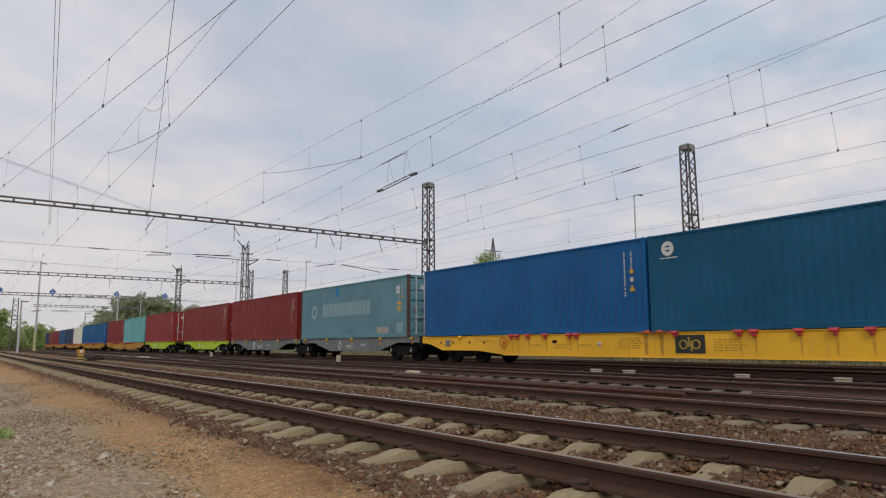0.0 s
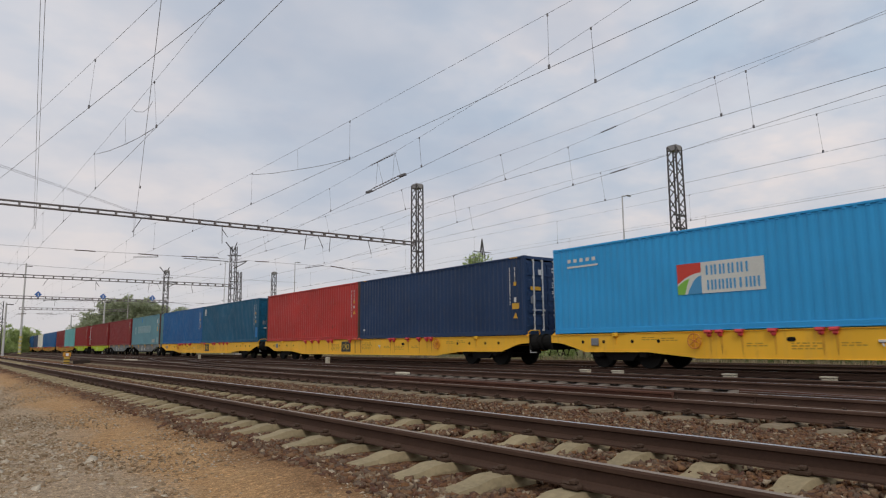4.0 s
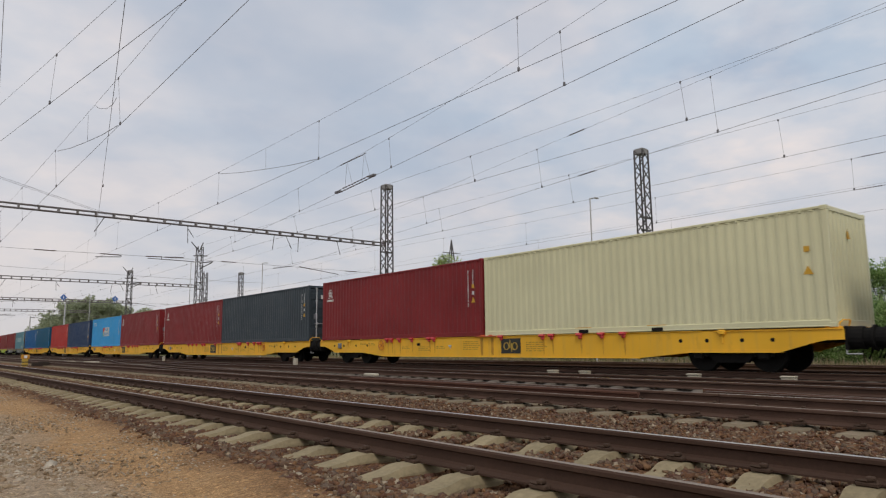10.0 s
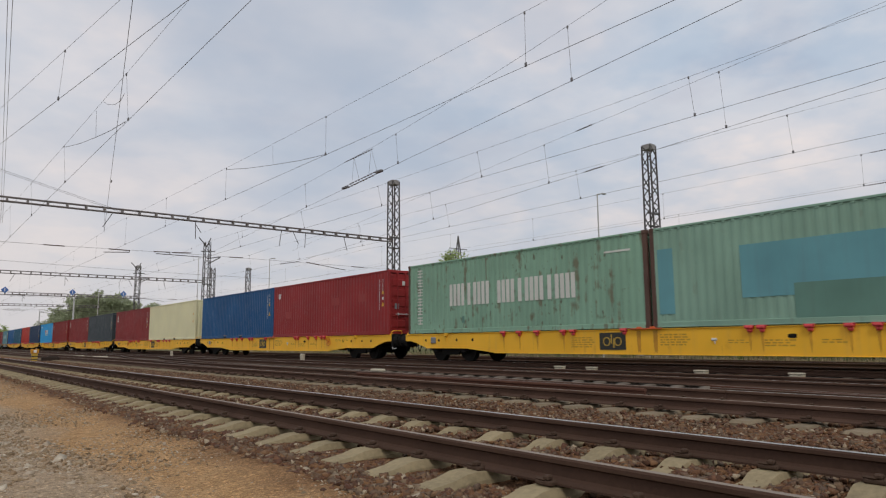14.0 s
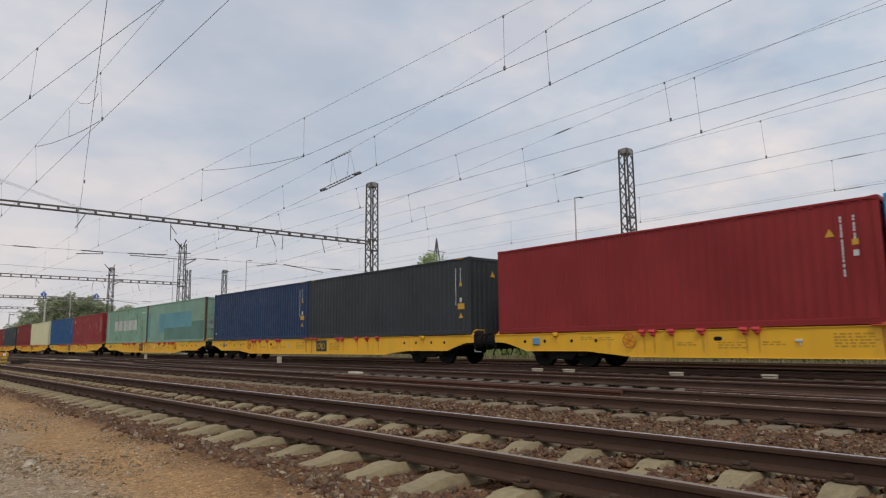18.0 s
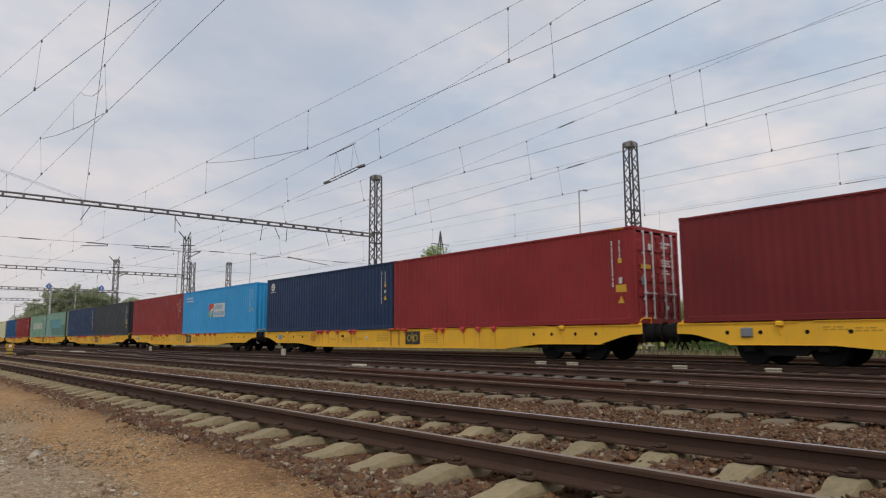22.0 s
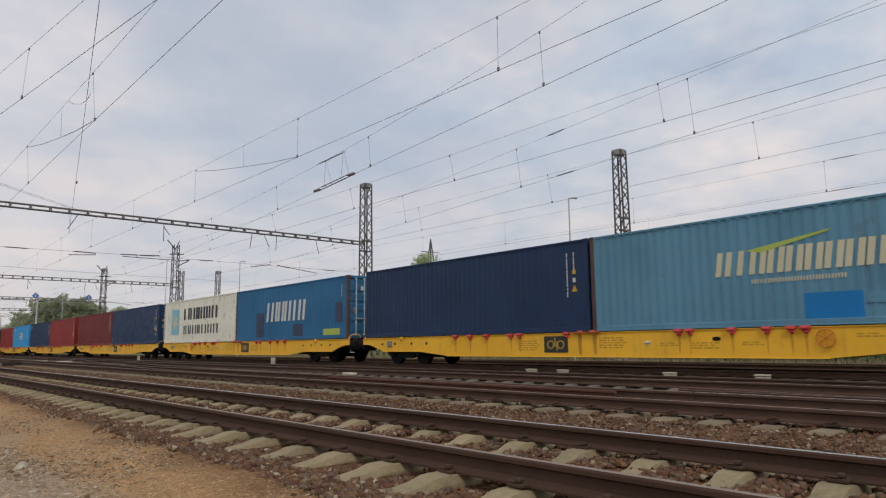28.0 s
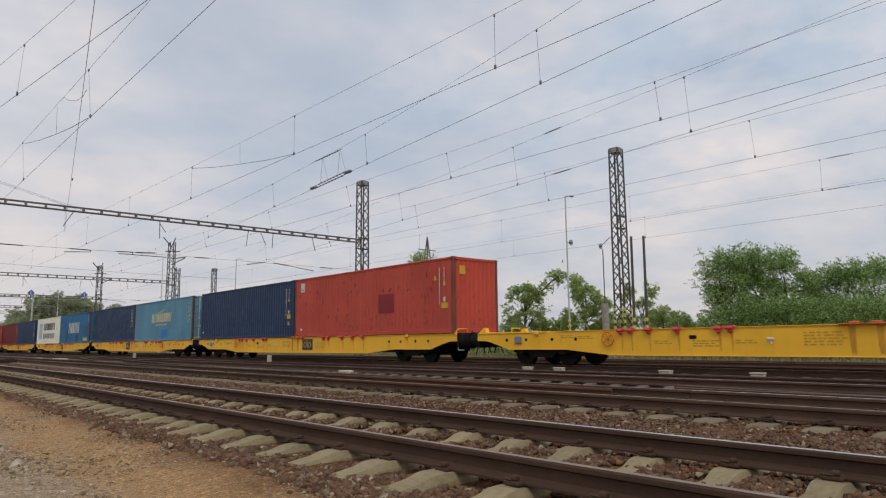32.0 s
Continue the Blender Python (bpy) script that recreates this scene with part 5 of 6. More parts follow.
P_SCUFF = plain("grey_scuff", (0.40, 0.38, 0.32), 0.7, 0, 5, 0.25, 0)
P_INK = plain("dark_lettering", (0.045, 0.05, 0.055), 0.6, 0, 4, 0.3, 0)
P_LETTER = plain("off_white_lettering", (0.66, 0.66, 0.60), 0.6, 0, 4, 0.12, 0)
P_LETTERF = plain("faded_lettering", (0.25, 0.40, 0.43), 0.6, 0, 4, 0.2, 0)
P_LETTERY = plain("cream_lettering", (0.64, 0.58, 0.38), 0.6, 0, 4, 0.12, 0)
P_LIMEMARK = plain("lime_mark", (0.42, 0.52, 0.10), 0.6, 0, 4, 0.12, 0)
P_MARKR = plain("mark_red", (0.62, 0.05, 0.03), 0.5, 0, 4, 0.08, 0)
P_MARKG = plain("mark_green", (0.20, 0.48, 0.06), 0.5, 0, 4, 0.08, 0)
P_MARKC = plain("mark_cyan", (0.06, 0.30, 0.55), 0.5, 0, 4, 0.08, 0)


def emblem(t):
    """A shipping company's crest, as plain shapes: rays, a disc, waves and a caption bar."""
    disc(t, "crest", 0.76, 2.33, 0.13, P_LETTER, "white crest shape", 0.035)
    g, y = Geo(), BOX_L / 2 - 0.76
    for k in range(7):
        a = radians(15 + 25 * k)
        c = Vector((MARK_X, y + 0.20 * math.cos(a), 2.33 + 0.20 * math.sin(a)))
        g.box(c, (0.005, 0.07, 0.028), turn=Matrix.Rotation(a, 3, "X"))
    part("crest_rays", g.mesh("crest_rays", P_LETTER), t)
    for k in range(3):
        w = 0.16 + 0.05 * k
        for sy in (-1, 1):
            patch(t, "crest_wave", 0.76 + sy * w * 0.98, 0.76 + sy * 0.05, 2.25 - 0.065 * k, 2.285 - 0.065 * k, P_LETTER)
    for k in range(7):
        patch(t, "crest_caption", 0.44 + k * 0.092, 0.515 + k * 0.092, 1.95, 2.05, P_LETTER)


def ring_logo(t):
    disc(t, "round_mark", 0.72, 2.50, 0.22, P_LETTER, "white round mark", 0.10)
    patch(t, "mark_bar", 0.60, 0.86, 2.46, 2.54, P_LETTER)
    patch(t, "mark_caption", 0.45, 1.05, 2.2, 2.23, P_LETTER)


def petrol_marks(t):
    ring_logo(t)
    patch(t, "label", 11.62, 11.98, 0.32, 0.98, P_PATCHB, "bright blue upright label")


def rail_panel(t):
    patch(t, "panel", 5.75, 7.6, 1.05, 1.94, P_LETTER, "white lettered panel")
    patch(t, "mark_ground", 4.97, 5.746, 1.05, 1.94, P_LETTER)
    bow = lambda o0, z0, o1, z1, rise: [(BOX_L / 2 - o0 - (o1 - o0) * k / 8, z0 + (z1 - z0) * k / 8 + rise * math.sin(math.pi * k / 8)) for k in range(9)]
    top, low = [(BOX_L / 2 - 4.97, 1.94), (BOX_L / 2 - 5.746, 1.94)], [(BOX_L / 2 - 5.746, 1.05)]
    for pts, material, label in ((top + bow(5.746, 1.66, 4.97, 1.36, 0.07), P_MARKR, "red arc"),
                                 (bow(5.28, 1.05, 5.746, 1.57, 0.13) + low, P_MARKC, "blue arc"),
                                 (bow(4.97, 1.30, 5.36, 1.50, 0.03) + bow(5.36, 1.50, 5.2, 1.05, 0.02) + [(BOX_L / 2 - 4.97, 1.05)], P_MARKG, "green arc")):
        part("mark_arc", Geo().plate(pts, MARK_X - 0.006, MARK_X - 0.002).mesh("mark_arc", material), t, label=label)
    barred(t, "caption", spread(5.90, 7.2, 5, 0.8), 1.56, 1.84, 0.06, P_MARKC, lift=0.003)
    barred(t, "caption", spread(5.92, 7.5, 7, 0.8, (4,)), 1.14, 1.42, 0.06, P_MARKC, lift=0.003)
    for i in range(5):
        patch(t, "small_sign", 0.68 + 0.27 * i, 0.82 + 0.27 * i, 2.42, 2.54, P_LETTER)
    patch(t, "small_caption", 0.65, 2.0, 2.24, 2.30, P_LETTER)


def green_letters(t):
    for i in range(6):
        z = 2.55 - i * 0.40
        for dz in (-0.13, 0.0, 0.12):
            patch(t, "sign_bar", 0.68, 1.02, z + dz - 0.022, z + dz + 0.022, P_LETTER)
        patch(t, "sign_bar", 0.825, 0.875, z - 0.17, z + 0.17, P_LETTER)
    barred(t, "lettering", spread(2.85, 5.25, 5, 0.86, (2,)), 1.08, 1.95, 0.17, P_LETTER, "white block lettering")
    barred(t, "lettering", spread(5.65, 9.45, 8, 0.86, (2, 5)), 1.08, 1.92, 0.17, P_LETTER, "white block lettering")
    patch(t, "patch", 3.6, 3.75, 0.4, 0.65, P_PATCHG)
    patch(t, "small_caption", 10.6, 11.6, 2.40, 2.46, P_LETTER)


def green_patches(t):
    patch(t, "overpaint", 2.76, 9.6, 0.75, 2.15, P_PATCHT, "blue-green overpainted patch")
    part("overpaint", strip(Geo(), 4.1, 9.67, 0.10, 1.05).mesh("overpaint", P_PATCHG), t, (-0.003, 0, 0), "dark green overpainted patch")
    part("overpaint", strip(Geo(), 9.67, 11.9, 0.10, 1.42).mesh("overpaint", P_PATCHG), t, (-0.003, 0, 0), "dark green overpainted patch")
    patch(t, "overpaint", 0.25, 0.75, 0.4, 2.3, P_PATCHT)


def star_letters(t):
    g, pts = Geo(), []
    for cy, cz, a0 in ((1.52, 2.2, 90), (1.52, 0.73, 180), (2.72, 0.73, 270), (2.72, 2.2, 0)):
        for k in range(5):
            a = radians(a0 + 22.5 * k)
            pts.append((BOX_L / 2 - cy + 0.16 * -math.cos(a), cz + 0.16 * math.sin(a)))
    part("star_panel", g.plate(pts, MARK_X - 0.0025, MARK_X + 0.0025).mesh("star_panel", P_PALEBLUE), t, label="pale blue rounded panel")
    star(t, 2.12, 1.46, 0.72, P_LETTERY)
    barred(t, "lettering", ((3.74, 4.78), (4.86, 5.76), (5.92, 6.55), (6.70, 7.48), (7.62, 8.36), (8.54, 9.46)), 1.56, 2.34, 0.30, P_INK, "dark grey block lettering")
    barred(t, "lettering", ((3.74, 4.28), (4.58, 5.08), (5.34, 6.0), (6.2, 6.66), (6.92, 7.70), (7.95, 8.62), (8.86, 9.58)), 0.60, 1.18, 0.20, P_INK, "dark grey block lettering")


def italic_letters(t):
    barred(t, "lettering", spread(3.75, 8.2, 6, 0.92, (0, 4)), 1.02, 2.06, 0.23, P_LETTER, "white block lettering", 0.12)
    patch(t, "overpaint", 2.75, 3.6, 0.2, 1.54, P_PATCHP)
    patch(t, "overpaint", 7.0, 8.0, 0.2, 0.82, P_PATCHP)
    patch(t, "overpaint", 11.1, 11.65, 0.8, 1.74, P_PATCHP)
    patch(t, "overpaint", 10.0, 11.5, 0.2, 0.5, P_LIMEMARK)


def swoosh_letters(t):
    barred(t, "lettering", spread(4.05, 8.1, 9, 0.9, (1,)), 1.36, 2.0, 0.15, P_LETTERY, "cream block lettering", 0.16)
    barred(t, "caption", spread(5.0, 7.25, 16, 0.75), 1.12, 1.23, 0.035, P_LETTERY, "small cream caption", 0.1)
    g, y = Geo(), BOX_L / 2
    g.v = [(MARK_X - 0.004, y - 4.9, 1.98), (MARK_X - 0.004, y - 7.0, 2.32), (MARK_X - 0.004, y - 6.9, 2.25), (MARK_X - 0.004, y - 5.3, 1.90)]
    g.face((0, 1, 2, 3))
    part("swoosh", g.mesh("swoosh", P_LIMEMARK), t, label="lime swoosh")
    patch(t, "overpaint", 6.26, 7.53, 0.12, 0.80, P_PATCHB, "bright blue overpainted patch")
    patch(t, "overpaint", 7.6, 8.9, 0.5, 0.75, P_NILE)


def red_square(t):
    part("end_label", Geo().box((-0.75, -BOX_L / 2 - 0.003, 2.45), (0.3, 0.006, 0.34)).mesh("end_label", M_LABELO), t, label="amber label on the end wall")
    patch(t, "overpaint", 7.31, 8.41, 0.93, 1.74, P_PATCHR, "darker red overpainted square")
    patch(t, "white_mark", 0.61, 0.98, 2.26, 2.70, M_LABELW, "white square mark")
    patch(t, "mark_bar", 0.68, 0.9, 2.34, 2.40, P_MARKC)
    patch(t, "label", 0.6, 0.8, 0.33, 0.43, M_LABELW)


def red_patches(t):
    patch(t, "label", 0.62, 0.9, 2.2, 2.5, M_LABELW, "white paper label")
    for o, z in ((1.6, 1.05), (6.9, 1.55), (9.5, 1.6)):
        patch(t, "overpaint", o, o + 0.75, z, z + 0.38, P_PATCHL)


def small_label(t):
    patch(t, "label", 0.35, 0.5, 0.4, 0.5, M_LABELW)


def old_letters(t):
    disc(t, "faded_mark", 1.9, 1.55, 0.42, P_LETTERF, "faded white round mark", 0.2)
    barred(t, "faded_lettering", spread(3.0, 8.6, 12, 0.86), 1.22, 1.95, 0.19, P_LETTERF, "faded white block lettering")
    for o, z in ((11.1, 2.3), (11.1, 2.1), (11.2, 1.55), (11.2, 1.3)):
        patch(t, "label", o, o + 0.34, z, z + 0.16, M_LABELW if z > 2 else M_LABELO)
    patch(t, "overpaint", 11.15, 11.7, 0.2, 0.7, P_LETTERF, "pale blue-grey patch")
    patch(t, "overpaint", 9.3, 10.4, 0.2, 0.52, P_SCUFF, "grey scuffed patch")
    patch(t, "overpaint", 4.6, 5.0, 2.3, 2.8, P_PATCHB)


LOADS = [
    ((P_BLUE, "bright blue ribbed shipping container on a yellow wagon", True, "abcdw", None), (P_TEALBLUE, "petrol blue ribbed container with white round mark", True, "abcdw", petrol_marks)),
    ((P_RED, "signal red ribbed container with rusty edges", True, "abcdw", None), (P_NAVY, "navy blue ribbed container with white lock rods", True, "abcdwy", small_label)),
    ((P_SKY, "sky blue container with white and coloured panel", True, "abw", rail_panel), (P_MAROON, "maroon container with white crest and doors", True, "abcdw", emblem)),
    ((P_MAROON, "maroon container with white crest", True, "abcdw", emblem), (P_GREY, "slate grey container with pale lock rods", True, "abcdw", None)),
    ((P_MAROON, "maroon ribbed container with white crest", True, "abcdw", emblem), (P_CREAM, "clean cream container with plain end wall", False, "wcf", None)),
    ((P_MID, "royal blue container with fork pockets", True, "abcwf", None), (P_MAROON3, "maroon container with pale patches and paper label", True, "abcdw", red_patches)),
    ((P_GREEN, "rusty faded green container with white block lettering", True, "", green_letters), (P_GREEN2, "faded green container with overpainted patches", True, "cw", green_patches)),
    ((P_NAVY, "navy blue container with amber label", True, "abcdwy", small_label), (P_CHAR, "charcoal container with plain ribbed end", False, "abcdwy", None)),
    ((P_MAROON3, "maroon ribbed container with amber triangle", True, "abcdt", None), (P_SKY, "sky blue container with white and coloured panel", False, "abw", rail_panel)),
    ((P_NAVY2, "dark navy container with white round mark", True, "abcdw", ring_logo), (P_MAROON3, "brick maroon container with white lock rods", True, "abcdwy", None)),
    ((P_MAROON2, "brown maroon ribbed container", True, "abcdw", None), (P_NAVY, "navy blue container with white lock rods", True, "abcdwy", small_label)),
    ((P_WHITE, "rust-stained white container with star panel and dark lettering", True, "", star_letters), (P_ITAL, "worn blue container with white block lettering", True, "b", italic_letters)),
    ((P_NAVY2, "dark navy ribbed container", True, "abcdw", None), (P_NILE, "faded sea blue container with cream lettering", True, "abcdw", swoosh_letters)),
    ((P_NAVY2, "dark navy ribbed container with amber label", True, "abcdwy", small_label), (P_ORANGE, "faded orange-red container with plain ribbed end", False, "abcdty", red_square)),
]
OLD = {P_GREEN, P_GREEN2, P_ITAL, P_NILE, P_RED, P_TEAL}
made_boxes = []
for k, pair in enumerate(LOADS):
    for j, (paint, label, doors, marks, extra) in enumerate(pair):
        own_rods = paint if (k, j) in ((0, 1), (5, 1), (6, 1), (2, 0)) else None
        c = container(k * WAGON_STEP + j * 12.285, paint, label, doors, marks, extra, P_RUSTPOST if paint in OLD else P_REDPOST if paint is P_ORANGE else None, own_rods)
        made_boxes.append(c)
for behind, paint, label, extra, doors in (
        (-13.76, P_TEAL, "worn teal container with faded lettering on a grey wagon", old_letters, True), (-26.75, P_MAROON, "maroon container on a grey wagon", None, True),
        (-40.35, P_MAROON, "maroon container on a lime green wagon", None, True), (-57.0, P_MAROON3, "maroon container on a lime green wagon", None, True),
        (-69.9, P_TURQ, "turquoise container on an orange wagon", None, True), (-82.4, P_MAROON, "maroon container on an orange wagon", None, True),
        (-96.3, P_BLUE, "blue container far up the train", None, True), (-108.8, P_BLUE, "blue container far up the train", None, True),
        (-121.4, P_WHITE, "white container far up the train", None, True), (-134.2, P_NAVY, "navy container far up the train", None, True),
        (-147.9, P_MID, "blue container far up the train", None, True), (-160.4, P_MAROON, "maroon container far up the train", None, True),
        (-174.2, P_MAROON, "maroon container far up the train", None, True), (-186.7, P_NAVY, "navy container far up the train", None, True)):
    container(behind * 0.987, paint, label, doors, "abc", extra, P_RUSTPOST if paint in OLD else None)


# wagon meshes; o is the distance behind the front load's edge
def loc(o):
    return 12.19 - o * 0.987


def beam_outline():
    pts = [(-0.22, 1.02), (-0.22, 0.76), (0.18, 0.75), (0.45, 0.70), (1.3, 0.465), (3.9, 0.445), (5.6, 0.285)]
    low = pts[1:] + [(24.71 - o, z) for o, z in pts[:0:-1]]
    top = [(24.93, 1.02), (21.7, 1.02), (21.1, 1.04), (3.6, 1.04), (3.0, 1.02), (-0.22, 1.02)]
    return [(loc(o), z) for o, z in low + top]


SIDE_BEAM = Geo().plate(beam_outline(), -1.19, -1.165).mesh("side_beam", M_YELLOW)
fl = Geo().box((-1.12, loc(12.355), 1.037), (0.2, 17.6, 0.022), 0.004)
for o in (1.45, 23.26):
    fl.box((-1.12, loc(o), 1.017), (0.2, 3.25, 0.022), 0.004)
low_fl = Geo().box((-1.11, loc(12.355), 0.29), (0.2, 13.6, 0.02), 0.004).box((-1.11, loc(2.6), 0.46), (0.2, 2.6, 0.02), 0.004).box((-1.11, loc(22.1), 0.46), (0.2, 2.6, 0.02), 0.004)
TOP_FLANGE = fl.mesh("top_flange", M_YELLOW)
LOW_FLANGE = low_fl.mesh("bottom_flange", M_YELLOW)
CENTRE_SILL = Geo().box((0, 0, 0.86), (0.5, 24.6, 0.34), 0.02).mesh("centre_sill", M_UNDER)
CROSS = Geo().box((0, 0, 0.82), (2.28, 0.16, 0.30), 0.01).mesh("cross_member", M_YELLOW)
DECK_PLATE = Geo().box((0, 0, 1.0), (2.28, 3.6, 0.02), 0.004).mesh("deck_plate", M_YELLOW)
END_SILL = Geo().box((0, 0, 0.92), (2.3, 0.1, 0.30), 0.015).mesh("headstock", M_YELLOW)
BUFFER = Geo().box((0, 0.02, 0), (0.6, 0.06, 0.56), 0.02).rod((0, 0, 0), (0, 0.36, 0), 0.27, 16).rod((0, 0.3, 0), (0, 0.56, 0), 0.23, 16).mesh("buffer", M_BLACK)
BUFFER_HEAD = Geo().rod((0, 0.545, 0), (0, 0.585, 0), 0.30, 20).mesh("buffer_head", M_BLACK)
HOOK = Geo().box((0, 0.2, 0), (0.07, 0.4, 0.14), 0.02).rod((0, 0.3, -0.1), (0, 0.3, -0.45), 0.03, 6).rod((-0.09, 0.3, -0.05), (-0.09, 0.62, -0.22), 0.035, 6).rod((0.09, 0.3, -0.05), (0.09, 0.62, -0.22), 0.035, 6).rod((-0.16, 0.5, -0.16), (0.16, 0.5, -0.16), 0.045, 8).mesh("coupling_hook", M_BLACK)
HOSE = Geo().tube([(0, 0, 0.1), (0, 0.22, 0.02), (0, 0.3, -0.2), (0, 0.2, -0.42)], 0.03, 6).mesh("air_hose", M_BLACK)
# the beam is uncut: black discs stand for the shade inside its holes
hole = Geo().rod((-1.196, 0, 0), (-1.186, 0, 0), 0.055, 12)
HOLE_SHADE = hole.mesh("lightening_hole", M_BLACK)
# likewise a black slot shape for the shade inside the oval hole
SLOT_SHADE = Geo().box((-1.193, 0, 0), (0.01, 0.12, 0.11), 0.0).rod((-1.199, -0.06, 0), (-1.188, -0.06, 0), 0.055, 10).rod((-1.199, 0.06, 0), (-1.188, 0.06, 0), 0.055, 10).mesh("slot_hole", M_BLACK)
sp = Geo().box((-1.25, 0, 1.02), (0.15, 0.22, 0.09), 0.03).box((-1.235, -0.015, 0.945), (0.11, 0.14, 0.12), 0.04).box((-1.2, 0, 1.062), (0.2, 0.26, 0.03), 0.01)
SPIGOT = sp.mesh("spigot", M_RED)
SPIGOT_FLAT = Geo().box((-1.2, 0, 1.045), (0.2, 0.62, 0.035), 0.012).box((-1.2, 0, 1.08), (0.12, 0.2, 0.06), 0.02).mesh("folded_spigot", M_SIGNRED)
RUST_RUN = Geo().plate([(-0.05, 0.99), (-0.045, 0.62), (-0.028, 0.44), (-0.012, 0.36), (0.0, 0.45), (0.014, 0.58), (0.026, 0.72), (0.045, 0.99)], -1.1945, -1.1905).mesh("rust_run", plain("rust_run_paint", (0.70, 0.34, 0.022), 0.6, 0, 12, 0.3, 0))
RUST_WIDE = Geo().plate([(-0.075, 0.99), (-0.06, 0.40), (-0.04, 0.33), (0.01, 0.40), (0.03, 0.32), (0.06, 0.55), (0.075, 0.99)], -1.1938, -1.1906).mesh("rust_run", plain("wide_rust_run_paint", (0.58, 0.265, 0.022), 0.6, 0, 9, 0.35, 0))
BRACKET = Geo().box((-1.23, 0, 0.99), (0.1, 0.2, 0.14), 0.03).rod((-1.26, 0, 0.93), (-1.2, 0, 0.99), 0.045, 8).box((-1.2, 0, 0.83), (0.03, 0.05, 0.26), 0.01).mesh("lashing_bracket", M_YELLOW)
LABEL_BOX = Geo().box((-1.215, 0, 0.78), (0.05, 0.31, 0.25), 0.02).box((-1.243, 0, 0.78), (0.008, 0.25, 0.19), 0.003).mesh("label_box", M_BOXGREY)
LOGO = Geo().box((-1.197, 0, 0.69), (0.012, 0.98, 0.53), 0.0).mesh("logo_plate", M_PLATE)


def logo_mark():
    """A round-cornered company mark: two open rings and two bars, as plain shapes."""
    g = Geo()
    for cy in (0.21, -0.21):
        pts = [(-1.2055, cy + 0.125 * math.cos(a), 0.68 + 0.125 * math.sin(a)) for a in [2 * math.pi * i / 14 for i in range(15)]]
        for a, b in zip(pts, pts[1:]):
            g.rod(a, b, 0.022, 4)
    g.box((-1.2055, 0.03, 0.755), (0.006, 0.045, 0.28)).box((-1.2055, -0.05, 0.635), (0.006, 0.045, 0.30))
    return g


LOGO_MARK = logo_mark().mesh("logo_mark", M_MARKY)
wheel_g = Geo()
wheel_pts = [(-1.25, 0.21 * math.cos(a), 0.77 + 0.21 * math.sin(a)) for a in [2 * math.pi * i / 18 for i in range(19)]]
wheel_g.tube(wheel_pts, 0.017, 6)
for i in range(3):
    a = math.pi * i / 3 + 0.4
    wheel_g.rod((-1.25, 0.2 * math.cos(a), 0.77 + 0.2 * math.sin(a)), (-1.25, -0.2 * math.cos(a), 0.77 - 0.2 * math.sin(a)), 0.012, 5)
wheel_g.rod((-1.26, 0, 0.77), (-1.18, 0, 0.77), 0.035, 8)
HAND_WHEEL = wheel_g.mesh("hand_wheel", plain("worn_orange_paint", (0.62, 0.20, 0.03), 0.5, 0, 8, 0.3, 0.1))


def stencil(w, h, rows, seed, material, x=-1.1925):
    r, g = random.Random(seed), Geo()
    for k in range(rows):
        y = w / 2
        while y > -w / 2 + 0.03:
            l_ = r.uniform(0.04, 0.16)
            g.box((x, y - l_ / 2, h / 2 - (k + 0.5) * h / rows), (0.003, l_, h / rows * 0.55))
            y -= l_ + r.uniform(0.02, 0.08)
    return g.mesh("stencil", material)


STENCIL_A = stencil(0.9, 0.36, 5, 1, M_STENCIL)
STENCIL_B = stencil(0.5, 0.12, 2, 2, M_STENCIL)
STENCIL_C = stencil(0.7, 0.2, 3, 3, M_STENCIL)
VALVE = Geo().box((-1.21, 0, 0.02), (0.05, 0.16, 0.07), 0.015).rod((-1.2, 0, 0), (-1.22, -0.03, -0.1), 0.018, 6).mesh("valve_handle", M_LABELW)
GUIDE = Geo().plate([(0, 0), (0.30, 0), (0.30, 0.06), (0.14, 0.20), (0.05, 0.20), (0, 0.05)], -0.09, 0.09).mesh("corner_guide", M_YELLOW)
GRAB = Geo().tube([(1.1, 0, 0.0), (1.1, 0.05, 0.13), (1.02, 0.1, 0.2), (0.6, 0.1, 0.2), (0.52, 0.05, 0.13), (0.5, 0, 0)], 0.02, 6).mesh("grab_rail", M_YELLOW)
STEP_IRON = Geo().box((1.12, 0, -0.13), (0.03, 0.05, 0.34), 0.01).rod((1.12, 0, -0.3), (1.12, 0, -0.42), 0.015, 5).rod((1.12, 0, -0.42), (1.12, 0.32, -0.42), 0.018, 5).mesh("step", M_POST)

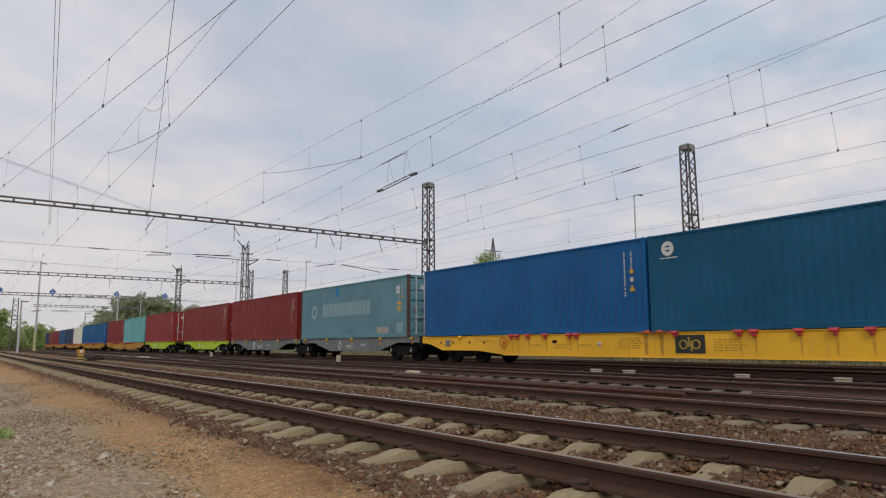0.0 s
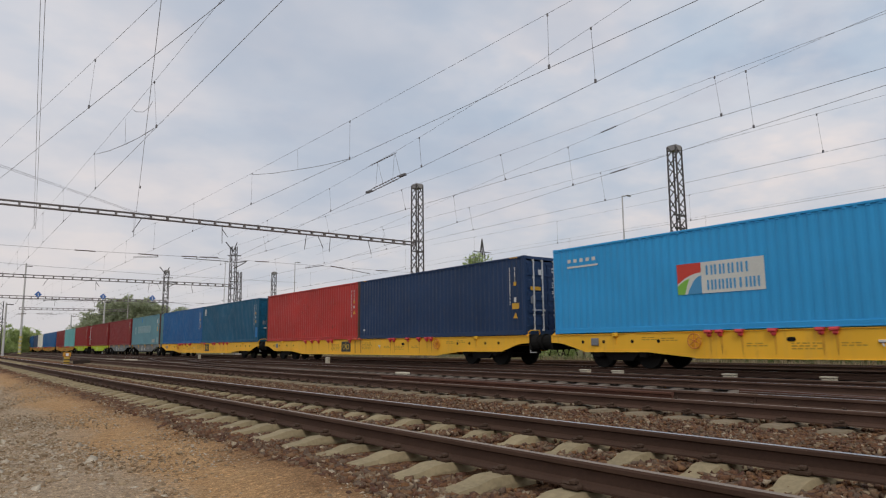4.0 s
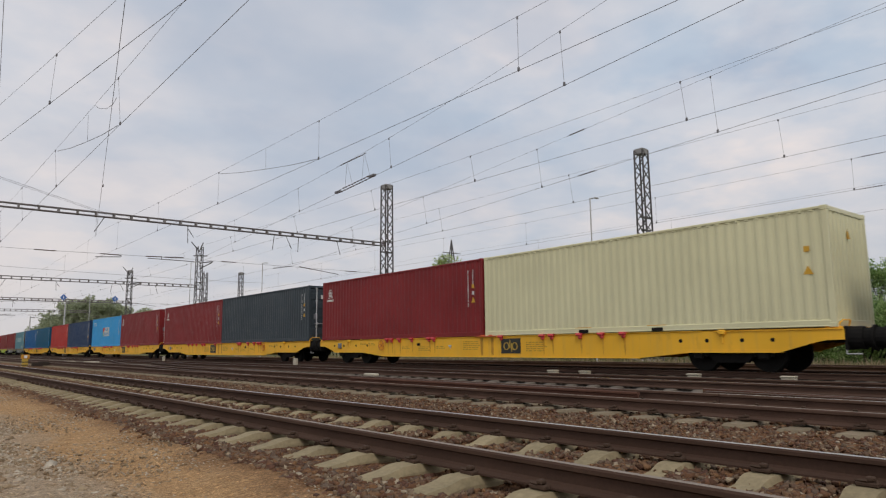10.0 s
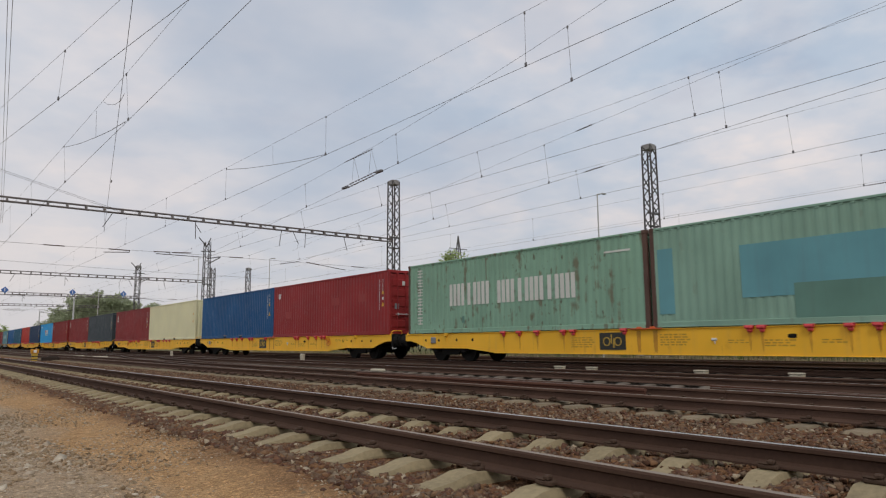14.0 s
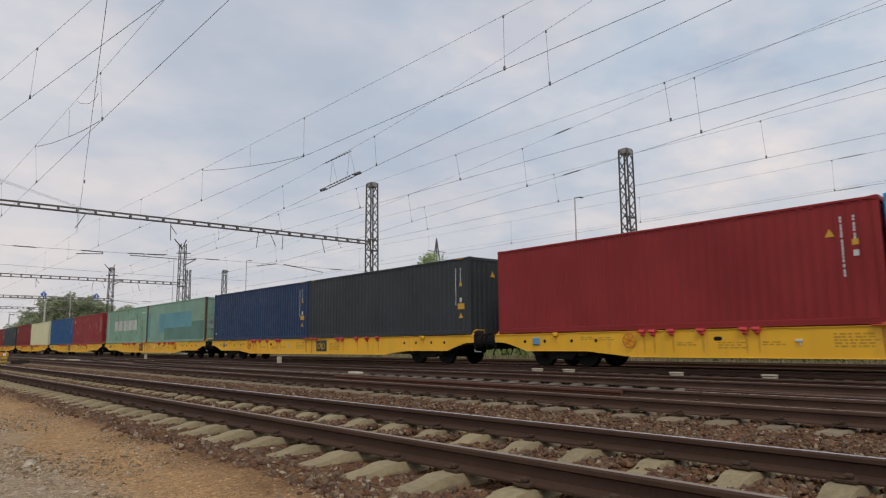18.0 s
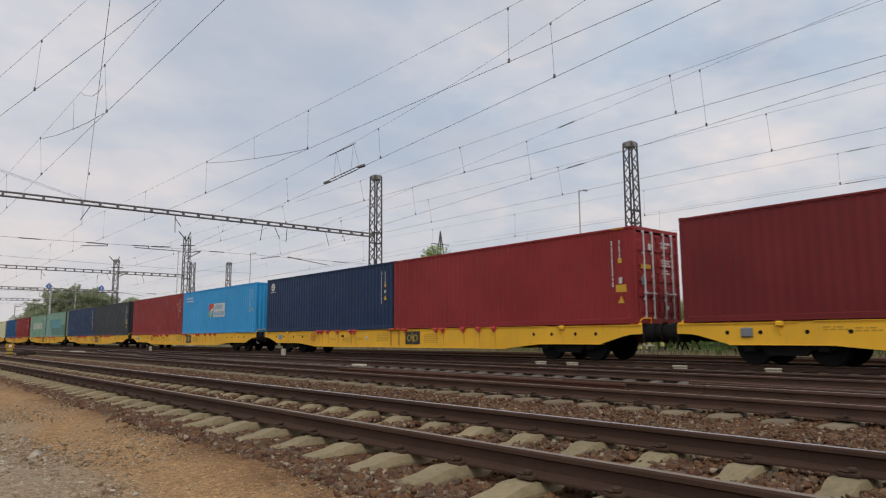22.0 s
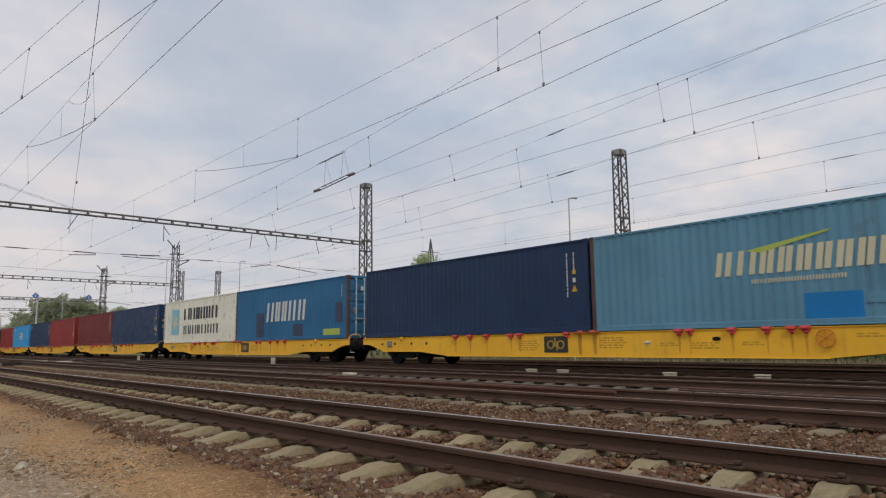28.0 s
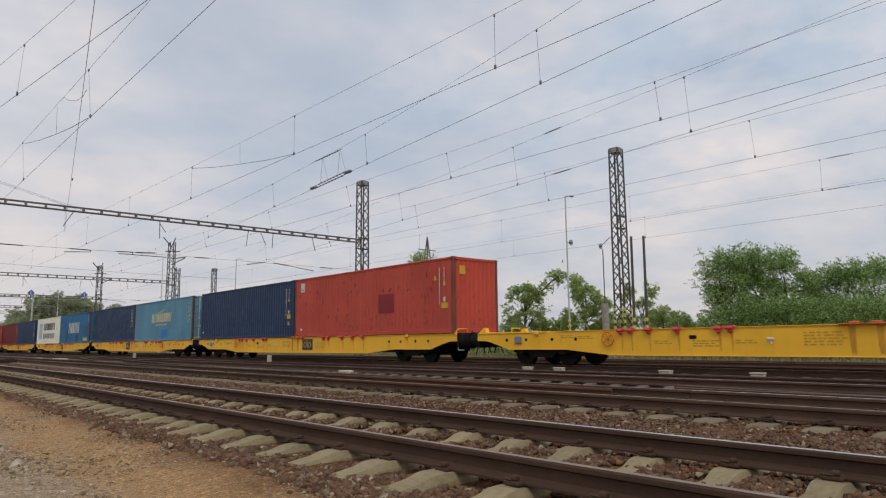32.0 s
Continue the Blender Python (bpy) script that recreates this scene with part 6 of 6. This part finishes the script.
# a two-axle bogie
def bogie_meshes():
    fr = [(-1.25, 0.42), (-1.25, 0.62), (-0.55, 0.70), (0.55, 0.70), (1.25, 0.62), (1.25, 0.42), (0.6, 0.40), (0.45, 0.24), (-0.45, 0.24), (-0.6, 0.40)]
    frame_g = Geo().plate(fr, -0.06, 0.06)
    for y in (-0.9, 0.9):
        frame_g.box((-0.09, y, 0.45), (0.14, 0.28, 0.26), 0.04)
        for s in (-0.2, 0.2):
            frame_g.rod((-0.05, y + s, 0.4), (-0.05, y + s, 0.62), 0.07, 8)
    ws = Geo()
    for s in (-1, 1):
        ws.rod((s * 0.69, 0, 0), (s * 0.83, 0, 0), 0.455, 26)
        ws.rod((s * 0.66, 0, 0), (s * 0.69, 0, 0), 0.485, 26)
        ws.rod((s * 0.83, 0, 0), (s * 0.9, 0, 0), 0.12, 12)
    ws.rod((-0.7, 0, 0), (0.7, 0, 0), 0.08, 10)
    return frame_g.mesh("side_frame", M_BLACK), ws.mesh("wheelset", M_BLACK), Geo().box((0, 0, 0.55), (2.0, 0.45, 0.26), 0.05).mesh("bolster", M_BLACK), Geo().box((0, 0, 0.42), (1.5, 0.12, 0.3), 0.03).mesh("brake_beam", M_UNDER)


SIDE_FRAME, WHEELSET, BOLSTER, BRAKE_BEAM = bogie_meshes()
AXLE_CAP = Geo().rod((0, 0, 0), (0.06, 0, 0), 0.06, 10).box((0.02, 0, 0.12), (0.03, 0.05, 0.05)).mesh("axle_cap", M_LABELW)
DIAMOND = Geo()
for q_ in range(4):
    a_ = math.pi / 2 * q_
    DIAMOND.rod((-1.194, 0.2 * math.cos(a_), 0.66 + 0.24 * math.sin(a_)), (-1.194, 0.2 * math.cos(a_ + math.pi / 2), 0.66 + 0.24 * math.sin(a_ + math.pi / 2)), 0.028, 4)
DIAMOND = DIAMOND.mesh("diamond_mark", M_LABELW)


def bogie(parent, y, caps=False):
    b = part("bogie", BOLSTER, parent, (0, y, -0.05))
    for s in (-1, 1):
        part("side_frame", SIDE_FRAME, b, Matrix.Translation((s * 0.98, 0, 0)) if s < 0 else Matrix.Translation((0.98, 0, 0)) @ Matrix.Rotation(math.pi, 4, "Z"))
        part("wheelset", WHEELSET, b, (0, s * 0.9, 0.455))
        if caps:
            part("axle_cap", AXLE_CAP, b, (-1.15, s * 0.9, 0.47), "pale painted axle cap")
        part("brake_beam", BRAKE_BEAM, b, (0, s * 0.32, 0))


def wagon(behind, label, paint=None, turned=False, blue_box=False):
    t = thing("container_wagon", Matrix(), label, "container wagon", "container wagons of the train")
    turn = Matrix.Rotation(math.pi, 4, "Z")
    for m in (None, turn):
        beam = part("side_beam", SIDE_BEAM, t, m, material=paint)
        part("top_flange", TOP_FLANGE, beam, material=paint)
        part("bottom_flange", LOW_FLANGE, beam, material=paint)
        for o in (1.25, 2.14, 3.28, 4.25, 20.62, 21.42, 22.42, 23.23):
            part("lightening_hole", HOLE_SHADE, beam, (0, loc(o), 0.78))
        own = (lambda o: loc(24.71 - o)) if turned else loc
        for o in (5.95, 6.29, 6.89, 7.8, 9.0, 9.33, 13.3, 15.35, 15.77, 16.99, 17.86, 18.68):
            part("spigot", SPIGOT, beam, (0, own(o), 0))
            part("rust_run", RUST_RUN, beam, (0, own(o + 0.02), 0))
        for o in (12.22, 12.8):
            part("rust_run", RUST_WIDE, beam, (0, own(o), 0))
        for o in (12.28, 12.75):
            part("folded_spigot", SPIGOT_FLAT, beam, (0, own(o), 0))
        for o in (2.64, 21.88):
            part("lashing_bracket", BRACKET, beam, (0, loc(o), 0))
        part("label_box", LABEL_BOX, beam, (0, loc(1.79), 0), material=M_BOXBLUE if blue_box else M_BOXGREY)
        part("logo_plate", LOGO, beam, (0, own(13.78), 0))
        part("logo_mark", LOGO_MARK, beam, (0, own(13.78), 0), "pale yellow mark of plain rings")
        part("hand_wheel", HAND_WHEEL, beam, (0, own(5.5), 0))
        part("valve_handle", VALVE, beam, (0, own(10.35), 0.70))
        part("slot_hole", SLOT_SHADE, beam, (0, own(8.25), 0.79))
        for o, z, me in ((8.6, 0.62, STENCIL_C), (11.6, 0.72, STENCIL_A), (9.7, 0.66, STENCIL_B), (3.9, 0.86, STENCIL_B), (4.6, 0.83, STENCIL_B), (15.0, 0.66, STENCIL_A), (7.3, 0.66, STENCIL_B)):
            tagged(part("stencil", me, beam, (0, own(o), z)), kind="stuff")
    part("centre_sill", CENTRE_SILL, t)
    for k in range(11):
        part("cross_member", CROSS, t, (0, -10.5 + 2.1 * k, 0), material=paint)
    for s, m in ((1, Matrix.Translation((0, 12.36, 0))), (-1, Matrix.Translation((0, -12.36, 0)) @ turn)):
        part("headstock", END_SILL, t, m, material=paint)
        part("deck_plate", DECK_PLATE, t, (0, s * 10.5, 0.04), material=paint)
        for sx in (-1, 1):
            b = part("buffer", BUFFER, t, m @ Matrix.Translation((sx * 0.875, 0.04, 0.80)))
            part("buffer_head", BUFFER_HEAD, b)
            part("corner_guide", GUIDE, t, m @ Matrix.Translation((sx * 1.08, -0.36, 1.02)), material=paint)
        part("coupling_hook", HOOK, t, m @ Matrix.Translation((0, 0.04, 0.92)))
        for sx in (-0.62, -0.3, 0.35):
            part("air_hose", HOSE, t, m @ Matrix.Translation((sx, 0.04, 0.72)))
        part("grab_rail", GRAB, t, m @ Matrix.Translation((0, -0.1, 1.03)), material=paint)
        part("step", STEP_IRON, t, m @ Matrix.Translation((0, 0.05, 0.85)))
        bogie(t, s * 9.525)
    return rides(t, behind + 12.19)


for k in range(15):
    wagon(k * WAGON_STEP, "empty yellow flat container wagon with red spigots" if k == 14 else "yellow flat container wagon with red spigots and black plate", turned=k in (1, 3, 5, 6, 12), blue_box=k in (8, 9, 13))
for behind in (-82.5, -108.9, -134.3, -160.5, -186.8):
    wagon(behind * 0.987, "faded orange flat container wagon far up the train", M_YELLOW_OLD)


def articulated(behind, paint, label, apart=6.6):
    """Two short frames on three bogies, each with a deep belly between the wheels."""
    t = thing("articulated_wagon", Matrix(), label, "container wagon", "articulated wagons of the train")
    out = [(6.4, 1.03), (6.4, 0.80), (4.6, 0.80), (2.7, 0.36), (-2.7, 0.36), (-4.6, 0.80), (-6.4, 0.80), (-6.4, 1.03)]
    for s in (-1, 1):
        me = Geo().plate(out, -1.19, -1.15)
        me.box((-1.12, 0, 1.035), (0.2, 12.8, 0.03), 0.004)
        me = me.mesh("side_beam", paint)
        for m in (Matrix.Translation((0, s * apart, 0)), Matrix.Translation((0, s * apart, 0)) @ Matrix.Rotation(math.pi, 4, "Z")):
            beam = part("side_beam", me, t, m)
            for y in (-5.9, -3.0, 0.0, 3.0, 5.9):
                part("lashing_bracket", BRACKET, beam, (0, y, 0), material=M_LABELO)
            part("diamond_mark", DIAMOND, beam, (0, 1.4, 0), "pale plain diamond mark")
            tagged(part("stencil", STENCIL_C, beam, (0, 0.3, 0.6), material=M_LABELW), kind="stuff")
            tagged(part("stencil", STENCIL_B, beam, (0, -1.2, 0.7), material=M_LABELW), kind="stuff")
        part("floor_frame", Geo().box((0, s * apart, 0.93), (2.2, 12.8, 0.12), 0.01).mesh("floor_frame", M_UNDER), t)
        m = Matrix.Translation((0, s * (apart + 6.45), 0)) @ (Matrix() if s > 0 else Matrix.Rotation(math.pi, 4, "Z"))
        part("headstock", END_SILL, t, m @ Matrix.Translation((0, 0, 0)), material=paint)
        for sx in (-1, 1):
            b = part("buffer", BUFFER, t, m @ Matrix.Translation((sx * 0.875, 0.04, 0.80)))
            part("buffer_head", BUFFER_HEAD, b)
    for y in ((-11.4, 0.0, 11.4) if apart < 7 else (-apart - 4.9, -apart + 4.9, apart - 4.9, apart + 4.9)):
        bogie(t, y, True)
    return rides(t, behind * 0.987 + 13.0)


articulated(-26.9, M_GREYW, "grey articulated container wagon with deep belly frames")
articulated(-55.4, M_LIME, "lime green articulated container wagon with deep belly frames", 8.1)


# ---- trees, bushes and grass ----
def leaf_cards(name, rng, centres, radii, out, count, size, material, frond=0.32):
    """Feathered fronds of small leaves round the given centres, thinning out towards the edge; one mesh."""
    centres, radii, out = np.array(centres), np.array(radii), np.array(out)
    n = count // 9
    pick = rng.choice(len(centres), n, p=radii ** 1.6 / np.sum(radii ** 1.6))
    d = rng.normal(size=(n, 3))
    d /= np.linalg.norm(d, axis=1)[:, None]
    base = centres[pick] + d * (radii[pick] * np.minimum(np.abs(rng.normal(0.35, 0.42, n)), 1.5))[:, None]
    way = d * 0.9 + out[pick] * 0.5 + rng.normal(0, 0.35, (n, 3)) + np.array([0, 0, 0.15])
    way /= np.linalg.norm(way, axis=1)[:, None]
    side = np.cross(way, rng.normal(size=(n, 3)) * 0.5 + np.array([0, 0, 1]))
    side /= np.linalg.norm(side, axis=1)[:, None] + 1e-6
    verts = []
    length = frond * rng.uniform(0.6, 1.3, n)[:, None]
    for k in range(9):
        u = (k + 1) / 9
        s = (size * rng.uniform(0.6, 1.35, n))[:, None]
        p = base + way * length * u + np.array([0, 0, -0.35]) * length * u * u
        a = (side * (1 if k % 2 else -1) * (0.0 if k == 8 else 0.8) + way * 0.6 + rng.normal(0, 0.3, (n, 3))) * s
        b = np.cross(a, rng.normal(size=(n, 3)))
        b = b / (np.linalg.norm(b, axis=1)[:, None] + 1e-6) * s * 0.27
        verts.append(np.stack([p, p + a * 0.5 - b, p + a, p + a * 0.5 + b], 1))
    verts = np.concatenate(verts, 0)
    total = len(verts)
    me = bpy.data.meshes.new(name)
    me.vertices.add(total * 4)
    me.vertices.foreach_set("co", verts.reshape(-1))
    me.loops.add(total * 4)
    me.loops.foreach_set("vertex_index", np.arange(total * 4))
    me.polygons.add(total)
    me.polygons.foreach_set("loop_start", np.arange(0, total * 4, 4))
    me.update(calc_edges=True)
    me.materials.append(material)
    return me


def tree(name, x, y, height, spread, seed, label, category="tree", leaves=6000, leaf=0.16, material=M_LEAF, base=-0.4, low=0.25, clumps=26, frond=0.32, boughs=(), shoots=0):
    """boughs: extra clumps (metres across the view, height, radius) on one long leaning limb; shoots: thin whips over the crown."""
    rng, r = np.random.default_rng(seed), random.Random(seed)
    t = thing(name, Matrix.Translation((x, y, base)), label, category)
    top = Vector((0, 0, height * 0.8))
    trunk = Geo()
    n, prev, pr = 6, Vector((0, 0, -0.2)), height * 0.016 + 0.03
    for i in range(1, n + 1):
        p = top * (i / n) + Vector((r.uniform(-1, 1), r.uniform(-1, 1), 0)) * height * 0.02
        rr = pr * 0.78
        trunk.rod(prev, p, pr, 7, r2=rr, caps=False)
        prev, pr = p, rr
    part("trunk", trunk.mesh("trunk", M_BARK), t)
    centres, radii, out, limbs = [], [], [], Geo()

    def clump(c, radius):
        centres.append(c[:])
        radii.append(radius)
        o = Vector((c[0], c[1], (c[2] - height * 0.45) * 0.8))
        out.append((o.normalized() if o.length > 0.01 else Vector((0, 0, 1)))[:])

    for k in range(clumps):
        a, f = r.uniform(0, 6.28), r.uniform(low, 1.0)
        wide = math.sqrt(max(0.05, 1 - (abs(f - 0.42) / 0.66) ** 2))
        reach = spread * wide * r.uniform(0.25, 1.0) ** 0.7
        c = Vector((math.cos(a) * reach, math.sin(a) * reach, height * (f * 0.95)))
        start = top * max(0.12, min(0.95, f * 0.72))
        mid = start.lerp(c, 0.5) + Vector((0, 0, height * 0.03))
        limbs.rod(start, mid, 0.028 * height / 6, 5, r2=0.018 * height / 6, caps=False).rod(mid, c, 0.018 * height / 6, 5, r2=0.008, caps=False)
        clump(c, spread * r.uniform(0.14, 0.30))
        for _ in range(3):
            q = c + Vector((r.uniform(-1, 1), r.uniform(-1, 1), r.uniform(-0.4, 1))) * spread * 0.3
            limbs.rod(c, q, 0.012 * height / 6, 4, r2=0.005, caps=False)
            clump(q, spread * r.uniform(0.07, 0.17))
    for k in range(shoots):
        a, d = r.uniform(0, 6.28), spread * r.uniform(0.0, 0.8)
        q = Vector((math.cos(a) * d, math.sin(a) * d, height * r.uniform(0.78, 0.92)))
        for j in range(3):
            p = q + Vector((r.uniform(-0.12, 0.12), r.uniform(-0.12, 0.12), height * 0.055))
            limbs.rod(q, p, 0.012, 4, r2=0.008, caps=False)
            clump(p, 0.16)
            q = p
    if boughs:
        side = Vector((y, -x, 0)).normalized()
        prev = Vector((0, 0, boughs[0][1] * 0.7))
        for across, z, radius in boughs:
            p = side * across + Vector((0, 0, z))
            limbs.rod(prev, p, 0.06, 5, r2=0.045, caps=False)
            clump(p + Vector((0, 0, radius * 0.4)), radius)
            clump(p + side * radius * 0.8, radius * 0.6)
            prev = p
    part("limbs", limbs.mesh("limbs", M_BARK), t)
    tagged(part("crown", leaf_cards("crown", rng, centres, radii, out, leaves, leaf, material, frond), t), kind="stuff")
    return t


# the thicket behind the train, seen past its end
for i, (az, r, hgt, spr, lv) in enumerate(((1.122, 45, 6.0, 1.5, 9000), (1.145, 46, 6.3, 1.6, 9000), (1.172, 46, 6.3, 1.7, 10000), (1.200, 45, 6.0, 1.6, 9000), (1.240, 47, 4.8, 1.5, 6500), (1.268, 46, 5.1, 1.6, 7000),
                                           (1.300, 46, 5.2, 1.7, 7000), (1.335, 46, 5.3, 2.1, 6000), (1.395, 47, 5.2, 3.2, 5000), (1.115, 43, 2.8, 1.4, 6000), (1.155, 43, 3.4, 1.9, 7000), (1.20, 42, 3.2, 1.9, 7000),
                                           (1.245, 42, 3.0, 1.9, 7000), (1.29, 42, 3.2, 2.0, 7000))):
    x, y = at_az(az, r)
    tree("locust_bush", x, y, hgt, spr, 20 + i, "feathery green locust bush behind the freight train", "bush", int(lv * 1.7), 0.115, low=0.06, clumps=38, frond=0.52, shoots=16 if hgt > 4 else 4)
for i, (az, r, hgt, spr, lv, low) in enumerate(((0.851, 52, 5.5, 1.45, 7000, 0.2), (0.938, 52, 6.1, 1.75, 9000, 0.3), (1.016, 50, 5.0, 1.5, 6500, 0.12), (1.043, 50, 3.4, 1.1, 4500, 0.1), (1.06, 49, 3.0, 1.0, 2500, 0.1),
                                                (0.825, 53, 3.0, 1.2, 3000, 0.1), (0.885, 54, 2.9, 1.2, 3000, 0.1), (0.910, 54, 2.7, 1.2, 3000, 0.1), (0.965, 53, 3.2, 1.3, 3500, 0.1), (0.99, 52, 3.0, 1.3, 3500, 0.1), (1.08, 48, 2.6, 1.1, 3000, 0.1),
                                                (0.79, 60, 3.0, 2.0, 2500, 0.1), (0.74, 66, 3.0, 2.4, 2500, 0.1))):
    x, y = at_az(az, r)
    tree("young_tree" if hgt > 4 else "shrub", x, y, hgt, spr, 50 + i, "slender young green tree behind the freight train" if hgt > 4 else "low green shrub behind the freight train", "tree" if hgt > 4 else "bush", int(lv * 2.6), 0.12,
         M_LEAF_YOUNG, low=low, clumps=30, frond=0.24, boughs=((0.9, 4.6, 0.5), (1.5, 5.1, 0.55), (2.1, 5.7, 0.6), (2.6, 6.0, 0.6)) if i == 0 else ())
# the tree whose crown shows over the containers
x, y = at_az(0.7, 95)
tree("lone_tree", x, y, 14.0, 3.0, 80, "bright green tree top behind the freight train", "tree", 8000, 0.24, M_LEAF_YOUNG, clumps=30, frond=0.6)
# far woods to the north
for i, (az, r, hgt, spr) in enumerate(((0.176, 232, 9.5, 5.5), (0.190, 235, 13.0, 6.5), (0.207, 238, 15.5, 7.5), (0.225, 238, 15.5, 7.5), (0.242, 236, 14.0, 6.5), (0.256, 232, 11.5, 5.2), (0.283, 190, 10.0, 3.0))):
    x, y = at_az(az, r)
    tree("broad_tree", x, y, hgt, spr, 100 + i, "broad green tree with haze-paled leaf colour far beyond the yard", "tree", 18000, 0.66, M_LEAF_HAZED, low=0.08, clumps=64, frond=1.4)
for i, (az, r, hgt, spr) in enumerate(((0.024, 150, 6.6, 3.4), (0.043, 165, 7.8, 3.4), (0.004, 150, 7.8, 3.4), (0.066, 190, 4.6, 3.4), (0.088, 215, 6.0, 4), (0.102, 225, 6.5, 3.5), (0.125, 245, 4.5, 4.5), (-0.03, 150, 7, 3.4), (-0.07, 150, 7, 3.4), (0.14, 260, 5.0, 5))):
    x, y = at_az(az, r)
    tree("roadside_tree", x, y, hgt, spr, 130 + i, "green tree beside the end of the yard", "tree", 9000, 0.42, M_LEAF_YOUNG, low=0.06, clumps=34, frond=0.9)


def blades(name, rng, count, x0, x1, y0, y1, h, material, label):
    xs, ys = rng.uniform(x0, x1, count), y0 + (y1 - y0) * rng.uniform(0, 1, count) ** 1.3
    hs = h * rng.uniform(0.3, 1.2, count) * (0.25 + 1.1 * np.sin(xs * 0.7 + ys * 0.55) ** 4 + 0.3 * np.sin(xs * 2.3 - ys * 1.7) ** 2)
    ang = rng.uniform(0, 6.28, count)
    px = np.array([bend(a, b) for a, b in zip(xs, ys)])
    pz = np.array([bed(a) for a in xs])
    w = 0.02 + 0.02 * rng.uniform(0, 1, count)
    lean = rng.normal(0, 0.25, (count, 2)) * hs[:, None]
    base = np.stack([px, ys, pz - 0.02], 1)
    side = np.stack([np.cos(ang) * w, np.sin(ang) * w, 0 * w], 1)
    tip = base + np.stack([lean[:, 0], lean[:, 1], hs], 1)
    verts = np.stack([base - side, base + side, tip], 1).reshape(-1)
    me = bpy.data.meshes.new(name)
    me.vertices.add(count * 3)
    me.vertices.foreach_set("co", verts)
    me.loops.add(count * 3)
    me.loops.foreach_set("vertex_index", np.arange(count * 3))
    me.polygons.add(count)
    me.polygons.foreach_set("loop_start", np.arange(0, count * 3, 3))
    me.update(calc_edges=True)
    me.materials.append(material)
    return tagged(new(name, me), label, "grass", kind="stuff")


rng = np.random.default_rng(9)
blades("dry_grass", rng, 30000, 25.6, 32, -4, 70, 0.30, M_GRASS, "tall dry yellow grass behind the train")
blades("weeds", rng, 9000, 28.0, 36, -4, 80, 0.40, M_GREEN, "green weeds among the dry grass")
blades("far_grass", rng, 12000, -12, -4.2, 8, 90, 0.22, M_GREEN, "green verge beside the dirt path")
blades("grass_tuft", rng, 420, 0.25, 0.56, 8.9, 10.6, 0.12, M_LEAF_YOUNG, "small green grass tuft on the dirt path")


# ---- far small things ----
def pylon(x, y, height):
    t = thing("power_pylon", Matrix.Translation((x, y, -0.5)), "thin distant steel power pylon", "pylon")
    g = Geo()
    for sx in (-1, 1):
        for sy in (-1, 1):
            part("leg", Geo().rod((sx * 2.4, sy * 2.4, 0), (0, 0, height), 0.12, 4).mesh("leg", M_MAST), t)
    for i in range(9):
        k = 1 - (i + 0.5) / 10
        g.rod((-2.4 * k, -2.4 * k, height * (1 - k)), (2.4 * k * 0.9, -2.4 * k * 0.9, height * (1 - k * 0.9)), 0.08, 4, caps=False)
    for z, w in ((height * 0.78, 3.5), (height * 0.88, 2.6)):
        g.rod((-w, 0, z), (w, 0, z), 0.1, 4)
    part("bracing", g.mesh("bracing", M_MAST), t)


x, y = at_az(0.708, 150)
pylon(x, y, 24.8)


def signal_mast(az, r, height, stripes=True):
    x, y = at_az(az, r)
    t = thing("signal_post", Matrix.Translation((x, y, -0.4)), "pale post with yellow and black striped foot far up the yard", "post", "striped posts")
    part("pole", Geo().rod((0, 0, 0), (0, 0, height), 0.17, 8, r2=0.1).mesh("pole", M_POST), t)
    if stripes:
        for k in range(5):
            part("hazard_band", Geo().rod((0, 0, 0.3 + k * 0.6), (0, 0, 0.6 + k * 0.6), 0.25, 8).mesh("hazard_band", M_STRIPE_Y), t)
    part("bracket", Geo().box((0.4, 0, height * 0.97), (0.9, 0.1, 0.12), 0.01).mesh("bracket", M_MAST), t)


signal_mast(0.0938, 120, 14.0)
signal_mast(0.0762, 112, 7.5, False)
signal_mast(0.1855, 118, 8.5, False)
signal_mast(0.148, 160, 8.0, False)
x, y = at_az(0.0255, 130)
t = thing("hut", Matrix.Translation((x, y, -0.4)) @ Matrix.Rotation(0.3, 4, "Z"), "small pale plastered hut beside the yard", "hut")
part("wall", Geo().box((0, 0, 1.1), (3.2, 2.6, 2.2), 0.03).mesh("wall", M_WHITE), t)
part("roof", Geo().plate([(-1.6, 2.2), (1.6, 2.2), (0, 3.0)], -1.8, 1.8).mesh("roof", M_MAST), t)
part("door", Geo().box((0.2, -1.31, 0.95), (0.8, 0.05, 1.9), 0.02).mesh("door", M_UNDER), t)


# ---- motion of the train ----
def motions():
    for ob, behind, lift in MOVING:
        walk(ob, [(t, Matrix.Translation((0, 0, lift)) @ on_track(run - behind)) for t, run in RUN])


motions()
